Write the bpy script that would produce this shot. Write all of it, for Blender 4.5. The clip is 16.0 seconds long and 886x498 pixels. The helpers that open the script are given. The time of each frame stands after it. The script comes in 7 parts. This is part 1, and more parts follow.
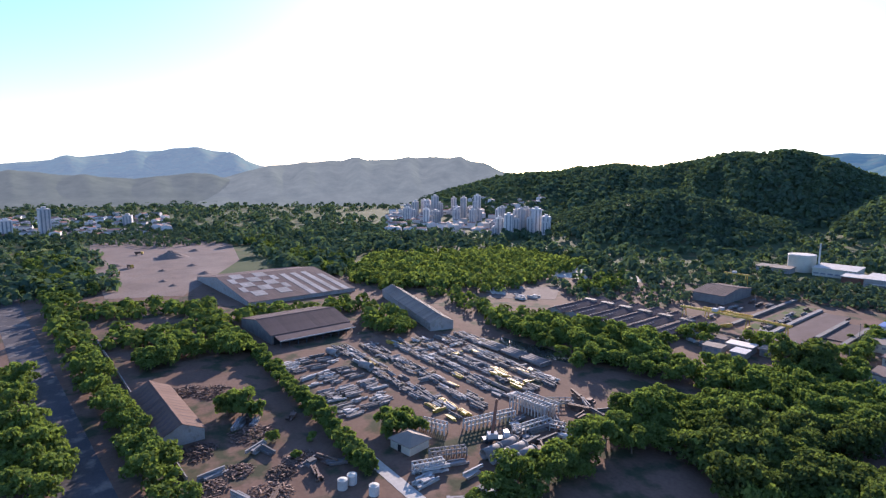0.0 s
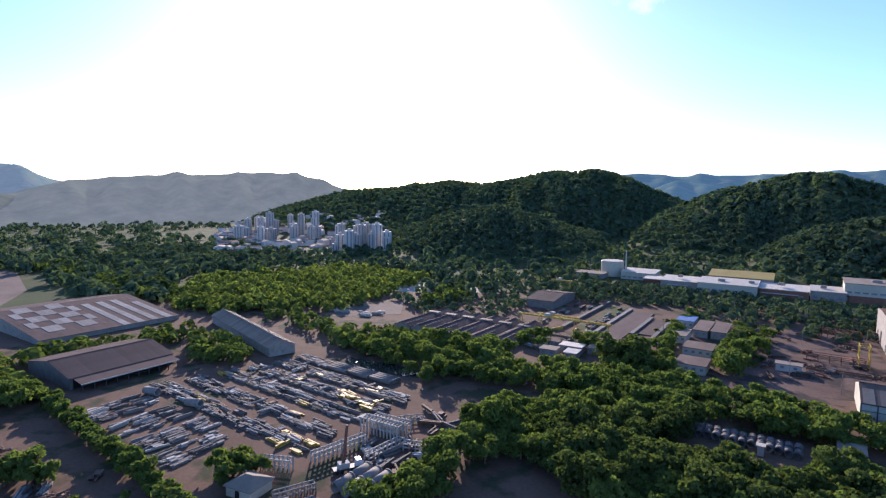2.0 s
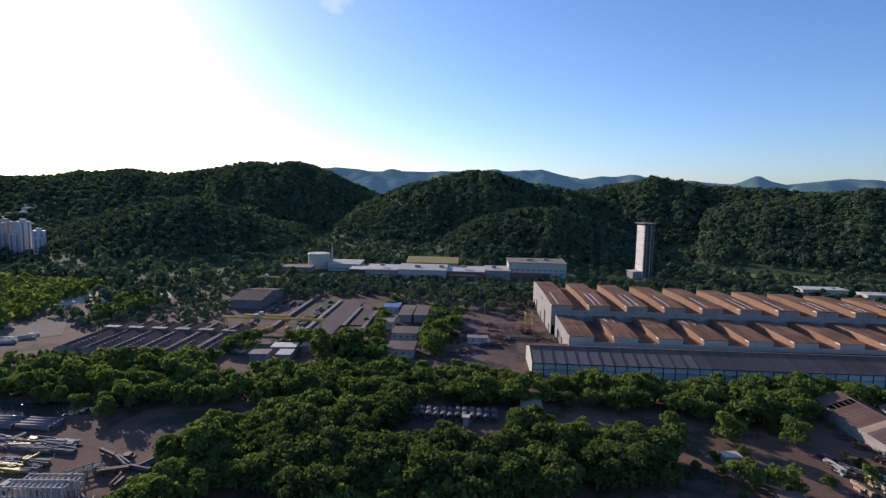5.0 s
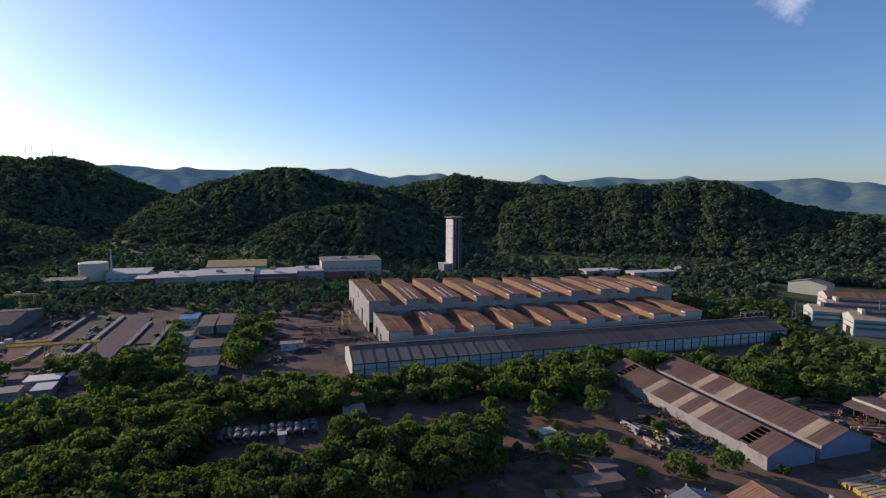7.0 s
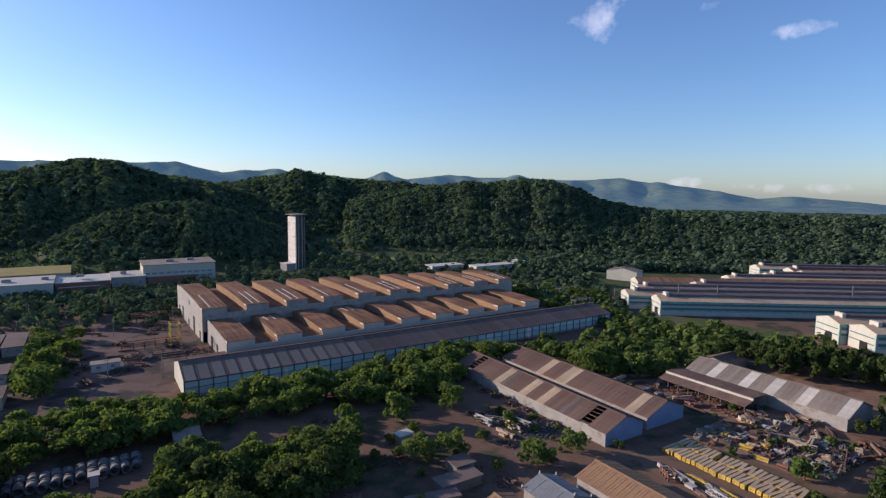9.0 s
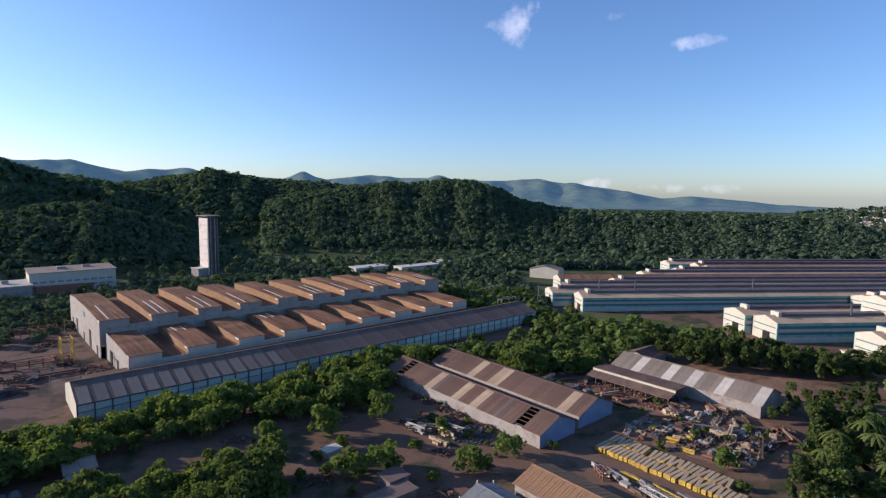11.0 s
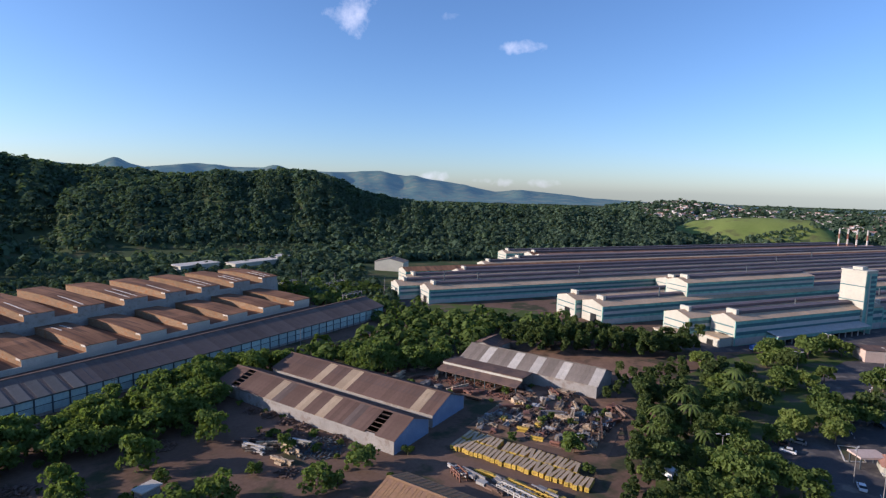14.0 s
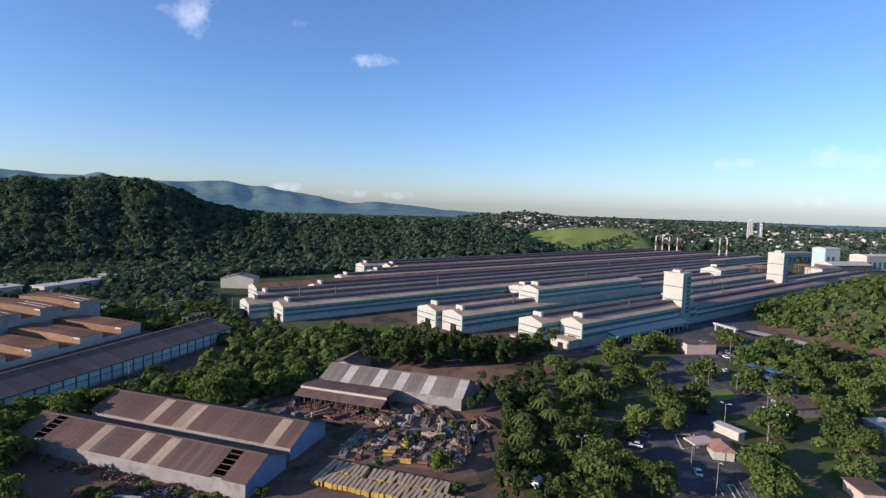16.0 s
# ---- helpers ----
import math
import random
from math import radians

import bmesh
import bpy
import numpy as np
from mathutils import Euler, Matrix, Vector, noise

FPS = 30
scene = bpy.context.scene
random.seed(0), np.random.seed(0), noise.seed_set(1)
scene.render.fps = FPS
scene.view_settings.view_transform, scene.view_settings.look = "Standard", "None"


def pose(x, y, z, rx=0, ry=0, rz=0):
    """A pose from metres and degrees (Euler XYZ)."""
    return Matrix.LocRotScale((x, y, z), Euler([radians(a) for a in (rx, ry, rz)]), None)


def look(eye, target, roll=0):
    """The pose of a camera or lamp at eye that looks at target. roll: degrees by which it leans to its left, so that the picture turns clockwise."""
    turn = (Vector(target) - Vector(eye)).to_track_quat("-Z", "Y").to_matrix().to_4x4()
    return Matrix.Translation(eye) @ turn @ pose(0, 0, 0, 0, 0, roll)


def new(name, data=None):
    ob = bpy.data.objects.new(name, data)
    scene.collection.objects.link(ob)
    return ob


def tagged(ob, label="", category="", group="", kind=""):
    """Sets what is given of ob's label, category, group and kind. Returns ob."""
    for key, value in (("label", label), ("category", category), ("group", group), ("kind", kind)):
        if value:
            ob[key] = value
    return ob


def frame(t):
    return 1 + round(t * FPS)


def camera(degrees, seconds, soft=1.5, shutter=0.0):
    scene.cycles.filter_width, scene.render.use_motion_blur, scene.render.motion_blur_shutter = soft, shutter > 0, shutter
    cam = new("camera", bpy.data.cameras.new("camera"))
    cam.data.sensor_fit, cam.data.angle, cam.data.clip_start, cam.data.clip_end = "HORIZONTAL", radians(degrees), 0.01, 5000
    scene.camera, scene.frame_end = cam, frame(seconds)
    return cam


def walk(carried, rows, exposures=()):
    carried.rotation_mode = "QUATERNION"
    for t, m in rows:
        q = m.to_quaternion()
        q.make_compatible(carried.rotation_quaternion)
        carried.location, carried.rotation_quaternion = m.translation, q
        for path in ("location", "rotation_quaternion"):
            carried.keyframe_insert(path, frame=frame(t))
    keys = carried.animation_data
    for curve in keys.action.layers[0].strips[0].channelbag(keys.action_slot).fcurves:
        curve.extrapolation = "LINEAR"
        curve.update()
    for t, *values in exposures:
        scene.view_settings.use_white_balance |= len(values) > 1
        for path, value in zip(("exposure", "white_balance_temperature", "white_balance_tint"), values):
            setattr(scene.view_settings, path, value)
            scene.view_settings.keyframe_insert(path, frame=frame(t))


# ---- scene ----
# ------------------------------------------------------------------ camera and walk
cam = camera(78.09, 16.0, soft=1.3)


def aim(yaw, pitch):
    y, p = radians(yaw), radians(pitch)
    return Vector((math.sin(y) * math.cos(p), math.cos(y) * math.cos(p), math.sin(p)))


FLIGHT = [
    (0.0, 20.43, -23.30, 80.00, -66.899, -7.654, 0.440),
    (0.5, 18.86, -22.82, 78.59, -64.094, -5.638, 0.424),
    (1.0, 16.73, -22.19, 78.39, -58.500, -5.674, 0.452),
    (1.5, 14.71, -21.59, 78.38, -53.530, -5.709, 0.508),
    (2.0, 12.62, -20.59, 78.13, -50.151, -5.755, 0.504),
    (2.5, 10.79, -19.76, 78.11, -47.427, -5.830, 0.556),
    (3.0, 9.27, -17.93, 78.12, -43.624, -5.908, 0.562),
    (3.5, 8.13, -16.27, 77.92, -36.806, -5.919, 0.576),
    (4.0, 6.53, -14.88, 77.94, -29.160, -5.932, 0.567),
    (4.2, 5.88, -14.33, 77.83, -26.680, -5.956, 0.548),
    (6.3, 0.15, -5.03, 76.24, -9.519, -5.950, 1.099),
    (6.5, 0.70, -3.63, 75.72, -7.216, -5.925, 0.688),
    (7.0, 0.00, 0.00, 74.73, 0.002, -5.886, 0.507),
    (7.5, -0.42, 2.15, 74.40, 5.443, -5.897, 0.461),
    (8.0, -0.76, 4.28, 74.11, 10.479, -5.898, 0.550),
    (8.5, -1.50, 6.37, 74.16, 14.489, -5.974, 0.740),
    (9.0, -1.11, 7.97, 74.22, 16.336, -6.016, 0.828),
    (9.2, -0.72, 9.42, 74.06, 16.819, -6.034, 1.006),
    (11.3, -0.37, 16.68, 73.63, 25.999, -6.084, 1.024),
    (11.5, 0.32, 17.43, 73.90, 27.031, -6.282, 1.267),
    (12.0, 1.09, 19.48, 73.61, 30.464, -6.278, 1.337),
    (12.5, 1.77, 21.36, 73.48, 33.444, -6.288, 1.368),
    (13.0, 2.55, 23.25, 73.31, 36.345, -6.309, 1.375),
    (13.5, 3.55, 25.23, 73.23, 39.282, -6.339, 1.448),
    (14.0, 4.51, 27.00, 73.03, 41.046, -6.371, 1.527),
    (14.5, 5.69, 28.71, 72.95, 42.667, -6.425, 1.616),
    (15.0, 6.90, 30.43, 72.87, 46.261, -6.451, 1.715),
    (15.5, 8.52, 32.31, 72.84, 51.024, -6.065, 1.708),
    (16.0, 9.91, 33.90, 72.59, 56.062, -4.729, 1.765),
]
walk(cam, [(t, look((x, y, z), Vector((x, y, z)) + 100 * aim(yaw, pitch), roll)) for t, x, y, z, yaw, pitch, roll in FLIGHT],
     exposures=((0.0, 1.5, 5750, 25), (2.0, 1.15, 5650, 24), (3.2, 0.9, 5600, 23), (4.2, 0.66, 5600, 22), (7.0, 0.3, 5840, 21), (9.0, 0.57, 5840, 20), (12.5, 0.74, 5740, 20), (16.0, 0.66, 5620, 20)))

# ------------------------------------------------------------------ world and sun
SUN_AZ, SUN_EL = -57.0, 16.0
world = bpy.data.worlds.new("sky")
scene.world = world
world.use_nodes = True
wn, wl = world.node_tree.nodes, world.node_tree.links
sky = wn.new("ShaderNodeTexSky")
sky.sky_type = "NISHITA"
sky.sun_disc = False
sky.sun_elevation, sky.sun_rotation = radians(SUN_EL), radians(SUN_AZ)
sky.altitude, sky.air_density, sky.dust_density, sky.ozone_density = 300, 1.0, 0.6, 4.0


def sky_node(kind, op=None, a=None, b=None):
    n = wn.new(kind)
    if op:
        n.operation = op
    for i, v in enumerate((a, b)):
        if v is None:
            continue
        if hasattr(v, "links"):
            wl.new(v, n.inputs[i])
        else:
            n.inputs[i].default_value = v
    return n.outputs["Value"] if kind == "ShaderNodeMath" or op == "DOT_PRODUCT" else n.outputs[0]


# small clouds: bearing, height above the horizon, half width and half height in degrees
CLOUDS = [(31.4, 16.4, 2.7, 2.7, 0.75), (48.3, 14.0, 3.2, 0.8, 0.7), (41.2, 16.7, 1.2, 0.7, 0.4), (-31.0, 18.6, 4.5, 1.8, 0.9), (84.0, 4.4, 2.6, 0.7, 0.6), (92.0, 4.8, 4.0, 1.3, 0.65),
          (40.0, 1.15, 2.0, 0.65, 0.7), (49.0, 0.75, 4.5, 0.6, 0.6), (45.0, 0.85, 1.5, 0.4, 0.5), (91.0, 1.3, 4.0, 0.8, 0.5)]
way = wn.new("ShaderNodeTexCoord").outputs["Generated"]
puff = wn.new("ShaderNodeTexNoise")
puff.inputs["Scale"].default_value, puff.inputs["Detail"].default_value, puff.inputs["Roughness"].default_value = 26, 7, 0.62
wl.new(way, puff.inputs["Vector"])
cover = None
for c_az, c_el, c_w, c_h, c_dense in CLOUDS:
    mid = aim(c_az, c_el)
    side = Vector((math.cos(radians(c_az)), -math.sin(radians(c_az)), 0))
    over = side.cross(mid)
    dx = sky_node("ShaderNodeMath", "MULTIPLY", sky_node("ShaderNodeVectorMath", "DOT_PRODUCT", way, side), 1 / radians(c_w))
    dy = sky_node("ShaderNodeMath", "MULTIPLY", sky_node("ShaderNodeVectorMath", "DOT_PRODUCT", way, over), 1 / radians(c_h))
    front = sky_node("ShaderNodeMath", "GREATER_THAN", sky_node("ShaderNodeVectorMath", "DOT_PRODUCT", way, mid), 0.5)
    q = sky_node("ShaderNodeMath", "ADD", sky_node("ShaderNodeMath", "MULTIPLY", dx, dx), sky_node("ShaderNodeMath", "MULTIPLY", dy, dy))
    body = sky_node("ShaderNodeMath", "SUBTRACT", sky_node("ShaderNodeMath", "MULTIPLY_ADD", puff.outputs["Fac"], 4.2), q)
    body.node.inputs[0].links[0].from_node.inputs[2].default_value = -1.55
    soft_edge = wn.new("ShaderNodeMapRange")
    soft_edge.inputs["From Min"].default_value, soft_edge.inputs["From Max"].default_value = 0.0, 1.7
    soft_edge.inputs["To Max"].default_value = c_dense * 0.8
    wl.new(body, soft_edge.inputs["Value"])
    m = sky_node("ShaderNodeMath", "MULTIPLY", soft_edge.outputs["Result"], front)
    cover = m if cover is None else sky_node("ShaderNodeMath", "MAXIMUM", cover, m)
cloudy = wn.new("ShaderNodeMixRGB")
cloudy.inputs["Color2"].default_value = (6.6, 6.4, 6.6, 1)
wl.new(cover, cloudy.inputs["Fac"])
wl.new(sky.outputs["Color"], cloudy.inputs["Color1"])
wl.new(cloudy.outputs["Color"], wn["Background"].inputs["Color"])
wn["Background"].inputs["Strength"].default_value = 0.108
sun_lamp = bpy.data.lights.new("sun", "SUN")
sun_lamp.energy, sun_lamp.angle, sun_lamp.color = 4.0, radians(0.5), (1.0, 0.83, 0.62)
new("sun", sun_lamp).matrix_world = look(aim(SUN_AZ, SUN_EL) * 900, (0, 0, 0))


# ------------------------------------------------------------------ materials
def mat(name, c1, c2, scale=0.3, rough=0.85, metal=0.0, bump=0.0, fine=6.0, c3=None, spread=0.5, by_object=0.0, coords="Object", spec=0.3, stretch=(1, 1, 1), amount3=0.5, grit=0.28):
    """A weathered surface: two colours mixed by coarse noise, a third in patches, fine grain, and some change from piece to piece."""
    m = bpy.data.materials.new(name)
    m.use_nodes = True
    n, l = m.node_tree.nodes, m.node_tree.links
    p = n["Principled BSDF"]
    tc = n.new("ShaderNodeTexCoord")
    mp = n.new("ShaderNodeMapping")
    mp.inputs["Scale"].default_value = stretch
    if coords == "World":
        geo = n.new("ShaderNodeNewGeometry")
        l.new(geo.outputs["Position"], mp.inputs["Vector"])
    else:
        l.new(tc.outputs["Object"], mp.inputs["Vector"])
    a = n.new("ShaderNodeTexNoise")
    a.inputs["Scale"].default_value, a.inputs["Detail"].default_value, a.inputs["Roughness"].default_value = scale, 6, 0.65
    b = n.new("ShaderNodeTexNoise")
    b.inputs["Scale"].default_value, b.inputs["Detail"].default_value = fine, 3
    l.new(mp.outputs[0], a.inputs["Vector"])
    l.new(mp.outputs[0], b.inputs["Vector"])
    ramp = n.new("ShaderNodeValToRGB")
    ramp.color_ramp.elements[0].position, ramp.color_ramp.elements[1].position = 0.5 - spread / 2, 0.5 + spread / 2
    ramp.color_ramp.elements[0].color, ramp.color_ramp.elements[1].color = (*c1, 1), (*c2, 1)
    l.new(a.outputs["Fac"], ramp.inputs["Fac"])
    out = ramp.outputs["Color"]
    if c3:
        c = n.new("ShaderNodeTexNoise")
        c.inputs["Scale"].default_value, c.inputs["Detail"].default_value = scale * 2.7, 5
        off = n.new("ShaderNodeVectorMath")
        off.inputs[1].default_value = (31, 17, 5)
        l.new(mp.outputs[0], off.inputs[0])
        l.new(off.outputs[0], c.inputs["Vector"])
        r3 = n.new("ShaderNodeValToRGB")
        r3.color_ramp.elements[0].position, r3.color_ramp.elements[1].position = 0.62 - 0.24 * amount3, 0.74 - 0.24 * amount3
        l.new(c.outputs["Fac"], r3.inputs["Fac"])
        mx = n.new("ShaderNodeMixRGB")
        mx.inputs["Color2"].default_value = (*c3, 1)
        l.new(r3.outputs["Color"], mx.inputs["Fac"])
        l.new(out, mx.inputs["Color1"])
        out = mx.outputs["Color"]
    grain = n.new("ShaderNodeMapRange")
    grain.inputs["To Min"].default_value, grain.inputs["To Max"].default_value = 1 - grit, 1 + grit
    l.new(b.outputs["Fac"], grain.inputs["Value"])
    val = grain.outputs["Result"]
    if by_object:
        info = n.new("ShaderNodeObjectInfo")
        var = n.new("ShaderNodeMapRange")
        var.inputs["To Min"].default_value, var.inputs["To Max"].default_value = 1 - by_object, 1 + by_object
        l.new(info.outputs["Random"], var.inputs["Value"])
        mul = n.new("ShaderNodeMath")
        mul.operation = "MULTIPLY"
        l.new(val, mul.inputs[0])
        l.new(var.outputs["Result"], mul.inputs[1])
        val = mul.outputs[0]
    hsv = n.new("ShaderNodeHueSaturation")
    l.new(val, hsv.inputs["Value"])
    l.new(out, hsv.inputs["Color"])
    l.new(hsv.outputs["Color"], p.inputs["Base Color"])
    p.inputs["Roughness"].default_value, p.inputs["Metallic"].default_value = rough, metal
    p.inputs["Specular IOR Level"].default_value = spec
    if bump:
        bp = n.new("ShaderNodeBump")
        bp.inputs["Strength"].default_value, bp.inputs["Distance"].default_value = 0.6, bump
        l.new(b.outputs["Fac"], bp.inputs["Height"])
        l.new(bp.outputs["Normal"], p.inputs["Normal"])
    return m


def foliage(name, dark, light, shine, size=0.25, by_island=True):
    """Leaves: diffuse and translucent, each clump and each tree a little different."""
    m = bpy.data.materials.new(name)
    m.use_nodes = True
    n, l = m.node_tree.nodes, m.node_tree.links
    n.remove(n["Principled BSDF"])
    geo = n.new("ShaderNodeNewGeometry")
    info = n.new("ShaderNodeObjectInfo")
    no = n.new("ShaderNodeTexNoise")
    no.inputs["Scale"].default_value, no.inputs["Detail"].default_value = size, 3
    l.new(geo.outputs["Position"], no.inputs["Vector"])
    add = n.new("ShaderNodeMath")
    add.operation = "MULTIPLY_ADD"
    add.inputs[1].default_value = 0.35
    l.new(geo.outputs["Random Per Island"], add.inputs[0])
    l.new(no.outputs["Fac"], add.inputs[2])
    add2 = n.new("ShaderNodeMath")
    add2.operation = "MULTIPLY_ADD"
    add2.inputs[1].default_value = 0.3
    l.new(info.outputs["Random"], add2.inputs[0])
    l.new(add.outputs[0], add2.inputs[2])
    ramp = n.new("ShaderNodeValToRGB")
    ramp.color_ramp.elements[0].position, ramp.color_ramp.elements[1].position = 0.45, 1.05
    ramp.color_ramp.elements[0].color, ramp.color_ramp.elements[1].color = (*dark, 1), (*light, 1)
    l.new(add2.outputs[0], ramp.inputs["Fac"])
    d = n.new("ShaderNodeBsdfDiffuse")
    t = n.new("ShaderNodeBsdfTranslucent")
    warm = n.new("ShaderNodeMixRGB")
    warm.blend_type = "MULTIPLY"
    warm.inputs["Fac"].default_value = 1.0
    warm.inputs["Color2"].default_value = (1.32, 1.38, 0.7, 1)
    l.new(ramp.outputs["Color"], d.inputs["Color"])
    l.new(ramp.outputs["Color"], warm.inputs["Color1"])
    l.new(warm.outputs["Color"], t.inputs["Color"])
    mix = n.new("ShaderNodeMixShader")
    mix.inputs["Fac"].default_value = shine
    l.new(d.outputs[0], mix.inputs[1])
    l.new(t.outputs[0], mix.inputs[2])
    l.new(mix.outputs[0], n["Material Output"].inputs["Surface"])
    return m


M_LEAF = foliage("leaves", (0.052, 0.08, 0.026), (0.14, 0.186, 0.054), 0.38)
M_LEAF_DARK = foliage("dark_leaves", (0.042, 0.062, 0.026), (0.105, 0.138, 0.046), 0.38)
# Bluer, flatter greens put distance haze into the woodland leaf colour.
M_LEAF_FAR = foliage("woodland_haze_leaves", (0.055, 0.085, 0.06), (0.096, 0.138, 0.084), 0.3, size=0.02)
# Lightened leaves: sunlight painted into gate trees and shrubs; bright wood shares them.
M_LEAF_BRIGHT = foliage("bright_and_lit_leaves", (0.088, 0.122, 0.036), (0.19, 0.235, 0.066), 0.45, size=0.03)
M_PALM = foliage("palm_leaves", (0.06, 0.09, 0.025), (0.14, 0.185, 0.055), 0.4)
M_GRASSY = mat("grass", (0.05, 0.075, 0.022), (0.095, 0.125, 0.034), 0.05, 0.95, fine=1.5, c3=(0.13, 0.105, 0.07), amount3=0.6, coords="World", spec=0.08)
M_BARK = mat("bark", (0.10, 0.075, 0.05), (0.19, 0.15, 0.11), 1.5, 0.95, fine=9)
M_DIRT = mat("yard_dirt", (0.112, 0.07, 0.05), (0.2, 0.13, 0.093), 0.035, 0.95, fine=0.9, c3=(0.06, 0.062, 0.035), amount3=0.42, coords="World", bump=0.05, spec=0.08)
M_EARTH = mat("graded_earth", (0.13, 0.10, 0.082), (0.25, 0.195, 0.16), 0.025, 0.95, fine=0.6, c3=(0.2, 0.15, 0.12), coords="World", spec=0.08)
M_YARD = mat("dark_works_yard", (0.11, 0.074, 0.06), (0.2, 0.138, 0.11), 0.03, 0.95, fine=0.8, c3=(0.06, 0.05, 0.042), amount3=0.5, coords="World", spec=0.08)
M_FLOOR = mat("wooded_ground", (0.045, 0.065, 0.028), (0.08, 0.10, 0.042), 0.02, 0.97, fine=0.35, c3=(0.11, 0.10, 0.05), amount3=0.3, coords="World", spec=0.08)
M_FARLAND = mat("far_hills_haze_glow", (0.025, 0.055, 0.045), (0.13, 0.17, 0.095), 0.007, 1.0, fine=0.03, c3=(0.13, 0.13, 0.07), coords="World", spec=0.0)
M_MEADOW = mat("meadow", (0.13, 0.175, 0.042), (0.21, 0.25, 0.07), 0.015, 0.95, fine=0.5, c3=(0.12, 0.125, 0.05), amount3=0.4, coords="World", spec=0.08)
M_ASPHALT = mat("old_asphalt", (0.062, 0.058, 0.06), (0.11, 0.10, 0.098), 0.06, 0.9, fine=1.4, c3=(0.19, 0.165, 0.14), amount3=0.3, coords="World", spec=0.08)
M_REDSOIL = mat("red_soil", (0.17, 0.10, 0.065), (0.29, 0.18, 0.12), 0.06, 0.95, fine=0.8, c3=(0.13, 0.09, 0.06), coords="World", spec=0.08)
M_RUST = mat("rusty_roof", (0.16, 0.078, 0.043), (0.3, 0.16, 0.088), 0.12, 0.8, fine=1.5, c3=(0.13, 0.075, 0.05), by_object=0.2, stretch=(2.4, 0.12, 1), grit=0.22, spec=0.08)
M_STAINED = mat("rust_stained_cladding", (0.2, 0.128, 0.075), (0.33, 0.222, 0.135), 0.25, 0.85, fine=2.0, c3=(0.3, 0.15, 0.07), amount3=0.4, by_object=0.12, stretch=(1, 0.5, 1.6), spec=0.1)
M_ROOFLIGHT = mat("roof_skylight", (0.5, 0.44, 0.36), (0.66, 0.6, 0.5), 0.5, 0.5, fine=4)
M_BROWNROOF = mat("brown_fibre_roof", (0.125, 0.077, 0.06), (0.205, 0.134, 0.10), 0.18, 0.9, fine=2.5, c3=(0.13, 0.09, 0.075), by_object=0.12, stretch=(0.6, 0.3, 1), grit=0.13, spec=0.1)
M_GREYROOF = mat("grey_fibre_roof", (0.195, 0.158, 0.125), (0.305, 0.252, 0.2), 0.2, 0.8, fine=2.5, by_object=0.14, stretch=(0.6, 0.3, 1), grit=0.13, spec=0.1)
M_DUSKROOF = mat("dusty_dark_roof", (0.12, 0.088, 0.074), (0.19, 0.145, 0.122), 0.2, 0.9, fine=2.5, by_object=0.16, stretch=(0.6, 0.3, 1), grit=0.13, spec=0.1)
M_DARKROOF = mat("dark_brown_roof", (0.085, 0.06, 0.055), (0.14, 0.10, 0.09), 0.2, 0.9, fine=2.5, by_object=0.1, stretch=(0.6, 0.3, 1), grit=0.13, spec=0.1)
M_CREAMSTRIP = mat("cream_roof_sheet", (0.38, 0.275, 0.17), (0.49, 0.375, 0.245), 0.3, 0.7, fine=3, by_object=0.12)
M_WHITESTRIP = mat("white_roof_sheet", (0.47, 0.42, 0.345), (0.62, 0.56, 0.47), 0.3, 0.7, fine=3, by_object=0.1)
M_ZINC = mat("blue_grey_sheet_roof", (0.15, 0.16, 0.165), (0.205, 0.215, 0.22), 0.25, 0.7, fine=2, spec=0.15)
M_TANROOF = mat("tan_roof", (0.25, 0.145, 0.075), (0.34, 0.205, 0.11), 0.2, 0.8, fine=2, spec=0.1, c3=(0.27, 0.16, 0.1))
M_PURPLE = mat("weathered_long_roof", (0.25, 0.155, 0.125), (0.37, 0.25, 0.2), 0.06, 0.8, fine=1.0, c3=(0.28, 0.2, 0.16), by_object=0.18, spec=0.12)
M_SANDROOF = mat("sand_coloured_roof", (0.42, 0.29, 0.18), (0.56, 0.41, 0.27), 0.06, 0.8, fine=1.0, by_object=0.1)
M_LANTERN = mat("dark_ridge_cladding", (0.10, 0.078, 0.08), (0.16, 0.125, 0.125), 0.1, 0.7, fine=1.5, by_object=0.15)
M_GREYWALL = mat("grey_cladding", (0.25, 0.23, 0.21), (0.36, 0.335, 0.30), 0.2, 0.8, fine=3, c3=(0.24, 0.2, 0.17), amount3=0.3)
M_BLUEWALL = mat("blue_grey_gable_cladding", (0.15, 0.20, 0.30), (0.225, 0.28, 0.38), 0.3, 0.8, fine=3)
M_WHITE = mat("white_painted_wall", (0.41, 0.395, 0.32), (0.52, 0.495, 0.405), 0.15, 0.75, fine=2.5, c3=(0.44, 0.41, 0.35), amount3=0.25)
M_TEAL = mat("teal_cladding", (0.2, 0.4, 0.33), (0.27, 0.48, 0.4), 0.1, 0.7, fine=2, c3=(0.16, 0.33, 0.28))
M_TEALDARK = mat("dark_teal_louvres", (0.05, 0.13, 0.14), (0.09, 0.19, 0.2), 0.3, 0.6, fine=3)
M_GLAZING = mat("pale_glazed_panel", (0.34, 0.45, 0.44), (0.54, 0.63, 0.57), 0.6, 0.35, fine=3, by_object=0.14, spec=0.5)
M_STEEL = mat("dark_steel", (0.06, 0.075, 0.085), (0.11, 0.125, 0.135), 0.8, 0.6, metal=0.4, fine=6)
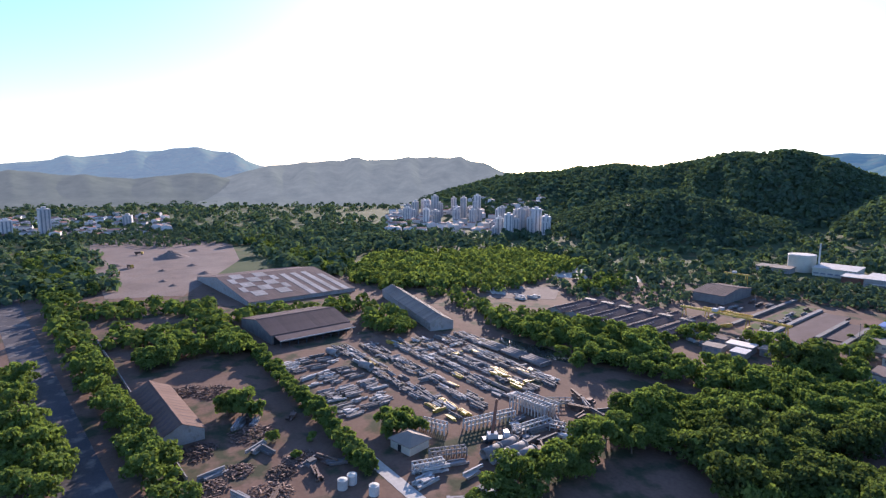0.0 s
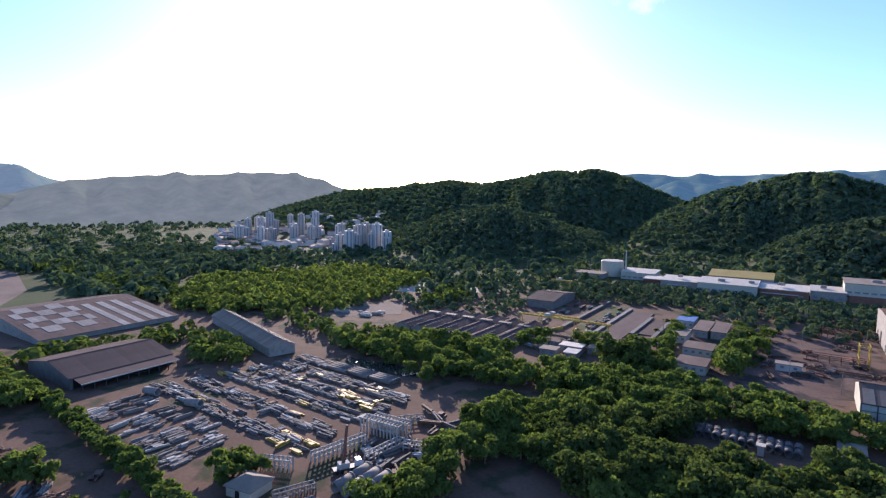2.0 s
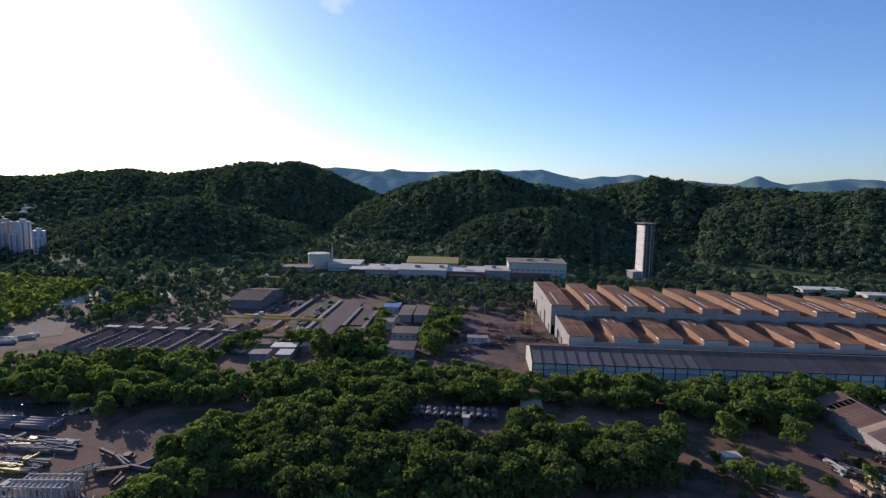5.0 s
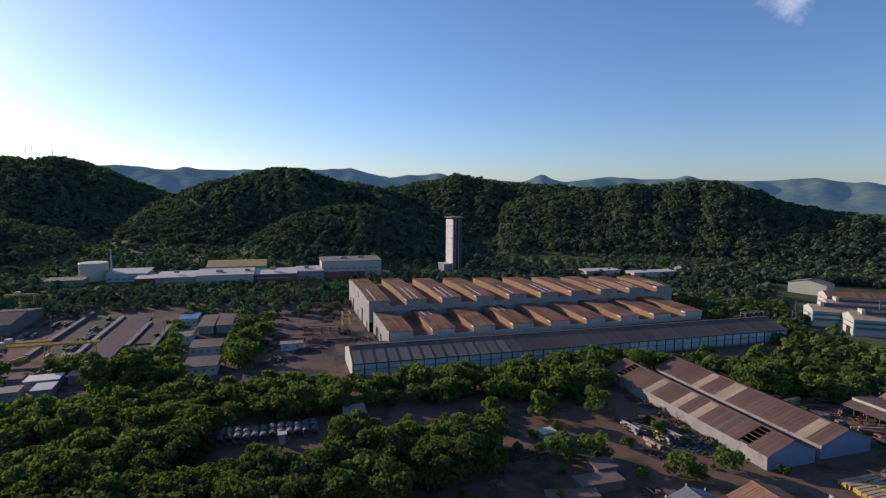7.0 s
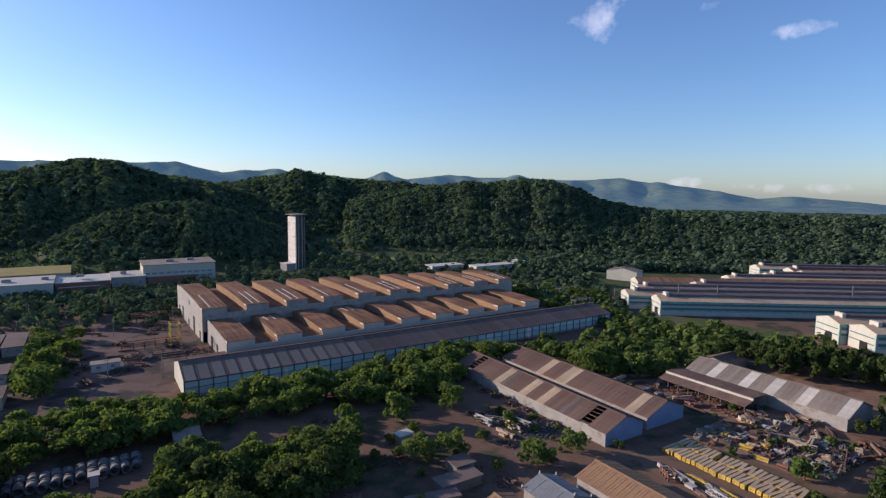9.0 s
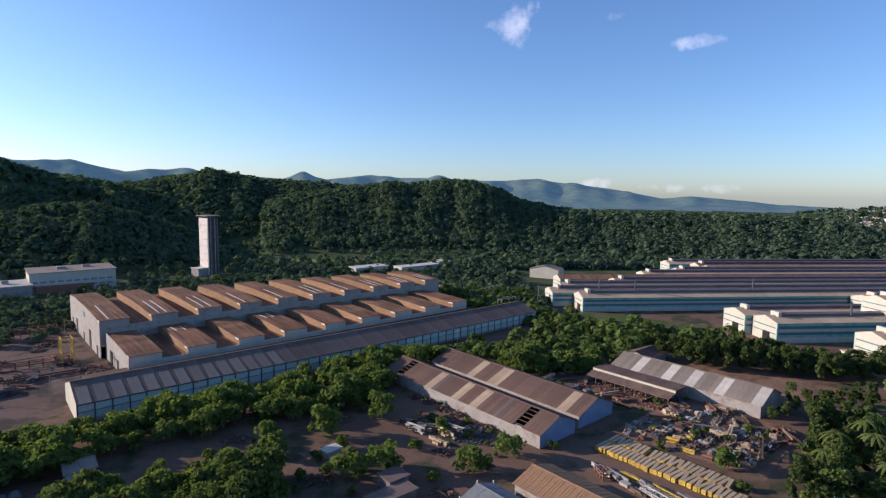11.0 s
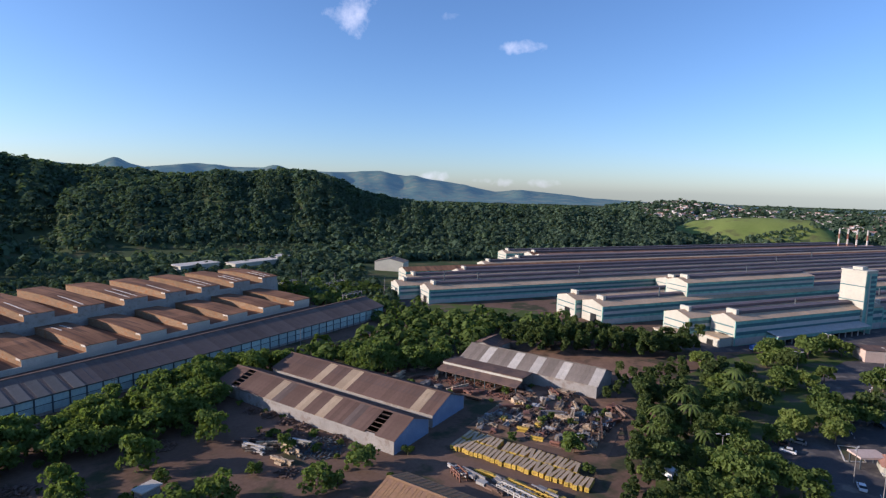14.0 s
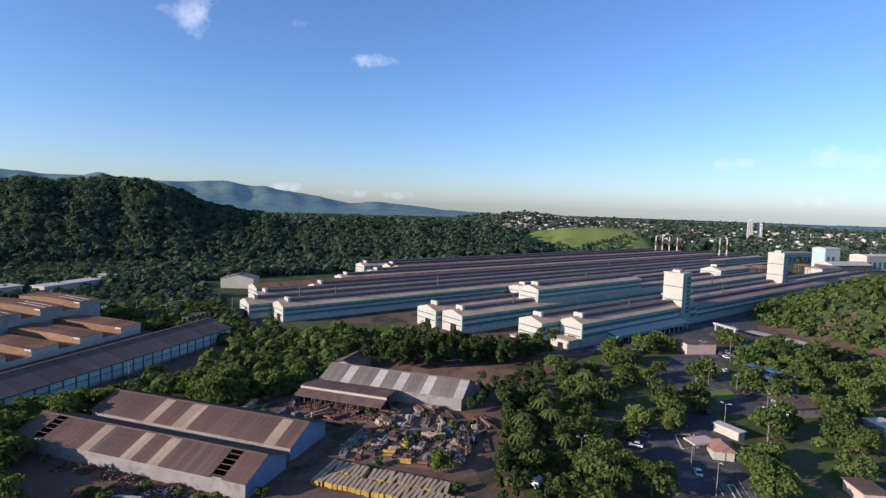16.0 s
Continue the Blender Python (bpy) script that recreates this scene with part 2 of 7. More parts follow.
# Near-black colour stands in for the shade inside openings.
M_DARK = mat("opening_shade", (0.012, 0.012, 0.013), (0.025, 0.024, 0.024), 1, 0.9)
M_CONCRETE = mat("concrete", (0.2, 0.185, 0.17), (0.33, 0.31, 0.285), 0.25, 0.95, fine=3, c3=(0.24, 0.22, 0.2), by_object=0.2)
M_PALECONC = mat("pale_concrete", (0.37, 0.35, 0.315), (0.51, 0.485, 0.445), 0.4, 0.85, fine=4, by_object=0.15)
M_DARKCONC = mat("stained_and_shaded_concrete", (0.115, 0.105, 0.098), (0.21, 0.195, 0.18), 0.3, 0.85, fine=3, by_object=0.25)
M_YELLOW = mat("yellow_paint", (0.42, 0.28, 0.04), (0.6, 0.42, 0.08), 0.6, 0.6, fine=4, c3=(0.35, 0.2, 0.05), by_object=0.15)
M_OCHRE = mat("ochre_roof", (0.42, 0.29, 0.075), (0.54, 0.39, 0.11), 0.1, 0.7, fine=2)
M_SCRAP = mat("scrap_iron", (0.075, 0.05, 0.04), (0.2, 0.13, 0.095), 0.8, 0.8, metal=0.2, fine=5, by_object=0.4)
M_TIMBER = mat("weathered_timber", (0.32, 0.235, 0.15), (0.58, 0.455, 0.31), 0.5, 0.9, fine=4, c3=(0.16, 0.11, 0.075), amount3=0.4, by_object=0.25, spec=0.1)
M_REDBROWN = mat("red_oxide_steel", (0.155, 0.072, 0.05), (0.245, 0.118, 0.08), 0.4, 0.75, fine=4, by_object=0.2)
# Pale panels paint sunlight on the tower's west face, dark brown its shade.
M_TOWER_LIT = mat("tower_lit_panels", (0.70, 0.61, 0.53), (0.82, 0.74, 0.66), 0.1, 0.8, fine=1.5, c3=(0.58, 0.5, 0.43), amount3=0.3)
M_TOWER_SHADE = mat("tower_shaft_shade_brown", (0.06, 0.042, 0.042), (0.10, 0.07, 0.066), 0.15, 0.8, fine=2)
M_BLUE = mat("blue_sheet", (0.05, 0.12, 0.3), (0.1, 0.2, 0.42), 0.3, 0.6, fine=3)
M_TILE = mat("clay_tile_roof", (0.28, 0.14, 0.095), (0.38, 0.2, 0.14), 0.5, 0.8, fine=5)
M_PINK = mat("pinkish_plaster", (0.5, 0.37, 0.30), (0.6, 0.46, 0.38), 0.4, 0.85, fine=3)
M_SAND = mat("pale_sand", (0.42, 0.38, 0.32), (0.52, 0.48, 0.41), 0.05, 0.95, fine=0.8, coords="World", spec=0.08)
M_WATER = mat("pond_water", (0.05, 0.05, 0.045), (0.06, 0.06, 0.05), 0.1, 0.14, fine=1, spec=0.5)
M_TYRE = mat("tyre_rubber", (0.02, 0.02, 0.02), (0.035, 0.035, 0.035), 1, 0.85)
M_CARGLASS = mat("vehicle_glass", (0.02, 0.024, 0.03), (0.035, 0.04, 0.045), 1, 0.1, spec=0.6)
M_PAINT = mat("white_car_paint", (0.7, 0.7, 0.7), (0.8, 0.8, 0.8), 1, 0.3, by_object=0.15, spec=0.5)
M_CITY = mat("tower_block_plaster", (0.42, 0.39, 0.36), (0.56, 0.52, 0.48), 0.02, 0.85, fine=0.4, by_object=0.25)
M_CITYWIN = mat("tower_block_window", (0.16, 0.17, 0.19), (0.24, 0.25, 0.27), 0.2, 0.3)
M_HOUSES = mat("house_walls", (0.5, 0.46, 0.42), (0.7, 0.65, 0.61), 0.03, 0.85, fine=0.5)
M_MARK = mat("road_paint", (0.6, 0.6, 0.57), (0.72, 0.72, 0.68), 1, 0.8)



# Dark wooded hills; their haze is painted as a mottled grey emission.
M_HAZE = mat("wooded_hills_haze_glow", (0.025, 0.035, 0.025), (0.055, 0.065, 0.042), 0.012, 1.0, fine=0.06, coords="World", spec=0.0)
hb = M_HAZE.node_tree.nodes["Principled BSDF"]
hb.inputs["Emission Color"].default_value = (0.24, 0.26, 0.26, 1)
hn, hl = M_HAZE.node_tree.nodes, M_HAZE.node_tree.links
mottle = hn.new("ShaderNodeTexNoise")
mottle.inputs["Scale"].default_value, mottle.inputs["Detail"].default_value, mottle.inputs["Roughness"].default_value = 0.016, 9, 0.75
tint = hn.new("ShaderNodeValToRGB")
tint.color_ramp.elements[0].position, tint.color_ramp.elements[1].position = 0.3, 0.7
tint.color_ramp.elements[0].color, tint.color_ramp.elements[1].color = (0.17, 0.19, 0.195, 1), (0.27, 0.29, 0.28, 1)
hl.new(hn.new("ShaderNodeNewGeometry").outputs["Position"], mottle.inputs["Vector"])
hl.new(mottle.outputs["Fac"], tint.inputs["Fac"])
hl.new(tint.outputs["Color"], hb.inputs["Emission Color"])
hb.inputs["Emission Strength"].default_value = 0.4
# Nearer spur: the same painted haze at a weaker glow.
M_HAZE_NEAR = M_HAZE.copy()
M_HAZE_NEAR.name = "nearer_hills_haze_glow"
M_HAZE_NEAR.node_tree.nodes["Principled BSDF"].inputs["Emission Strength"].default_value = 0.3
# Faint blue emission on the far hills paints distance haze.
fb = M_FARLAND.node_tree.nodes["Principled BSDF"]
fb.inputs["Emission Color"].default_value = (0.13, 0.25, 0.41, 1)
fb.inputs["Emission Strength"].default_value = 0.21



# Western far ridge: a stronger grey-blue glow paints thicker haze.
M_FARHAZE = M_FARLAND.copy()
M_FARHAZE.name = "far_hills_thick_haze_glow"
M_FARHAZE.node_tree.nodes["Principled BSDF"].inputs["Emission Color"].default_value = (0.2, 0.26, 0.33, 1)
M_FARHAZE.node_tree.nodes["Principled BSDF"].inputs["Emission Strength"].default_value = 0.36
# ------------------------------------------------------------------ building helpers
SITE_TURN, PLANT_TURN = 16.5, -18.0


def site(u, v, z=0.0, turn=0.0):
    """A pose on the works' grid, whose axes lie 16.5 degrees off the world's."""
    a = radians(SITE_TURN)
    return pose(u * math.cos(a) - v * math.sin(a), u * math.sin(a) + v * math.cos(a), z, 0, 0, SITE_TURN + turn)


def plant(a, b, z=0.0, turn=0.0):
    """A pose on the steel plant's grid: a along the halls, b across them."""
    k = radians(PLANT_TURN)
    return pose(283 + a * math.cos(k) - b * math.sin(k), 129 + a * math.sin(k) + b * math.cos(k), z, 0, 0, PLANT_TURN + turn)


def mesh_of(bm, material, name="mesh"):
    me = bpy.data.meshes.new(name)
    bm.to_mesh(me)
    bm.free()
    for m in material if isinstance(material, (list, tuple)) else [material]:
        me.materials.append(m)
    return me


def thing(name, m, label, category, group="", kind=""):
    ob = new(name)
    ob.matrix_world = m
    return tagged(ob, label, category, group, kind)


def part(name, bm, material, parent, label=""):
    ob = new(name, mesh_of(bm, material, name))
    ob.parent = parent
    return tagged(ob, label)


def share(name, me, parent, m, label=""):
    """One more part on a mesh that other parts use too."""
    ob = new(name, me)
    ob.parent = parent
    ob.matrix_basis = m
    return tagged(ob, label)


def single(name, bm, material, m, label, category, group="", kind=""):
    ob = new(name, mesh_of(bm, material, name))
    ob.matrix_world = m
    return tagged(ob, label, category, group, kind)


def box(bm, x0, x1, y0, y1, z0, z1, mi=0):
    v = [bm.verts.new(c) for c in ((x0, y0, z0), (x1, y0, z0), (x1, y1, z0), (x0, y1, z0), (x0, y0, z1), (x1, y0, z1), (x1, y1, z1), (x0, y1, z1))]
    for f in ((3, 2, 1, 0), (4, 5, 6, 7), (0, 1, 5, 4), (1, 2, 6, 5), (2, 3, 7, 6), (3, 0, 4, 7)):
        bm.faces.new([v[i] for i in f]).material_index = mi
    return v


def boxes(*rows):
    bm = bmesh.new()
    for r in rows:
        box(bm, *r)
    return bm


def prism(bm, outline, lo, hi, axis="x", mi=0):
    """A closed outline of two coordinates, drawn out from lo to hi along an axis."""
    def at(p, k):
        return (k, *p) if axis == "x" else (p[0], k, p[1]) if axis == "y" else (*p, k)
    a, b = [bm.verts.new(at(p, lo)) for p in outline], [bm.verts.new(at(p, hi)) for p in outline]
    n = len(outline)
    fs = [bm.faces.new(a[::-1]), bm.faces.new(b)] + [bm.faces.new((a[i], a[(i + 1) % n], b[(i + 1) % n], b[i])) for i in range(n)]
    for f in fs:
        f.material_index = mi
    bmesh.ops.recalc_face_normals(bm, faces=fs)
    return bm


def rod(bm, a, b, r, sides=8, r2=None):
    a, b = Vector(a), Vector(b)
    q = (b - a).to_track_quat("Z", "Y")
    rings = []
    for p, rr in ((a, r), (b, r if r2 is None else r2)):
        rings.append([bm.verts.new(p + q @ Vector((rr * math.cos(2 * math.pi * k / sides), rr * math.sin(2 * math.pi * k / sides), 0))) for k in range(sides)])
    for k in range(sides):
        bm.faces.new((rings[0][k], rings[0][(k + 1) % sides], rings[1][(k + 1) % sides], rings[1][k]))
    bm.faces.new(rings[0][::-1])
    bm.faces.new(rings[1])
    return bm


def slope_sheet(y0, z0, y1, z1, width, thick=0.1, ribs=2):
    """A roof sheet, width along x, that falls from (y1, z1) to (y0, z0), with standing ribs."""
    bm = bmesh.new()
    n = Vector((0, z0 - z1, y1 - y0)).normalized()
    if n.z < 0:
        n = -n
    def slab(x0, x1, lift0, lift1):
        c = [Vector((x, y, z)) + n * k for k in (lift0, lift1) for x, y, z in ((x0, y0, z0), (x1, y0, z0), (x1, y1, z1), (x0, y1, z1))]
        v = [bm.verts.new(p) for p in c]
        fs = [bm.faces.new([v[i] for i in f]) for f in ((3, 2, 1, 0), (4, 5, 6, 7), (0, 1, 5, 4), (1, 2, 6, 5), (2, 3, 7, 6), (3, 0, 4, 7))]
        bmesh.ops.recalc_face_normals(bm, faces=fs)
    slab(0, width - 0.06, 0, thick)
    for k in range(ribs):
        x = width * (k + 0.5) / ribs
        slab(x - 0.05, x + 0.05, thick, thick + 0.05)
    return bm


def ground_patch(name, m, corners, material, label, category, z=0.05, kind="structure"):
    """A thin sheet of ground with its own surface, over a polygon."""
    bm = bmesh.new()
    prism(bm, corners, z - 0.04, z, "z")
    return single(name, bm, material, m, label, category, kind=kind)


def gable_hall(name, m, length, depth, eave, ridge, wall, roof, label, category, group="", step=3.0, strips=None, gaps=(), gable=None, ridge_at=0.5, over=0.5, doors=(), windows=()):
    """A hall with a pitched roof along x: walls, roof sheets one by one on both slopes, ridge cap, doors in the end and windows in the side."""
    t = thing(name, m, label, category, group)
    yr, k = depth * ridge_at, 0.25
    part("wall", boxes((0, length, 0, k, 0, eave)), wall, t)
    part("wall", boxes((0, length, depth - k, depth, 0, eave)), wall, t)
    for x in (0, length - k):
        bm = prism(bmesh.new(), [(k, 0), (depth - k, 0), (depth - k, eave), (yr, ridge), (k, eave)], x, x + k)
        part("gable_wall", bm, gable or wall, t)
    sheets = {}
    count = max(1, round(length / step))
    w = (length + 2 * over) / count
    fall0, fall1 = (ridge - eave) / yr, (ridge - eave) / (depth - yr)
    for side, (y0, z0) in enumerate(((-over, eave - over * fall0), (depth + over, eave - over * fall1))):
        base = mesh_of(slope_sheet(y0, z0 + 0.05, yr, ridge + 0.05, w), roof, "roof_sheet")
        for i in range(count):
            if (side, i) in gaps:
                for q in (0.12, 0.3, 0.48, 0.66, 0.84):
                    y, z = y0 + (yr - y0) * q, z0 + (ridge - z0) * q
                    part("purlin", boxes((-over + i * w, -over + (i + 1) * w, y - 0.09, y + 0.09, z - 0.1, z + 0.06)), M_SCRAP, t)
                continue
            me = base
            special = (strips or {}).get((side, i))
            if special:
                if special.name not in sheets:
                    sheets[special.name] = [None, None]
                if not sheets[special.name][side]:
                    sheets[special.name][side] = mesh_of(slope_sheet(y0, z0 + 0.05, yr, ridge + 0.05, w), special, "pale_sheet")
                me = sheets[special.name][side]
            share("roof_sheet", me, t, pose(-over + i * w, 0, 0), "pale translucent roof sheet" if special else "")
    part("ridge_cap", prism(bmesh.new(), [(yr - 0.5, ridge + 0.1), (yr, ridge + 0.35), (yr + 0.5, ridge + 0.1), (yr, ridge + 0.22)], -over, length + over), roof, t)
    for x, y0, y1, h in doors:
        part("door", boxes((x - 0.06, x + 0.06, y0, y1, 0, h)), M_DARK, t, "dark open doorway")
    for y, x0, x1, z0, z1 in windows:
        part("window_band", boxes((x0, x1, y - 0.06, y + 0.06, z0, z1)), M_TEALDARK, t)
    return t


# ------------------------------------------------------------------ land
# Ridges: distance, fall to the front, fall to the back, and crest heights by bearing in degrees.
RIDGES = {}
RIDGES["far_west"] = (3900, 900, 700, [(-112, 60), (-106, 126), (-102, 164), (-97, 213), (-93, 232), (-91, 241), (-88.5, 227), (-86, 149), (-83, 100), (-78, 60)])
RIDGES["low_west"] = (1900, 420, 500, [(-114, 50), (-110, 64), (-106, 86), (-101, 72), (-97, 66), (-92, 84), (-88, 62), (-84.7, 80), (-80.7, 92), (-75.8, 98), (-73.5, 78), (-71.3, 36), (-68, 0)])
RIDGES["west"] = (2000, 620, 500, [(-92, 40), (-88, 84), (-85, 112), (-80, 128), (-75.7, 136), (-72, 142), (-68.7, 150), (-65.4, 141), (-63.5, 131), (-61, 97), (-58, 89), (-50, 60)])
RIDGES["mast_hill"] = (1500, 620, 500, [(-70, 20), (-61, 88), (-56.3, 95), (-53.5, 109), (-49.5, 115), (-46.4, 111), (-43.2, 123), (-38.2, 146), (-35.3, 150), (-32.9, 140), (-29.4, 101), (-25.8, 63), (-22, 20), (-19, 0)])
RIDGES["mast_spur"] = (820, 260, 300, [(-61, 0), (-57, 12), (-52, 38), (-46, 64), (-44.5, 62), (-40, 46), (-35, 20), (-32.5, 2), (-30, 0)])
RIDGES["gap"] = (2400, 600, 600, [(-32, 60), (-29.3, 110), (-27, 146), (-25, 132), (-23, 112), (-18, 60)])
RIDGES["far_north"] = (3800, 900, 700, [(-34, 215), (-31, 222), (-27.6, 205), (-20.5, 212), (-13, 224), (-9.6, 235), (-5.6, 175), (-1, 203), (5, 168), (8, 154), (10.2, 189), (12.4, 155), (16.8, 193), (19.5, 171), (23, 178), (29, 162), (34, 174), (38, 142), (41.5, 116), (46, 59), (49, 75), (53, 53), (56, 31), (63.4, 14), (65.7, 34), (69, 10), (74, 6), (86, 12), (95, 24), (105, 30)])
RIDGES["palm_hill"] = (1100, 380, 500, [(-32, 10), (-29.4, 42), (-26.2, 68), (-23, 93), (-19.4, 112), (-16.5, 123), (-14, 117), (-10.8, 100), (-6.5, 86), (-3, 60), (2, 30)])
RIDGES["palm_spur"] = (720, 190, 260, [(-25, 0), (-22.8, 2), (-19.7, 14), (-15.3, 46), (-10.8, 59), (-7.3, 57), (-3.8, 43), (0.3, 20), (4, 4), (7, 0)])
RIDGES["north"] = (1200, 420, 500, [(-10, 50), (-6, 87), (-4, 94), (-1, 106), (1.5, 114), (3.8, 111), (6, 101), (9.6, 96), (12.5, 95), (15.2, 90), (22, 60)])
RIDGES["east"] = (1000, 380, 400, [(6, 60), (12.6, 80), (17.3, 90), (20.4, 92), (23.7, 100), (27, 97), (29.7, 85), (32.4, 64), (35.5, 52), (40, 47), (50, 47), (55, 48), (58.5, 43), (62.5, 30), (66, 8), (70, 0)])
RIDGES["green"] = (1050, 130, 160, [(62, 0), (63.1, 17), (64.2, 28), (67, 35), (70.3, 39), (74, 37), (75.1, 22), (76.5, 4), (78, 0)])
RIDGES["town_rise"] = (2100, 700, 500, [(56, 10), (60, 30), (64, 46), (67, 30), (70, 20), (76, 16), (84, 10), (95, 8), (110, 5)])


def crest(table, az):
    xs, ys = zip(*table)
    return np.interp(az, xs, ys, left=0.0, right=0.0)


FAR = ("far_west", "gap", "far_north", "low_west", "west")
CANOPY = {"mast_hill": 10, "mast_spur": 8, "palm_hill": 10, "palm_spur": 8, "north": 10, "east": 9}


def bank_height(r, az):
    foot = np.interp(az, (81.6, 84.7, 89.4, 95.0), (404, 390, 371, 356))
    k = np.clip((r - foot) / 75, 0, 1) * np.clip((620 - r) / 150, 0, 1)
    return np.interp(az, (81.8, 83.0, 85.3, 89.4, 95.0, 110.0), (0, 3, 8, 25, 38, 44)) * k * k * (3 - 2 * k) * (az < 112)


def land_height(x, y, far_too=False):
    """The height of the land at world places x, y (arrays)."""
    r, az = np.hypot(x, y), np.degrees(np.arctan2(x, y))
    h = np.zeros_like(r)
    for name, (far, front, back, table) in RIDGES.items():
        if (name in FAR) != bool(far_too) or (far_too and {"low_west": "near_haze", "west": "haze"}.get(name, "far") != far_too):
            continue
        d = r - far
        k = np.clip(1 - np.where(d < 0, -d / front, d / back), 0, 1)
        wave = 1 + 0.10 * np.sin(az * 1.7 + far) * (1 - k) + 0.06 * np.sin(az * 4.3 + r * 0.012) * (1 - k) + 0.9 * k * (1 - k) * (0.3 * np.sin(az * 0.75 + r * 0.006 + far) + 0.2 * np.sin(az * 1.3 - r * 0.011))
        if far_too:
            wave = 1 + 2.4 * k * (1 - k) * (0.3 * np.sin(az * 0.9 + r * 0.004) * np.sin(az * 0.4 - r * 0.0031) + 0.2 * np.sin(az * 1.6 - r * 0.006 + 1.1) * np.sin(r * 0.007 + az * 0.7))
        h = np.maximum(h, np.maximum(crest(table, az) - CANOPY.get(name, 0), 0) * (k * k * (3 - 2 * k)) ** 0.8 * wave)
    if far_too:
        return h
    # the wooded bank to the east of the plant
    return np.maximum(h, bank_height(r, az))


def build_land():
    az = np.concatenate([np.arange(-112, 112, 0.7), np.arange(112, 248, 4.0)])
    r = np.concatenate([[0.0], np.linspace(60, 420, 13), np.geomspace(450, 1700, 62), np.geomspace(1750, 4950, 44)])
    a, q = np.meshgrid(np.radians(az), r[1:], indexing="ij")
    x, y = q * np.sin(a), q * np.cos(a)
    z = land_height(x, y)
    na, nr = x.shape
    verts = np.concatenate([[[0, 0, 0]], np.stack([x, y, z], -1).reshape(-1, 3)])
    faces, kinds = [], []
    for i in range(na):
        j = (i + 1) % na
        faces.append((0, 1 + j * nr, 1 + i * nr))
        kinds.append(0)
        for k in range(nr - 1):
            p, s, t, w = 1 + i * nr + k, 1 + i * nr + k + 1, 1 + j * nr + k + 1, 1 + j * nr + k
            faces.append((p, w, t, s))
            mid, hz = r[k + 1], z[i, k]
            kinds.append(1 if mid > 400 or hz > 2 else 0)
            if 62 < az[i] < 75.2 and 860 < mid < 1120 and hz > 5:
                kinds[-1] = 3
    me = bpy.data.meshes.new("ground")
    me.from_pydata(verts.tolist(), [], faces)
    for m in (M_DIRT, M_FLOOR, M_FLOOR, M_MEADOW):
        me.materials.append(m)
    me.polygons.foreach_set("material_index", kinds)
    me.polygons.foreach_set("use_smooth", [True] * len(kinds))
    me.update()
    tagged(new("ground", me), "brown dirt valley floor rising to wooded green hills", "ground", kind="structure")


build_land()


def build_backdrop(layer, az0, az1, r0, r1, step, lowest, lumps, material, label):
    az, r = np.arange(az0, az1, step), np.linspace(r0, r1, 70)
    a, q = np.meshgrid(np.radians(az), r, indexing="ij")
    x, y = q * np.sin(a), q * np.cos(a)
    z = land_height(x, y, layer) - 2.5
    z += np.random.default_rng(3).random(z.shape) * lumps * np.clip(z / 30, 0, 1)
    na, nr = x.shape
    faces = [(i * nr + k, (i + 1) * nr + k, (i + 1) * nr + k + 1, i * nr + k + 1) for i in range(na - 1) for k in range(nr - 1) if z[i : i + 2, k : k + 2].max() > lowest]
    me = bpy.data.meshes.new("backdrop")
    me.from_pydata(np.stack([x, y, z], -1).reshape(-1, 3).tolist(), [], faces)
    me.materials.append(material)
    me.polygons.foreach_set("use_smooth", [True] * len(faces))
    tagged(new("backdrop", me), label, "mountains", kind="structure")


build_backdrop("far", -112, -56, 1800, 4600, 0.4, 3, 0.5, M_FARHAZE, "distant mountain ridge with grey-blue haze painted as glow")
build_backdrop("far", -56, 108, 1800, 4600, 0.4, 3, 0.5, M_FARLAND, "distant mountain ridges with blue-green haze painted as glow")
build_backdrop("near_haze", -114, -58, 1250, 2300, 0.2, 0.5, 1.2, M_HAZE_NEAR, "nearer wooded spur with haze painted as glow")
build_backdrop("haze", -114, -49, 1400, 2500, 0.2, 0.5, 1.2, M_HAZE, "wooded ridges under the sun, grey-green haze painted as glow")


# ------------------------------------------------------------------ trees
def leaf_cloud(rng, blobs, per, size):
    """Bent leaf clumps over a set of blobs (centre, radii): vertices and quads."""
    out = []
    for c, rad in blobs:
        d = rng.normal(size=(per, 3))
        d /= np.linalg.norm(d, axis=1, keepdims=True)
        d[:, 2] = np.where(d[:, 2] < -0.35, -d[:, 2], d[:, 2])
        shell = 0.72 + 0.36 * rng.random((per, 1))
        pos = np.asarray(c) + d * rad * shell
        nrm = d + rng.normal(size=(per, 3)) * 0.8
        nrm /= np.linalg.norm(nrm, axis=1, keepdims=True)
        side = np.cross(nrm, rng.normal(size=(per, 3)))
        side /= np.linalg.norm(side, axis=1, keepdims=True)
        up = np.cross(nrm, side)
        s = size * (0.6 + 0.8 * rng.random((per, 1)))
        for a, b, k in ((-1, -0.7, -0.25), (0.8, -1, 0.1), (1, 0.8, -0.25), (-0.7, 1, 0.1)):
            out.append(pos + side * s * a + up * s * b + nrm * s * k)
    n = len(blobs)
    v = np.stack([np.concatenate(out[i::4]) for i in range(4)], 1).reshape(-1, 3)
    return v, np.arange(len(v)).reshape(-1, 4)


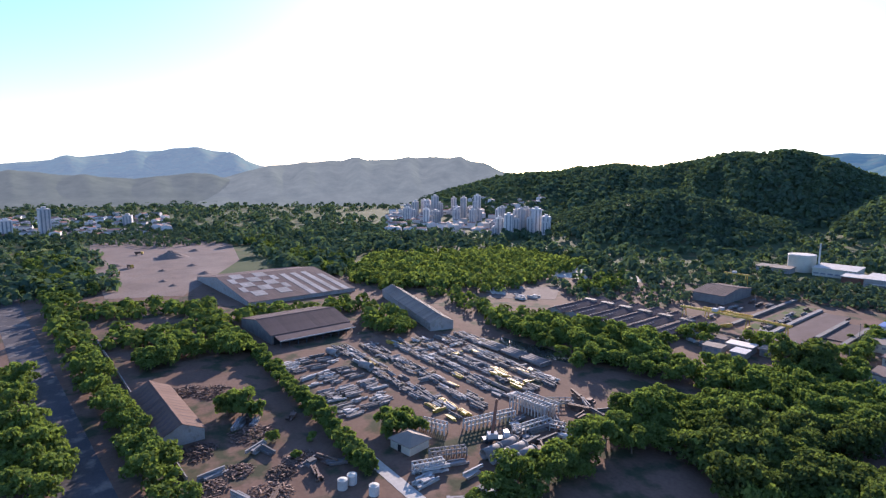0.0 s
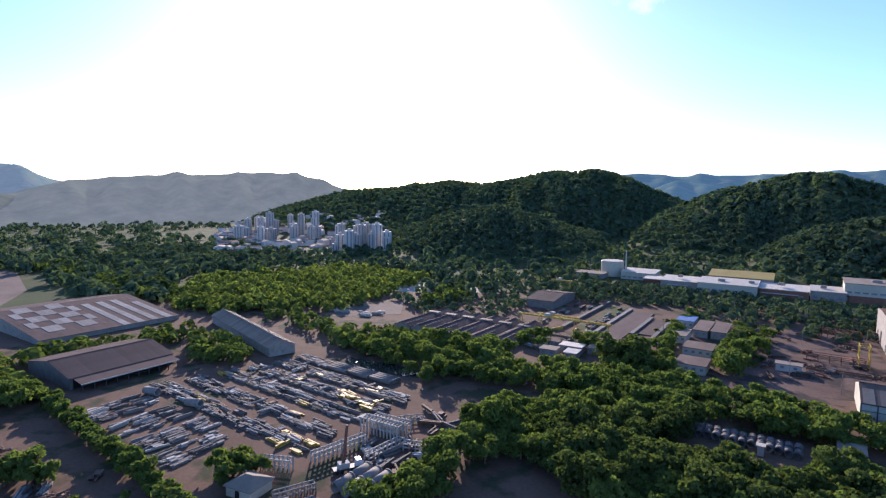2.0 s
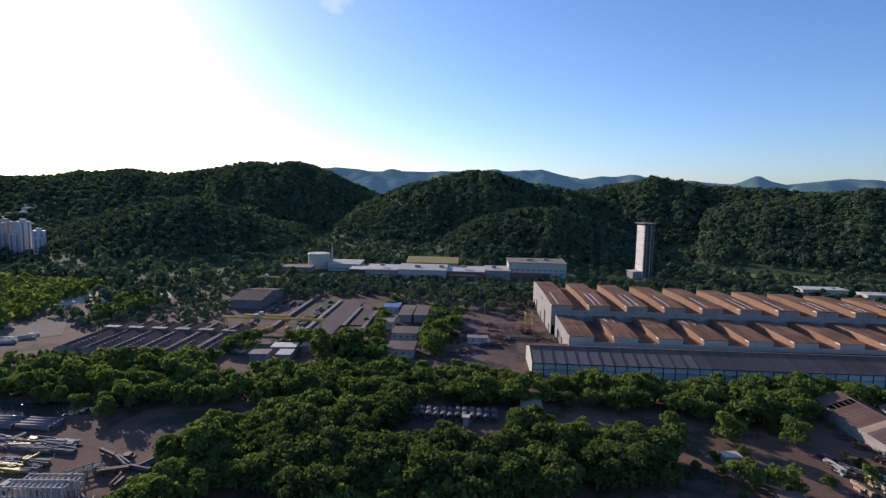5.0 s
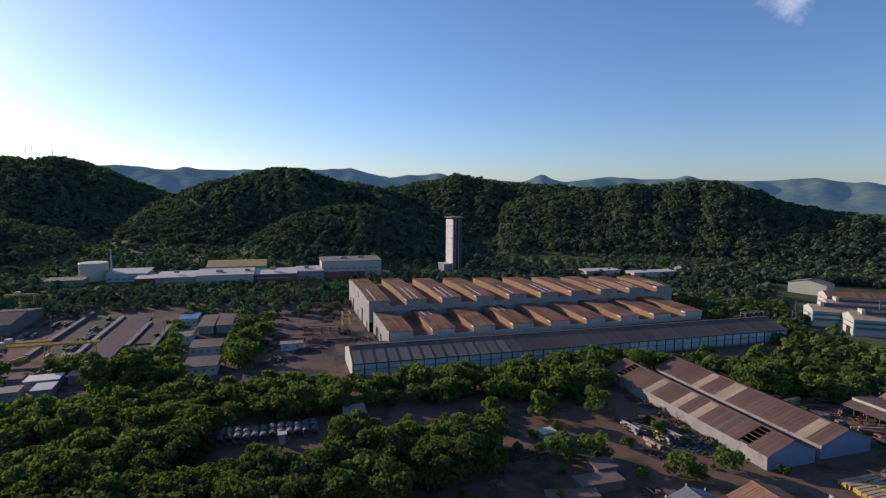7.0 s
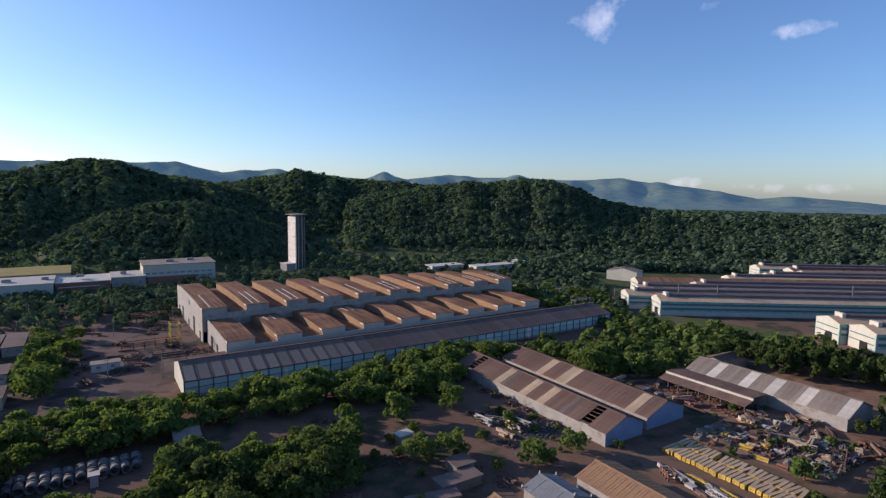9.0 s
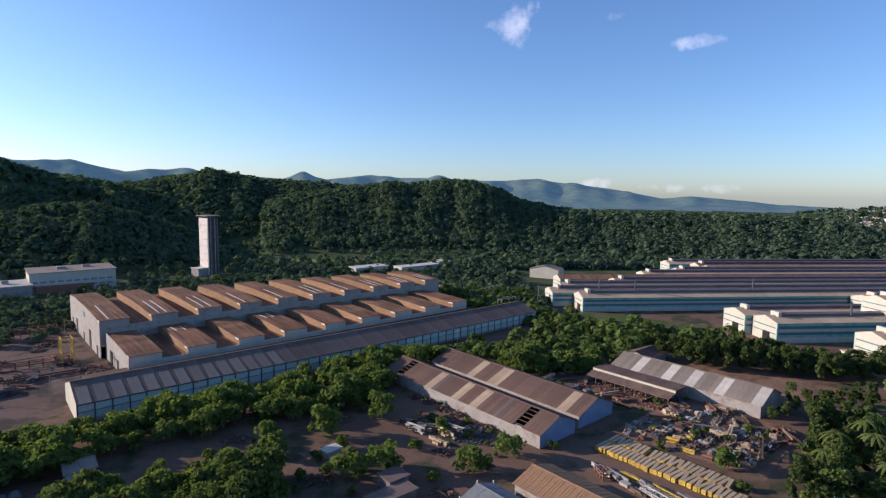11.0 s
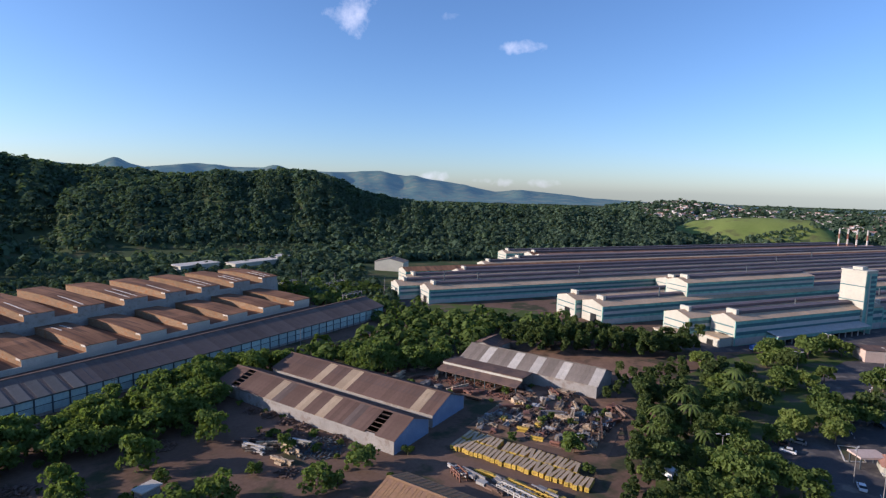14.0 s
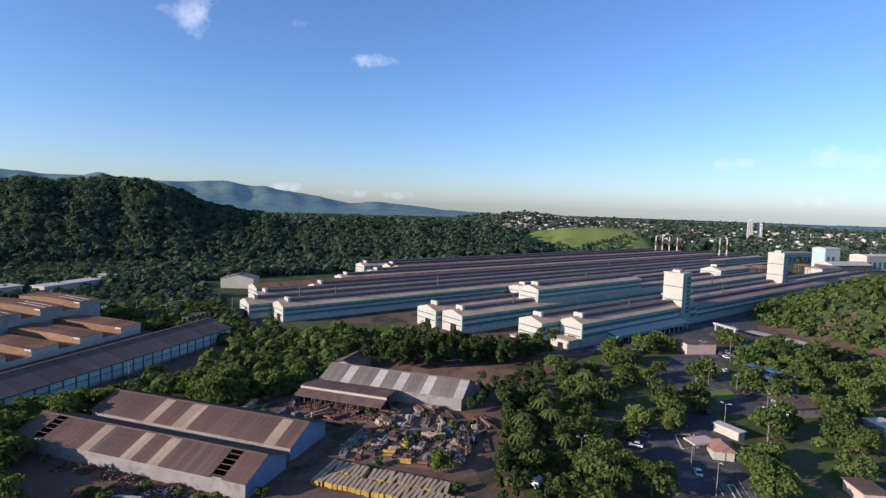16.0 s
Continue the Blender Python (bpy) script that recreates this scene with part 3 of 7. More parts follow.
def crown_blobs(rng, height, radius, count, low=0.3):
    blobs = [((0, 0, height * 0.62), np.array([radius * 0.74, radius * 0.74, height * 0.34]))]
    for k in range(count):
        a, q = 2 * math.pi * (k + rng.random() * 0.7) / count, radius * (0.45 + 0.3 * rng.random())
        zz = height * (low + 0.12 + (0.8 - low) * rng.random())
        s = radius * (0.36 + 0.2 * rng.random())
        blobs.append(((q * math.cos(a), q * math.sin(a), zz), np.array([s, s, s * 0.8])))
    return blobs


def quads_mesh(name, v, f, material):
    me = bpy.data.meshes.new(name)
    me.vertices.add(len(v))
    me.vertices.foreach_set("co", np.asarray(v, np.float32).ravel())
    me.loops.add(f.size)
    me.loops.foreach_set("vertex_index", f.astype(np.int32).ravel())
    me.polygons.add(len(f))
    me.polygons.foreach_set("loop_start", np.arange(0, f.size, 4, dtype=np.int32))
    me.update(calc_edges=True)
    me.materials.append(material)
    return me


def trunk_bm(rng, height, radius, limbs):
    bm = bmesh.new()
    lean = Vector(((rng.random() - 0.5) * 0.6, (rng.random() - 0.5) * 0.6, height * 0.5))
    rod(bm, (0, 0, -0.2), lean, radius * 0.075, 7, radius * 0.05)
    for k in range(limbs):
        a = 2 * math.pi * (k + rng.random()) / limbs
        rod(bm, lean * (0.7 + 0.3 * rng.random()), (radius * 0.6 * math.cos(a), radius * 0.6 * math.sin(a), height * (0.62 + 0.2 * rng.random())), radius * 0.045, 5, radius * 0.015)
    return bm


RNG = np.random.default_rng(7)
KINDS = {}
for kind, (h, rad, n, per, size, leafmat) in {
    "broad": (7.6, 4.6, 13, 105, 0.33, M_LEAF), "round": (6.0, 3.3, 9, 90, 0.29, M_LEAF), "dark": (9.0, 4.9, 13, 105, 0.35, M_LEAF_DARK),
    "sunlit": (7.0, 4.0, 12, 100, 0.31, M_LEAF_BRIGHT), "slim": (10.0, 2.3, 10, 72, 0.33, M_LEAF_DARK), "bush": (2.6, 1.7, 5, 48, 0.27, M_LEAF)}.items():
    KINDS[kind] = []
    for k in range(4):
        v, f = leaf_cloud(RNG, crown_blobs(RNG, h, rad, n, 0.12 if kind in ("slim", "bush") else 0.16), per, size)
        KINDS[kind].append((mesh_of(trunk_bm(RNG, h, rad, 5), M_BARK, "trunk"), quads_mesh("crown", v, f, leafmat), v, f))
    KINDS[kind + "_far"] = []
    for k in range(4):
        v, f = leaf_cloud(RNG, crown_blobs(RNG, h, rad, n, 0.12 if kind in ("slim", "bush") else 0.16), per // 2, size * 1.35)
        KINDS[kind + "_far"].append((KINDS[kind][k][0], quads_mesh("crown", v, f, leafmat), v, f))


def canopy(rng, n, size):
    """A far crown: overlapping leaf clumps over an uneven dome that reaches down to the ground."""
    d = rng.normal(size=(n, 3))
    d[:, 2] = np.abs(d[:, 2]) * 1.1 + 0.05
    d /= np.linalg.norm(d, axis=1, keepdims=True)
    lump = 0.78 + 0.34 * rng.random((n, 1))
    pos = d * (4.4, 4.4, 5.6) * lump + (0, 0, 1.2)
    nrm = d * (1, 1, 1.25) + rng.normal(size=(n, 3)) * 0.3
    nrm /= np.linalg.norm(nrm, axis=1, keepdims=True)
    side = np.cross(nrm, rng.normal(size=(n, 3)))
    side /= np.linalg.norm(side, axis=1, keepdims=True)
    up = np.cross(nrm, side)
    s = size * (0.65 + 0.7 * rng.random((n, 1)))
    v = np.stack([pos + side * s * a + up * s * b + nrm * s * k for a, b, k in ((-1, -0.7, -0.3), (0.8, -1, -0.05), (1, 0.8, -0.3), (-0.7, 1, -0.05))], 1).reshape(-1, 3)
    return None, None, v, np.arange(len(v)).reshape(-1, 4)


KINDS["canopy"] = [canopy(RNG, 11, 2.15) for k in range(8)]
KINDS["hill_canopy"] = [canopy(RNG, 24, 1.4) for k in range(8)]
KINDS["fine_canopy"] = [canopy(RNG, 44, 1.05) for k in range(8)]
TREE_LABELS = {"broad": "broad green tree with a spreading leafy crown", "round": "small round green tree with dense leaves", "dark": "dark green tree with a heavy shaded crown",
               "sunlit": "tree with a loose leafy crown, its green lightened for sunlight", "slim": "tall slim dark green tree in a row", "bush": "low green bush growing on bare dirt"}


TREES, SPARE = [0], []


def palm_crown(rng):
    """Arching fronds, each a folded strip that narrows to its tip."""
    vs = []
    for k in range(15):
        a, lift = 2 * math.pi * (k + rng.random() * 0.6) / 15, 0.2 + 0.7 * rng.random()
        out, side = np.array([math.cos(a), math.sin(a), 0]), np.array([-math.sin(a), math.cos(a), 0])
        line = [out * 3.6 * q + np.array([0, 0, 7.6 + 2.6 * lift * q - 3.4 * q * q]) for q in np.linspace(0.02, 1, 6)]
        for i in range(5):
            w0, w1 = 0.62 * (1 - (i / 5.5)) ** 0.6, 0.62 * (1 - ((i + 1) / 5.5)) ** 0.6
            for sgn in (-1, 1):
                vs += [line[i], line[i + 1], line[i + 1] + side * sgn * w1 - (0, 0, 0.28 * w1), line[i] + side * sgn * w0 - (0, 0, 0.28 * w0)]
    v = np.array(vs)
    return v, np.arange(len(v)).reshape(-1, 4)


PALMS = []


def palm(x, y, scale):
    if not PALMS:
        for k in range(3):
            bm = bmesh.new()
            rod(bm, (0, 0, -0.2), (0.25, 0.1, 4), 0.24, 8, 0.19)
            rod(bm, (0.25, 0.1, 4), (0, 0, 7.7), 0.19, 8, 0.17)
            PALMS.append((mesh_of(bm, M_BARK, "trunk"), quads_mesh("crown", *palm_crown(RNG), M_PALM)))
    trunk, crown = PALMS[int(RNG.integers(3))]
    t = thing("palm_tree", pose(x, y, 0, 0, 0, float(RNG.random() * 360)) @ Matrix.Diagonal((scale, scale, scale, 1)), "tall palm with arching green fronds among trees", "palm tree", "palms in the grove")
    share("trunk", trunk, t, Matrix())
    share("crown", crown, t, Matrix())


HOLLOW = [(-96, 72), (-90, 92), (-77, 95), (-70, 85), (-84, 66)]


def in_scrap_yard(x, y):
    a = radians(SITE_TURN)
    u, v = x * math.cos(a) + y * math.sin(a), y * math.cos(a) - x * math.sin(a)
    return 112 < u < 222 and 29 + 0.185 * u < v < 108


def tree(x, y, kind="broad", scale=1.0, group="trees of the works"):
    if kind != "bush" and (in_scrap_yard(x, y) or inside(HOLLOW, [x], [y])[0]):
        return None
    if kind != "bush":
        TREES[0] += 1
        if TREES[0] > 290:
            SPARE.append((x, y))
            return None
    trunk, crown, _, _ = KINDS[kind + "_far" if math.hypot(x, y) > 225 else kind][int(RNG.integers(4))]
    z = float(land_height(np.array([x]), np.array([y]))[0])
    t = thing("bush" if kind == "bush" else "tree", pose(x, y, z, 0, 0, float(RNG.random() * 360)) @ Matrix.Diagonal((scale, scale, scale * (0.88 + 0.24 * float(RNG.random())), 1)),
              TREE_LABELS[kind], "bush" if kind == "bush" else "tree", group)
    share("trunk", trunk, t, Matrix())
    share("crown", crown, t, Matrix())
    return t


def inside(poly, x, y):
    x, y = np.asarray(x, float), np.asarray(y, float)
    hit = np.zeros(x.shape, bool)
    for (x0, y0), (x1, y1) in zip(poly, poly[1:] + poly[:1]):
        hit ^= ((y0 > y) != (y1 > y)) & (x < (x1 - x0) * (y - y0) / (y1 - y0 + 1e-9) + x0)
    return hit


def scatter(poly, gap, tries=30):
    """Places in a polygon, no nearer to each other than the gap."""
    xs, ys = zip(*poly)
    area = (max(xs) - min(xs)) * (max(ys) - min(ys))
    n = int(area / gap**2 * 4) + 20
    px, py = RNG.uniform(min(xs), max(xs), n), RNG.uniform(min(ys), max(ys), n)
    ok = inside(poly, px, py)
    cells, got = {}, []
    for x, y in zip(px[ok], py[ok]):
        i, j = int(x // gap), int(y // gap)
        if all((x - a) ** 2 + (y - b) ** 2 > gap * gap for di in (-1, 0, 1) for dj in (-1, 0, 1) for a, b in cells.get((i + di, j + dj), ())):
            cells.setdefault((i, j), []).append((x, y))
            got.append((float(x), float(y)))
    return [p for p in got if not built_over(*p)]


# footprints of buildings and yards on the works' grid, kept clear of trees
FOOTPRINTS = ((124, 144, 108, 190), (144, 167, 110, 187), (198, 221, 76, 136), (84, 116, 56, 103), (24, 251, 212, 244), (44, 244, 242, 350), (-192, -115, 217, 270),
              (-273, -220, 66, 114), (-157, -131, 322, 370), (-424, -310, 84, 164), (-116, -54, 258, 376), (-178, 92, 464, 522), (136, 176, 462, 520))


def built_over(x, y):
    a = radians(SITE_TURN)
    u, v = x * math.cos(a) + y * math.sin(a), y * math.cos(a) - x * math.sin(a)
    k = radians(PLANT_TURN)
    pa, pb = (x - 283) * math.cos(k) + (y - 129) * math.sin(k), (y - 129) * math.cos(k) - (x - 283) * math.sin(k)
    if (-2 < pb < 34 and -18 < pa < 500) or (52 < pb < 130 and -44 < pa < 520) or (128 <= pb < 320 and -126 < pa < 660):
        return True
    return any(u0 < u < u1 and v0 < v < v1 for u0, u1, v0, v1 in FOOTPRINTS)


def woodland(name, places, material, label, size=(1.0, 1.3), sparse=1, kind="broad"):
    """Many trees as one mesh: every crown is a cloud of leaf clumps over a short stem."""
    vs, fs, count = [], [], 0
    xs, ys = np.array([p[0] for p in places]), np.array([p[1] for p in places])
    zs = land_height(xs, ys)
    for x, y, z in zip(xs, ys, zs):
        _, _, v, f = KINDS[kind][int(RNG.integers(len(KINDS[kind])))]
        pick = RNG.permutation(len(f))[:: sparse] if sparse > 1 else np.arange(len(f))
        vv = v.reshape(-1, 4, 3)[pick]
        if sparse > 1:
            mid = vv.mean(1, keepdims=True)
            vv = mid + (vv - mid) * sparse**0.32
        s, a = size[0] + (size[1] - size[0]) * RNG.random(), 2 * math.pi * RNG.random()
        rot = np.array([[math.cos(a), -math.sin(a), 0], [math.sin(a), math.cos(a), 0], [0, 0, 0.85 + 0.4 * RNG.random()]]) * s
        vs.append(vv.reshape(-1, 3) @ rot.T + (x, y, z - 0.15 * s * 8 * 0.2))
        fs.append(np.arange(len(vv) * 4).reshape(-1, 4) + count)
        count += len(vv) * 4
    return tagged(new(name, quads_mesh(name, np.concatenate(vs), np.concatenate(fs), material)), label, "woodland", kind="stuff")


BELT_WEST = [(-87, 32), (-93, 44), (-99, 65), (-106, 86), (-117, 98), (-119, 118), (-112, 129), (-103, 137), (-104, 168), (-95, 184), (-85, 188), (-71, 162), (-82, 135), (-94, 114), (-89, 98), (-94, 77), (-86, 52), (-84, 36)]
BELT_DARK = [(-73, 114), (-68, 125), (-53, 129), (-30, 135), (-26, 150), (-15, 143), (-1, 156), (14, 156), (13, 139), (-12, 122), (-38, 112), (-64, 98)]
BELT_NORTH = [(-140, 167), (-113, 175), (-93, 180), (-64, 199), (-38, 196), (-18, 202), (27, 217), (54, 234), (72, 220), (57, 193), (24, 189), (-4, 188), (-27, 180), (-55, 171), (-79, 164), (-102, 163), (-104, 153), (-118, 151)]
BELT_YARD = [(-166, 130), (-173, 146), (-158, 159), (-135, 157), (-109, 171), (-102, 161), (-107, 150), (-122, 144), (-138, 135), (-156, 126)]
WOOD_EAST = [(109, 87), (134, 97), (161, 114), (198, 121), (215, 115), (268, 112), (259, 97), (214, 88), (187, 97), (166, 81), (158, 71), (134, 65)]
ROAD_ROW = [(-114, -36), (-141, -46), (-189, -62), (-269, -88), (-385, -122), (-532, -164), (-526, -149), (-381, -111), (-276, -80), (-192, -57), (-146, -41), (-110, -27)]
for x, y in ((270, 104), (257, 85), (241, 92), (266, 68), (339, 65), (308, 52), (194, 76), (197, 67), (221, 64), (215, 74), (258, 52), (252, 40), (268, 30), (190, 40), (179, 42), (168, 37), (160, 78), (155, 71), (152, 63), (144, 71), (135, 78), (146, 76), (210, 102), (174, 92), (219, 22), (216, 16), (193, 19), (252, 26), (242, 22)):
    tree(x, y, ("broad", "sunlit", "broad")[int(RNG.integers(3))], 0.85 + 0.4 * float(RNG.random()), "trees round the plant gate")

for x, y, q in ((160, 103, 1.15), (168, 97.5, 1.2), (213, 102, 1.3), (156, 88, 1.0), (176, 104, 1.2), (186, 106, 1.1), (150, 100, 0.95), (143, 92, 0.9), (200, 98, 1.2)):
    palm(x, y, q)
for x, y in ((346, 68), (312, 54), (263, 70), (273, 99), (259, 100), (306, 88), (258, 51), (272, 41), (321, 44), (307, 38), (285, 32), (323, 26), (340, 30), (302, 17), (272, 14), (283, 17), (250, 14), (229, 23), (219, 36), (212, 40), (194, 78), (205, 69), (215, 74), (229, 66), (187, 99), (212, 106), (170, 96), (180, 77), (172, 84), (235, 124), (243, 87), (234, 92)):
    tree(x + 1.5 * float(RNG.normal()), y + 1.5 * float(RNG.normal()), ("broad", "sunlit", "dark", "sunlit")[int(RNG.integers(4))], 0.8 + 0.4 * float(RNG.random()), "trees round the plant gate")
for x, y in scatter([(300, 64), (344, 52), (362, 30), (352, 0), (300, -4), (276, 8), (290, 40)], 11) + scatter([(268, 112), (300, 92), (318, 96), (300, 106), (276, 122)], 8):
    tree(x, y, ("broad", "sunlit", "broad")[int(RNG.integers(3))], 0.7 + 0.5 * float(RNG.random()), "trees round the plant gate")

for poly, gap, kinds, scale, grp in (
    (BELT_WEST, 4.7, ("broad", "round", "broad"), 1.05, "tree belt beside the yard"),
    (BELT_DARK, 4.6, ("dark", "broad", "dark"), 0.98, "dark tree belt"),
    (WOOD_EAST, 13, ("broad", "sunlit", "dark"), 0.9, "trees east of the scrap yard"),
):
    for x, y in scatter(poly, gap):
        tree(x, y, kinds[int(RNG.integers(len(kinds)))], scale * (0.8 + 0.4 * float(RNG.random())), grp)
SHADE_FILL = [(-90, 84), (-84, 100), (-90, 118), (-82, 136), (-74, 160), (-66, 150), (-70, 126), (-74, 112), (-64, 98), (-72, 82), (-82, 70)]
for x, y in scatter(SHADE_FILL, 5.2):
    tree(x, y, "dark", 0.9 + 0.25 * float(RNG.random()), "dark tree belt")
for u, v, q in ((-57, 226, 1.75), (-64, 221, 1.45), (-51, 219, 1.3)):
    tree(*(site(u, v).translation.xy), "dark", q, "dark trees before the huts")
for x, y in scatter([(-31, 149), (-24, 157), (-4, 155), (8, 156), (11, 142), (-12, 132), (-26, 135)], 6.5):
    tree(x, y, "broad", 0.8 + 0.3 * float(RNG.random()), "trees among the sheds")
for x, y in scatter([(-84, 98), (-70, 126), (-36, 124), (-20, 128), (-14, 118), (-30, 108), (-60, 92)], 5.5):
    tree(x, y, "dark", 0.85 + 0.25 * float(RNG.random()), "dark tree belt")
for x, y in ((34, 175), (53, 180), (64, 139), (34, 148), (43, 148), (78, 141), (17, 168), (4, 158), (2, 150), (12, 154), (148, 134), (182, 134), (178, 138), (122, 104), (117, 100)):
    tree(x, y, "broad", 0.75 + 0.25 * float(RNG.random()), "trees among the sheds")
woods = []
woods += scatter(BELT_NORTH, 5.3)
woods += scatter(BELT_YARD, 5.5)
woods += scatter([tuple(site(u, v).translation.xy) for u, v in ((-196, 176), (-118, 176), (-106, 190), (-110, 214), (-196, 207))], 6.0)
woods += scatter(ROAD_ROW, 5.0)
woods += scatter([(-129, -71), (-180, -86), (-181, -77), (-148, -63), (-132, -61), (-126, -64)], 5)
woods += scatter([(-190, -89), (-234, -101), (-224, -91), (-192, -82)], 5)
woods += scatter([(-282, -73), (-284, -37), (-257, -36), (-258, -69)], 5)
woods += scatter([(-341, -39), (-336, -26), (-233, -12), (-223, -18), (-248, -26)], 5)
woods += scatter([(-241, -54), (-241, -43), (-224, -42), (-224, -51)], 5)
woods += scatter([(-254, -40), (-244, -29), (-227, -29), (-231, -38)], 5)
woods += scatter([(-347, -96), (-342, -42), (-314, -40), (-316, -88)], 6)
woods += scatter([(-602, -192), (-564, -140), (-420, -96), (-364, -99), (-413, -133)], 8)
woods += scatter([(-299, -15), (-314, 21), (-307, 61), (-290, 64), (-285, 30), (-278, -10)], 6)
woods += scatter([(-279, 54), (-279, 71), (-250, 76), (-231, 65), (-243, 48)], 6)
woods += scatter([(-643, 10), (-449, 59), (-342, 95), (-336, 110), (-246, 117), (-247, 132), (-318, 128), (-385, 109), (-541, 75), (-699, 33)], 7)
woods += scatter([(-232, 117), (-214, 133), (-179, 138), (-175, 148), (-155, 116), (-188, 116)], 6)
woods += scatter([(-308, 230), (-316, 279), (-270, 239), (-282, 210)], 7)
woods += scatter([(-154, 303), (-157, 325), (-130, 266), (-122, 237), (-134, 255)], 5)
woods += scatter([(-96, 238), (-113, 304), (-102, 291), (-83, 222), (-87, 218)], 5)
woods += scatter([(-114, 177), (-133, 215), (-124, 228), (-95, 202), (-84, 178)], 6)
woods += scatter([(61, 230), (81, 243), (125, 233), (162, 252), (198, 244), (220, 222), (178, 202), (147, 192), (107, 195), (81, 208)], 5.5)
woods += scatter([(149, 386), (171, 376), (234, 350), (194, 281), (216, 246), (230, 218), (258, 212), (230, 193), (193, 222), (170, 260), (156, 298), (163, 333)], 6.5)
woodland("tree_cover", [p for p in woods if math.hypot(*p) < 250], M_LEAF, "dense green trees and hedges between the yards", (0.7, 1.12), 2)
woodland("far_tree_cover", [p for p in woods if math.hypot(*p) >= 250], M_LEAF, "green trees and hedges beyond the yards", (0.65, 1.2), 1, "fine_canopy")
LANE_BELT = [tuple(site(u, v).translation.xy) for u, v in ((126, 49), (139, 52), (165, 57), (202, 62), (240, 68), (240, 56), (202, 48), (165, 44), (139, 40), (124, 40))]
woodland("lane_belt", scatter(LANE_BELT, 4.6), M_LEAF_DARK, "dense feathery trees along the yard lane", (0.55, 0.95), 1, "slim")
woodland("shed_end_trees", scatter([tuple(site(u, v).translation.xy) for u, v in ((196, 73), (220, 68), (226, 78), (221, 84), (200, 77))], 3.8), M_LEAF_DARK, "feathery dark trees at the end of a shed", (0.5, 0.8), 1, "slim")
woodland("slim_trees", scatter([(190, 196), (211, 197), (229, 183), (248, 153), (262, 136), (238, 136), (214, 158), (191, 178)], 3.7), M_LEAF_DARK, "row of tall dark trees", (0.85, 1.2), 1, "slim")
woodland("gate_grove", scatter([(186, 128), (225, 128), (246, 112), (200, 88), (182, 82), (150, 88), (140, 98)], 12), M_LEAF_DARK, "tall feathery trees east of the scrap yard", (0.65, 1.1), 1, "slim")
far = scatter([(-381, 72), (-500, 123), (-486, 269), (-378, 289), (-302, 155), (-337, 123), (-338, 90)], 6.5)
woodland("bright_wood", far, M_LEAF_BRIGHT, "bright green wood on the flat", (0.75, 1.2), 1, "fine_canopy")
far = []
for poly in ([(-664, 11), (-830, 126), (-792, 242), (-533, 296), (-540, 122), (-476, 63)], [(-971, -308), (-953, -84), (-817, 12), (-664, 11), (-636, -76), (-691, -153), (-690, -230)],
             [(-277, 336), (-247, 390), (-205, 405), (-118, 397), (-70, 412), (-56, 328), (-95, 319), (-149, 312), (-199, 314), (-232, 305)],
             [(121, 543), (241, 524), (364, 538), (514, 489), (458, 437), (314, 428), (253, 395), (180, 394), (194, 436), (117, 484)],
             [(249, 522), (332, 506), (497, 479), (826, 390), (1001, 266), (711, 340), (470, 445), (306, 420), (267, 411), (210, 428)]):
    far += scatter(poly, 9.3)
far += scatter([tuple(site(u, v).translation.xy) for u, v in ((256, 236), (330, 226), (420, 330), (470, 400), (430, 470), (350, 420), (262, 360))], 7)
far += scatter([tuple(site(u, v).translation.xy) for u, v in ((60, 362), (250, 362), (300, 396), (250, 470), (175, 478), (140, 470), (60, 470))], 8)
strip = [(-70, 590), (120, 578), (222, 516), (252, 560), (180, 616), (125, 644), (-50, 644)]
far += [p for p in scatter([(-40, 470), (140, 420), (250, 430), (330, 390), (520, 330), (760, 290), (760, 440), (520, 560), (200, 660), (-80, 640)], 9.5) if not inside(strip, [p[0]], [p[1]])[0]]
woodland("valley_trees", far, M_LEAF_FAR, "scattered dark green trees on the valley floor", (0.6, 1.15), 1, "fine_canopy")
bank = scatter([(356, -60), (360, -4), (384, 30), (398, 58), (470, 62), (560, 20), (560, -170), (430, -150)], 4.8)
bank = [p for p in bank if bank_height(np.array([math.hypot(*p)]), np.array([math.degrees(math.atan2(*p))]))[0] > 0.4]
woodland("bank_wood", bank, M_LEAF, "dense trees on the bank beside the plant", (0.5, 0.95), 1, "fine_canopy")
# Shrub green is lightened in place of sunlight in the grove.
woodland("gate_shrubs", scatter(WOOD_EAST, 8.5) + scatter([(300, 64), (344, 52), (362, 30), (352, 0), (300, -4), (240, 0), (200, 10), (214, 30), (260, 14), (290, 40)], 6), M_LEAF_BRIGHT, "low shrubs under the trees, their green lightened for sunlight", (0.22, 0.55), 1, "fine_canopy")
woodland("complex_trees", scatter([tuple(site(u, v).translation.xy) for u, v in ((-182, 452), (92, 452), (92, 463), (30, 468), (-40, 461), (-182, 470))], 5.5), M_LEAF_FAR, "dark trees before the white complex", (0.4, 0.72), 1, "fine_canopy")
woodland("hedge_trees", scatter([tuple(site(u, v).translation.xy) for u, v in ((-194, 209), (-116, 210), (-114, 215), (-194, 215))], 3.6), M_LEAF, "hedge of small trees before the low sheds", (0.45, 0.75), 1, "fine_canopy")
yard = scatter([tuple(site(u, v).translation.xy) for u, v in ((-205, 262), (-156, 254), (-156, 352), (-118, 358), (-118, 440), (-190, 456), (-240, 400), (-190, 345), (-250, 296))], 8.5) + scatter([tuple(site(u, v).translation.xy) for u, v in ((-53, 372), (40, 362), (60, 440), (-110, 440), (-110, 380))], 8)
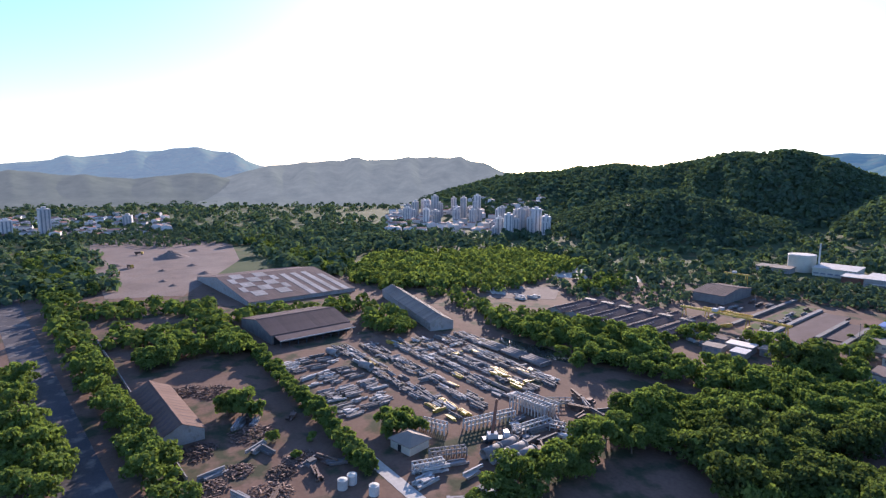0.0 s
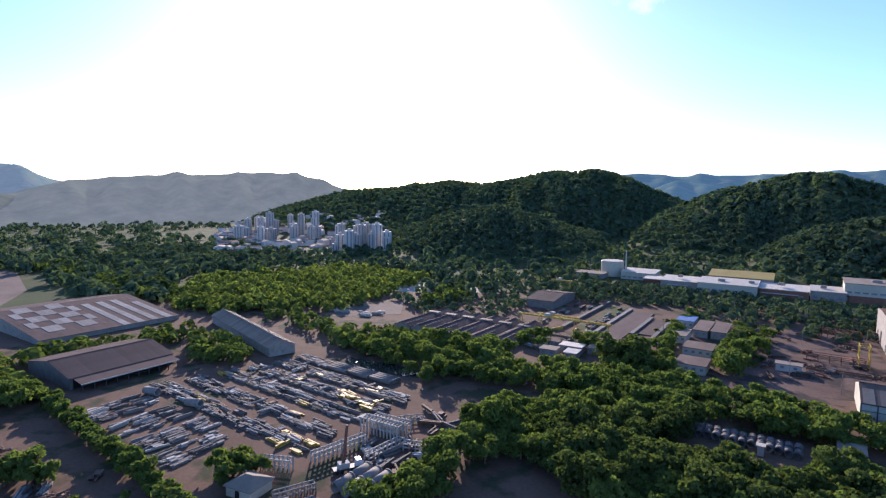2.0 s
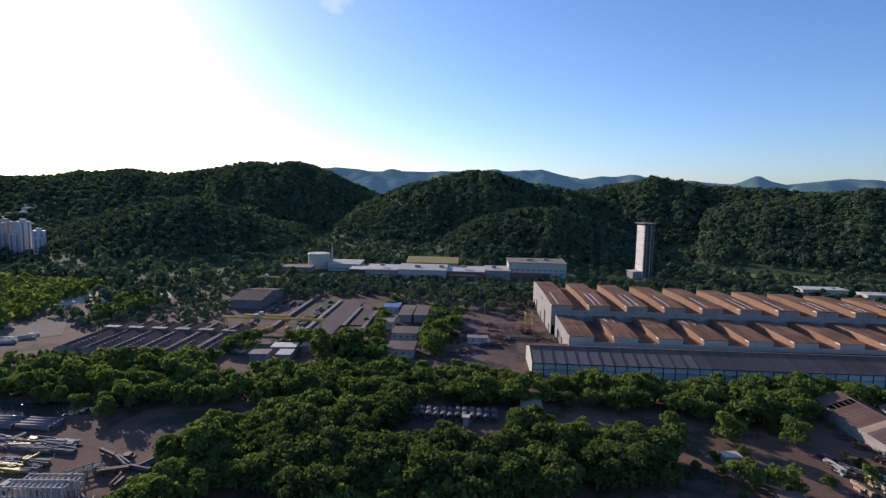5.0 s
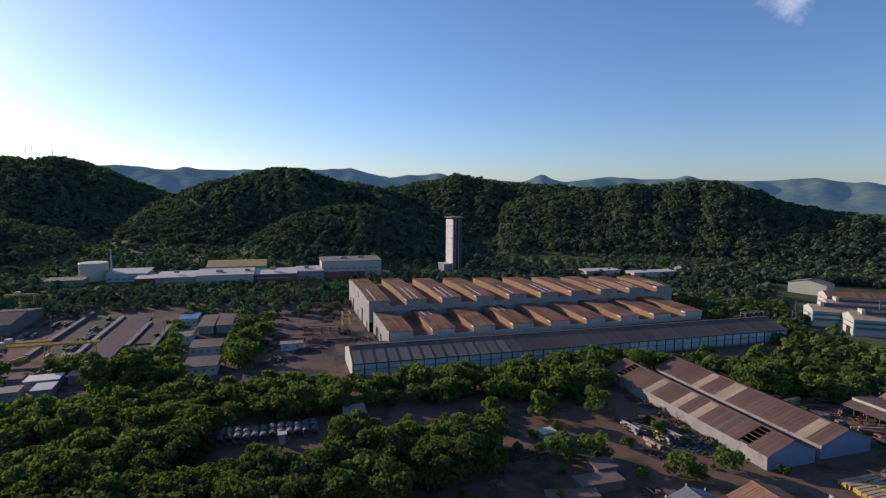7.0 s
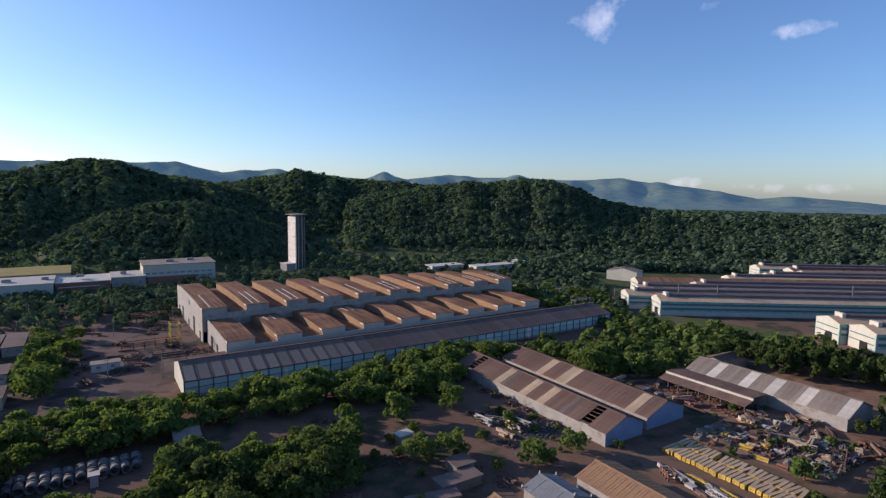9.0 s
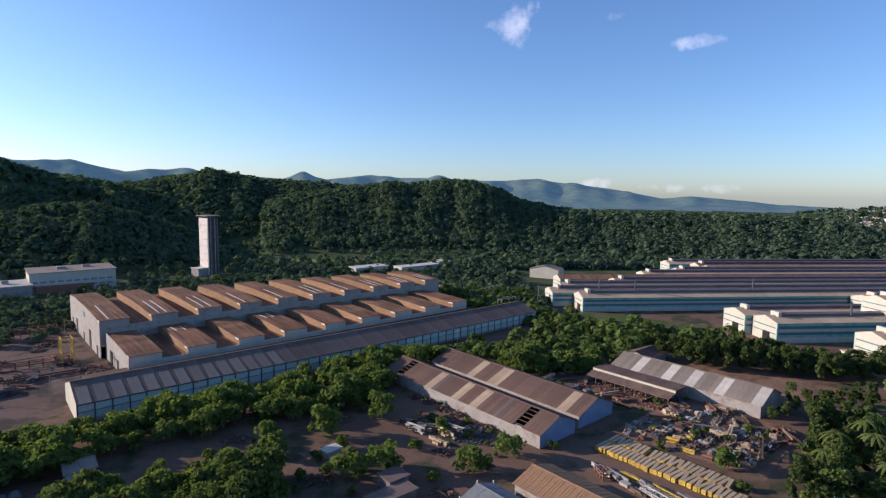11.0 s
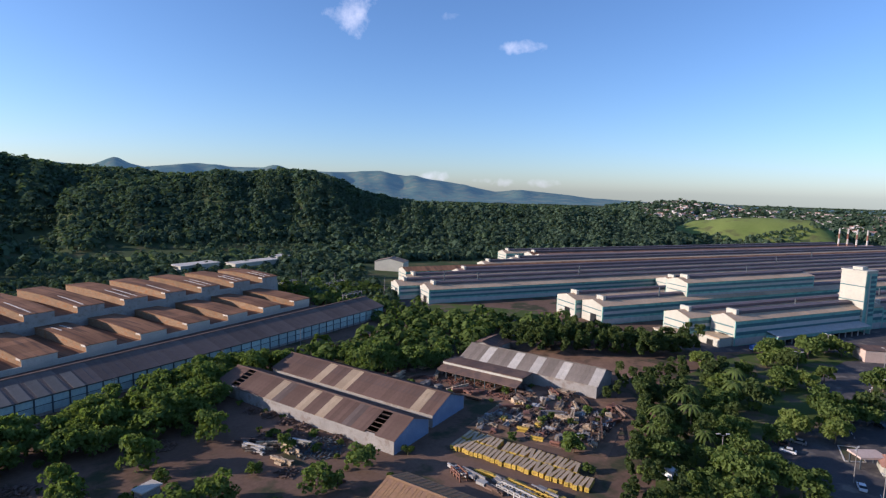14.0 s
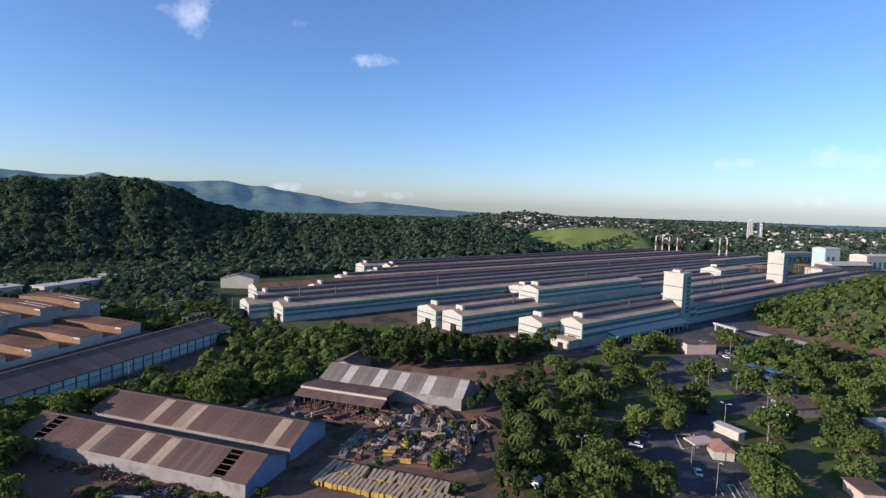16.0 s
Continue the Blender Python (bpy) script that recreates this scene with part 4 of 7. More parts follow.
woodland("yard_edge_trees", yard, M_LEAF_FAR, "dark trees round the casting yard", (0.5, 1.0), 1, "fine_canopy")
east = []
for k in range(3600):
    r, a = RNG.uniform(1150**0.6, 4200**0.6) ** (1 / 0.6), radians(RNG.uniform(57, 98))
    if not (62 < math.degrees(a) < 75.5 and r < 1130):
        east.append((r * math.sin(a), r * math.cos(a)))
woodland("eastern_trees", east, M_LEAF_FAR, "dark green trees of the eastern plain", (0.9, 2.4), 1, "canopy")
# the rest of the flat land is wooded too, but for the works and the open ground
OPEN = [[(-720, -230), (-620, -125), (-379, -75), (-330, -60), (-330, 30), (-607, 12), (-860, -77)], [(-1200, 372), (-700, 500), (-660, 300), (-1150, 200)],
        [(-300, 0), (-300, 110), (-250, 240), (-330, 340), (-230, 420), (-90, 470), (-60, 560), (140, 560), (250, 420), (180, 380), (300, 400), (1000, 260), (1000, -200), (300, -60), (-90, -40)],
        [(-510, 110), (-500, 275), (-370, 300), (-290, 150), (-370, 60)],
        [(-60, 600), (110, 640), (180, 690), (330, 640), (290, 560), (150, 590)]]
flat = []
for k in range(11500):
    r, a = RNG.uniform(400**0.7, 1900**0.7) ** (1 / 0.7), radians(RNG.uniform(-112, 97))
    flat.append((r * math.sin(a), r * math.cos(a)))
fx, fy = np.array(flat).T
ok = (land_height(fx, fy) < 8) & ~np.array([built_over(*p) for p in flat])
for poly in OPEN:
    ok &= ~inside(poly, fx, fy)
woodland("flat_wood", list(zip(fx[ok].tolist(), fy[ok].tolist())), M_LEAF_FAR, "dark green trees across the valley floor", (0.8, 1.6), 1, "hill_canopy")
# wooded hillsides: clumps grow coarser with distance
hill = []
for k in range(62000):
    r = 430 * (2060 / 430) ** (RNG.random() ** 0.55)
    az = RNG.uniform(-72, 84)
    x, y = r * math.sin(radians(az)), r * math.cos(radians(az))
    hill.append((x, y))
hx, hy = np.array(hill).T
hh = land_height(hx, hy)
ahead = land_height(hx * 1.03, hy * 1.03)
keep = (hh > 7) & (ahead > hh - 6)
keep &= ~((np.degrees(np.arctan2(hx, hy)) > 62.5) & (np.degrees(np.arctan2(hx, hy)) < 75.5) & (np.hypot(hx, hy) > 850) & (np.hypot(hx, hy) < 1130))
hill = list(zip(hx[keep].tolist(), hy[keep].tolist()))
near = [p for p in hill if math.hypot(*p) < 900]
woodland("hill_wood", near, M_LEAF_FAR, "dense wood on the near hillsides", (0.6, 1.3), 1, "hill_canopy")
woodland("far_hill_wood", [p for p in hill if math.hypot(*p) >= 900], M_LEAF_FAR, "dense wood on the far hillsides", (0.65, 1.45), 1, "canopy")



# ------------------------------------------------------------------ the long glazed hall
def glazed_hall():
    L, D, eave, ridge, yr = 223.0, 26.0, 6.2, 10.0, 13.0
    t = thing("glazed_hall", site(26, 214), "very long low hall with glazed teal side wall and dusty roof", "hall")
    part("back_wall", boxes((0, L, D - 0.3, D, 0, eave)), M_GREYWALL, t)
    for x in (0, L - 0.3):
        part("gable_wall", prism(bmesh.new(), [(0.1, 0), (D - 0.3, 0), (D - 0.3, eave), (yr, ridge), (0.1, eave)], x, x + 0.3), M_WHITE, t, "white gable wall")
    part("plinth", boxes((0.3, L - 0.3, 0.05, 0.35, 0, 1.0)), M_GREYWALL, t)
    n = 45
    w = L / n
    pane = mesh_of(boxes((0.2, w - 0.2, 0.12, 0.22, 1.0, eave - 0.5)), M_GLAZING, "pane")
    post = mesh_of(boxes((-0.2, 0.2, -0.12, 0.3, 0, eave)), M_STEEL, "post")
    rail = mesh_of(boxes((0.2, w - 0.2, 0.02, 0.2, 3.3, 3.5)), M_STEEL, "rail")
    for i in range(n):
        share("pane", pane, t, pose(i * w, 0, 0))
        share("rail", rail, t, pose(i * w, 0, 0))
    for i in range(n + 1):
        share("post", post, t, pose(min(max(i * w, 0.2), L - 0.2), 0, 0))
    part("eave_beam", boxes((0, L, -0.1, 0.3, eave - 0.5, eave)), M_STEEL, t)
    a = mesh_of(slope_sheet(-0.6, eave, yr, ridge, w, ribs=1), M_DUSKROOF, "roof_sheet")
    b = mesh_of(slope_sheet(D + 0.4, eave - 0.1, yr, ridge, w, ribs=1), M_BROWNROOF, "roof_sheet")
    lit = mesh_of(slope_sheet(-0.6, eave, yr * 0.7, eave + (ridge - eave) * 0.7, w * 0.7, thick=0.16, ribs=0), M_GREYROOF, "roof_light")
    for i in range(n):
        share("roof_sheet", a, t, pose(i * w, 0, 0))
        share("roof_sheet", b, t, pose(i * w, 0, 0))
        if i < 14:
            share("roof_light", lit, t, pose(i * w + 0.8, 0, 0.03), "dull translucent roof light")
    part("ridge_cap", boxes((0, L, yr - 0.5, yr + 0.5, ridge, ridge + 0.3)), M_BROWNROOF, t)
    part("annexe_roof", boxes((6, L - 20, D + 0.1, D + 8, 0, 5.4)), M_BROWNROOF, t, "low brown flat roof behind the hall")


glazed_hall()


# ------------------------------------------------------------------ the rusty factory with raised roof strips
def factory():
    t = thing("factory", site(46, 244.5, 0, 1.0), "large factory with rusty brown raised roof strips in two steps", "factory")
    D1 = 42.0

    def crown(s, low, high):
        """The height of a strip's roof from its front (s = 0) to its back (s = 1)."""
        return low + (high - low) * math.sin(math.pi * min(1.0, 0.08 + 0.72 * s))

    def strip(i, x, w, y0, y1, deck, low, high, front, upper):
        n = 7
        ys = [y0 + (y1 - y0) * k / n for k in range(n + 1)]
        zs = [crown(k / n, low, high) for k in range(n + 1)]
        m = part("monitor", prism(bmesh.new(), [(y0, deck), (y1, deck)] + [(y, z) for y, z in zip(ys[::-1], zs[::-1])], x + 0.05, x + w - 0.05), M_STAINED, t)
        part("front_panel", boxes((x, x + w, y0 - 0.12, y0 - 0.02, deck - 0.4, zs[0] - 0.05)), front, m, "clad front end of a roof strip")
        for k in range(n):
            part("roof_sheet", prism(bmesh.new(), [(ys[k] - (0.4 if k == 0 else 0), zs[k] + 0.04), (ys[k + 1] - 0.06, zs[k + 1] + 0.04), (ys[k + 1] - 0.06, zs[k + 1] + 0.24), (ys[k] - (0.4 if k == 0 else 0), zs[k] + 0.24)], x - 0.3, x + w + 0.3), M_RUST, m)
        part("eave_trim", boxes((x - 0.42, x - 0.3, y0 - 0.4, y0 + 3.0, zs[0] - 0.4, zs[0] + 0.3)), M_ROOFLIGHT, m, "pale verge trim")
        for q in range(int(RNG.integers(1, 3)) if upper else int(i in (1, 3)) * 2):
            a = x + w * (0.3 + 0.3 * q) + float(RNG.normal(0, 0.3))
            k0, k1 = (0, 3) if upper else (4, 6)
            part("skylight", prism(bmesh.new(), [(ys[k0] + 2.0, zs[k0] + (zs[k0 + 1] - zs[k0]) * 2.0 / (ys[1] - ys[0]) + 0.25)] + [(ys[k], zs[k] + 0.25) for k in range(k0 + 1, k1 + 1)]
                                   + [(ys[k], zs[k] + 0.36) for k in range(k1, k0, -1)] + [(ys[k0] + 2.0, zs[k0] + (zs[k0 + 1] - zs[k0]) * 2.0 / (ys[1] - ys[0]) + 0.36)], a, a + 0.55), M_ROOFLIGHT, m, "narrow pale skylight strip")

    part("west_wall", prism(bmesh.new(), [(D1, 0), (119, 0), (119, 16.6), (105, 17.6), (80, 17.4), (60, 16.9), (D1, 16.1)], -1.4, -1.0), M_GREYWALL, t, "grey clad end wall with dark doors")
    part("west_lower_wall", prism(bmesh.new(), [(0, 0), (D1 - 0.1, 0), (D1 - 0.1, 11.4), (28, 11.2), (14, 10.7), (0, 9.8)], 0.6, 1.0), M_GREYWALL, t)
    part("front_wall", boxes((1.0, 179, 0.05, 0.45, 0, 7.6)), M_WHITE, t, "pale lower front wall")
    part("step_wall", boxes((-1.0, 194, D1, D1 + 0.4, 5, 13.6)), M_GREYWALL, t)
    part("lower_deck", boxes((1.0, 179, 0.5, D1 - 0.1, 7.2, 7.5)), M_RUST, t, "rusty roof between the strips")
    part("upper_deck", prism(bmesh.new(), [(-1.0, D1 + 0.5), (194, D1 + 0.5), (194, 84), (-1.0, 119)], 13.0, 13.3, "z"), M_RUST, t, "rusty roof between the strips")
    part("east_wall", boxes((193.6, 194, D1 + 0.5, 84, 0, 13.0)), M_GREYWALL, t)
    part("east_lower_wall", boxes((178.6, 179, 0.5, D1 - 0.1, 0, 7.2)), M_GREYWALL, t)
    part("back_wall", prism(bmesh.new(), [(-1.0, 118.6), (194, 83.6), (194, 84), (-1.0, 119)], 0, 12.9, "z"), M_GREYWALL, t)
    for y, w, h in ((110, 3, 6.0), (97, 4.5, 7.5), (79, 3, 4.0), (62, 5, 8.5), (47, 3, 4.5)):
        part("door", boxes((-1.5, -1.2, y, y + w, 0, h)), M_DARK, t, "dark open doorway")
    part("sign_panel", boxes((-1.52, -1.38, 76, 80, 12.2, 14.6)), M_TEALDARK, t, "dark window panel")
    for y, w, h in ((28, 4.5, 5.5), (17, 3.5, 4.5)):
        part("door", boxes((0.5, 0.8, y, y + w, 0, h)), M_DARK, t, "dark open doorway")
    for i in range(10):
        x = -1.0 + i * 20.35
        strip(i, x, 11.2, D1 + 0.05, 119 - 0.18 * (x + 12), 13.2, 15.9, 17.4, M_GREYWALL, True)
    for i in range(9):
        strip(i, 1.05 + i * 20.85, 11.2, 0.0, D1 - 0.2, 7.4, 9.7, 11.0, M_WHITE, False)


factory()


# ------------------------------------------------------------------ the tall tower
def tower():
    t = thing("shaft_tower", site(157.4, 497.8, 0, 14), "tall narrow tower, panelled face painted sunlit pale, shaft painted shade-dark", "tower")
    H = 49.5
    for k in range(8):
        part("face_panel", boxes((-0.35, -0.02, 0.4, 12.7, 1 + k * H / 8 * 0.98, 1 + (k + 1) * H / 8 * 0.98 - 0.15)), M_TOWER_LIT, t)
    part("shaft", boxes((0, 9.2, 0, 13, 0, H)), M_TOWER_SHADE, t, "brown shaft darkened for its shaded side")
    for x in (-0.3, 2.8, 5.8, 8.5):
        part("corner_rib", boxes((x, x + 0.7, -0.45, -0.02, 0, H)), M_DARKCONC if x > 0 else M_PALECONC, t, "vertical concrete rib")
    for k in range(1, 12):
        part("floor_band", boxes((0.5, 8.4, -0.3, -0.02, H * k / 12, H * k / 12 + 0.35)), M_DARKCONC, t)
    part("core", boxes((1.2, 8, 1.2, 11.5, H, H + 1.4)), M_DARKCONC, t)
    part("cap", boxes((-2.0, 11.0, -1.4, 14.2, H + 1.4, H + 2.2)), M_CONCRETE, t, "overhanging flat cap")
    for x in (2.0, 6.2):
        part("downpipe", rod(bmesh.new(), (x, -0.7, 0), (x, -0.7, H), 0.22), M_PALECONC, t)
    part("base_block", boxes((-9, -0.5, 1, 12, 0, 6.5)), M_CONCRETE, t)
    part("base_roof", boxes((-9.6, -0.4, 0.4, 12.6, 6.5, 7.0)), M_WHITESTRIP, t, "pale flat roof of the base")


tower()

# ------------------------------------------------------------------ storage sheds
def strip_rows(*idx, side=1, material=None):
    return {(side, i): material for i in idx}


gable_hall("storage_shed", site(142.5, 111, 0, 90), 77, 17, 4.3, 7.6, M_GREYWALL, M_BROWNROOF, "long shed with brown fibre roof, cream strips and missing sheets", "shed", "storage sheds",
           step=1.75, strips={**strip_rows(15, 16, 20, 21, 28, 29, material=M_CREAMSTRIP), **strip_rows(9, 10, 26, 27, material=M_DUSKROOF)}, gaps=((1, 4), (1, 5), (1, 38), (1, 39)), gable=M_BLUEWALL)
gable_hall("storage_shed", site(165, 112, 0, 90), 72, 19, 4.3, 7.8, M_GREYWALL, M_BROWNROOF, "long shed with brown fibre roof and cream sheets", "shed", "storage sheds",
           step=1.75, strips=strip_rows(3, 4, 20, 21, 22, 27, 28, material=M_CREAMSTRIP), gable=M_BLUEWALL)
gable_hall("storage_shed", site(219, 78, 0, 90), 56, 19, 4.6, 8.2, M_GREYWALL, M_GREYROOF, "long shed with grey roof and white sheets", "shed", "storage sheds",
           step=1.75, strips=strip_rows(0, 1, 7, 8, 13, 14, 18, 19, 25, 26, material=M_WHITESTRIP))
gable_hall("tan_roofed_shed", site(114, 58, 0, 90), 40, 14, 4.2, 6.4, M_GREYWALL, M_TANROOF, "shed with tan roof beside the yard", "shed")
ZINC_SHED = gable_hall("grey_roofed_shed", site(96.5, 90.8, 0, 90), 11, 10.5, 3.6, 5.4, M_GREYWALL, M_ZINC, "small shed with blue-grey pitched roof and pale finials", "shed", step=12)
for x in (-0.3, 11.3):
    for y, z in ((5.25, 5.5), (10.85, 3.55), (-0.35, 3.55)):
        part("finial", boxes((x - 0.12, x + 0.12, y - 0.12, y + 0.12, z, z + 0.75)), M_WHITESTRIP, ZINC_SHED, "pale finial")
gable_hall("tan_roofed_shed", site(82, 84, 0, 90), 17.5, 10, 3.4, 4.8, M_GREYWALL, M_TANROOF, "short shed with orange-tan roof beside a track", "shed", step=6)
gable_hall("white_hut", site(18.5, 173), 6.5, 8.5, 3.0, 4.0, M_WHITE, M_GREYROOF, "small white hut at the edge of trees", "hut")
gable_hall("brown_shed", site(222, 130), 16, 12, 3.5, 5.5, M_GREYWALL, M_BROWNROOF, "small shed with brown roof among trees", "shed")
gable_hall("brown_roofed_house", site(-197, 4), 43, 12.5, 3.6, 6.6, M_GREYWALL, M_BROWNROOF, "long house with dusty brown pitched roof", "house", step=3.0)
gable_hall("brown_hall", site(-231, 69, 0, 90), 42, 40, 4.6, 8.4, M_DARKCONC, M_DARKROOF, "wide hall with dull brown roof beside the yard", "hall", ridge_at=0.45)
gable_hall("long_house", site(-287, 168, 0, -17), 88, 13, 4.5, 7.5, M_GREYWALL, M_GREYROOF, "long narrow grey-roofed building before a wood", "hall")
gable_hall("brown_block", site(-154.5, 325), 20, 42, 5.6, 8.2, M_DARKCONC, M_DARKROOF, "brown-roofed hall behind low sheds", "hall")
for i in range(6):
    gable_hall("row_shed", site(-178.5 + i * 12.3, 219.5, 0, 90), 47 + i % 2, 10.6, 3.2, 4.9, M_GREYWALL, M_DARKROOF, "low long shed with dark brown roof, one of a row", "shed", "row of low sheds")

# ------------------------------------------------------------------ steel plant
def plant_hall(a, b, length, depth, eave, ridge, label, roof=None, lantern=True, bands=True, base=0.0):
    t = thing("plant_hall", plant(a, b), label, "hall", "steel plant halls")
    for y in (0, depth - 0.4):
        part("side_wall", boxes((0, length, y, y + 0.4, base, eave)), M_TEAL, t, "teal clad side wall")
    for x in (0, length - 0.4):
        part("end_wall", prism(bmesh.new(), [(0.4, base), (depth - 0.4, base), (depth - 0.4, eave), (depth / 2, ridge), (0.4, eave)], x - (0.05 if x == 0 else 0), x + 0.4), M_WHITE, t, "white gable wall")
    n = max(1, round(length / 26))
    w = length / n
    fall = (ridge - eave) / (depth / 2)
    s0 = mesh_of(slope_sheet(-0.5, eave - 0.5 * fall, depth / 2, ridge, w, ribs=2), roof or M_SANDROOF, "roof_sheet")
    s1 = mesh_of(slope_sheet(depth + 0.5, eave - 0.5 * fall, depth / 2, ridge, w, ribs=2), roof or M_SANDROOF, "roof_sheet")
    for i in range(n):
        share("roof_sheet", s0, t, pose(i * w, 0, 0.05))
        share("roof_sheet", s1, t, pose(i * w, 0, 0.05))
    if lantern:
        part("lantern", prism(bmesh.new(), [(depth / 2 - 2.5, ridge - 0.5), (depth / 2 + 2.5, ridge - 0.5), (depth / 2 + 2.5, ridge + 0.9), (depth / 2, ridge + 1.4), (depth / 2 - 2.5, ridge + 0.9)], 7, length - 3), M_LANTERN, t, "dark ridge ventilator")
        part("lantern_end", boxes((5.2, 7, depth / 2 - 2.9, depth / 2 + 2.9, ridge - 0.6, ridge + 1.9)), M_WHITE, t, "white ventilator end")
    if bands:
        part("pale_band", boxes((0.6, length - 0.6, -0.07, 0.1, base + 0.4, base + (eave - base) * 0.3)), M_PALECONC, t, "pale lower wall")
        part("pale_band", boxes((0.6, length - 0.6, -0.07, 0.1, base + (eave - base) * 0.565, base + (eave - base) * 0.71)), M_PALECONC, t, "pale wall band")
        for z in (eave * 0.42 + base * 0.58, eave * 0.72 + base * 0.28):
            part("louvre_band", boxes((1, length - 1, -0.12, 0.1, z, z + (eave - base) * 0.13)), M_TEALDARK, t)
            part("end_louvre", boxes((-0.16, 0.1, 1, depth - 1, z, z + (eave - base) * 0.05)), M_TEALDARK, t)
    return t


for a, b, w, d, h in ((-9, 1, 8.5, 12, 4.2), (-24, 17, 9.5, 11, 4.0)):
    t = thing("annexe", plant(a, b), "low annexe with pale flat roof before a plant gable", "annexe", "plant annexes")
    part("wall", boxes((0, w, 0, d, 0, h)), M_WHITE, t)
    part("roof", boxes((-0.4, w, -0.4, d + 0.4, h, h + 0.4)), M_CREAMSTRIP, t)
    part("doorway", boxes((-0.08, 0.1, d * 0.3, d * 0.6, 0, 2.8)), M_DARK, t)
plant_hall(0, 0, 118, 14.5, 12.5, 15.0, "front plant hall with white gable and teal louvred side")
plant_hall(-14, 15, 180, 17, 11.5, 14.0, "stepped plant hall with white gable and sand roof")
plant_hall(-36, 54, 420, 18.5, 10.5, 12.8, "long plant hall with white gable and dark ventilator")
plant_hall(-40, 73, 430, 18.5, 10.5, 12.8, "long plant hall with white gable and dark ventilator")
plant_hall(30, 58, 116, 17, 20, 22, "raised plant hall above the other roofs", base=10)
plant_hall(-108, 132, 560, 17, 9, 11.5, "long low plant hall with pale gable")
plant_hall(-122, 150, 580, 17, 9, 11.5, "long low plant hall with pale gable")
for k, (a0, ln) in enumerate(((92, 408), (76, 454))):
    plant_hall(a0, 93 + k * 19, ln, 18.5, 9.5, 11.6, "long low plant hall with brown roof", M_SANDROOF if k else M_PURPLE)
for k, a0 in enumerate((-108, -60, -98, -20, 20, 60, 60, 40)):
    plant_hall(a0, 170 + k * 18, 640 - a0 - 10 * k, 17.5, 9, 11.4, "long low plant hall with weathered roof", (M_SANDROOF, M_PURPLE, M_RUST, M_SANDROOF)[k % 4], lantern=k % 3 < 2)
for k in range(2):
    plant_hall(118, 0 + 17 * k, 370, 17, 11, 13.2, "rear plant hall with teal side", M_SANDROOF if k else M_PURPLE)


def plant_tower(a, b, w, d, h, label):
    t = thing("plant_tower", plant(a, b), label, "tower", "plant towers")
    part("block", boxes((0, w, 0, d, 0, h)), M_WHITE, t)
    part("teal_side", boxes((0.3, w - 0.3, -0.15, 0.1, 0.5, h - 0.8)), M_TEAL, t, "teal clad side")
    for k in range(1, 4):
        part("louvre_band", boxes((-0.12, 0.1, 0, d, h * k / 4, h * k / 4 + 0.5)), M_TEALDARK, t)
    for k in range(9):
        part("louvre_band", boxes((w * 0.35, w - 0.8, -0.22, 0.1, h * (0.25 + k * 0.08), h * (0.25 + k * 0.08) + 1.5)), M_TEALDARK, t)
    part("landing_rail", boxes((w * 0.3, w * 0.38, -0.5, 0.1, 1, h - 1)), M_WHITE, t)
    part("parapet", boxes((-0.3, w + 0.3, -0.3, d + 0.3, h, h + 0.8)), M_WHITE, t)
    part("roof_box", boxes((w * 0.3, w * 0.8, d * 0.3, d * 0.7, h + 0.8, h + 2.4)), M_WHITE, t)
    return t


plant_tower(97, -1, 10, 13, 33, "white plant tower with teal side")
plant_tower(298, 16, 11, 13, 38, "tall white plant tower")
# ------------------------------------------------------------------ distant city
def tower_block(az, r, w, d, h):
    p = aim(az, 0) * r
    z = float(land_height(np.array([p.x]), np.array([p.y]))[0])
    t = thing("tower_block", pose(p.x, p.y, z - 0.5, 0, 0, -az + float(RNG.uniform(-25, 25))), "pale high-rise block of flats in the distant town", "building", "town tower blocks")
    part("body", boxes((-w / 2, w / 2, -d / 2, d / 2, 0, h), (-w / 5, w / 5, -d / 5, d / 5, h, h + 2.5)), M_CITY, t)
    cols = max(2, int(w / 4))
    for c in range(cols):
        x = -w / 2 + w * (c + 0.5) / cols
        part("window_column", boxes((x - 0.8, x + 0.8, -d / 2 - 0.12, -d / 2 + 0.1, 2, h - 1.5)), M_CITYWIN, t)


for k in range(25):
    tower_block(float(RNG.uniform(-72.0, -63.5)), float(RNG.uniform(860, 1050)), float(RNG.uniform(8, 13)), float(RNG.uniform(8, 13)), float(RNG.choice([14, 20, 26, 32, 40])))
for k in range(24):
    tower_block(float(RNG.uniform(-62.8, -56.8)), float(RNG.uniform(700, 830)), float(RNG.uniform(7, 11)), float(RNG.uniform(7, 11)), float(RNG.choice([12, 18, 24, 30, 36])))
# ------------------------------------------------------------------ ground surfaces
HOME = Matrix()
SITE0 = site(0, 0)
ground_patch("road", HOME, [(-84, -33), (-600, -207), (-600, -221), (-84, -46)], M_ASPHALT, "wide asphalt road between rows of trees", "road")
ground_patch("road", HOME, [(-84, -57), (-600, -231), (-600, -244), (-84, -70)], M_ASPHALT, "second carriageway of an asphalt road", "road")
ground_patch("sandy_track", SITE0, [(-86, 46), (-150, 49.6), (-205, 55.5), (-205, 58), (-150, 52.6), (-86, 50)], M_SAND, "pale sandy track along a hedge", "track", 0.06)
ground_patch("graded_field", HOME, [(-700, -150), (-560, -128), (-379, -88), (-372, -42), (-520, 0), (-640, -2), (-840, -77)], M_EARTH, "bare graded earth of a building site", "earth", 0.07)
ground_patch("green_field", HOME, [(-642, -198), (-620, -152), (-690, -152), (-720, -208)], M_MEADOW, "bright green mown field", "field", 0.08)
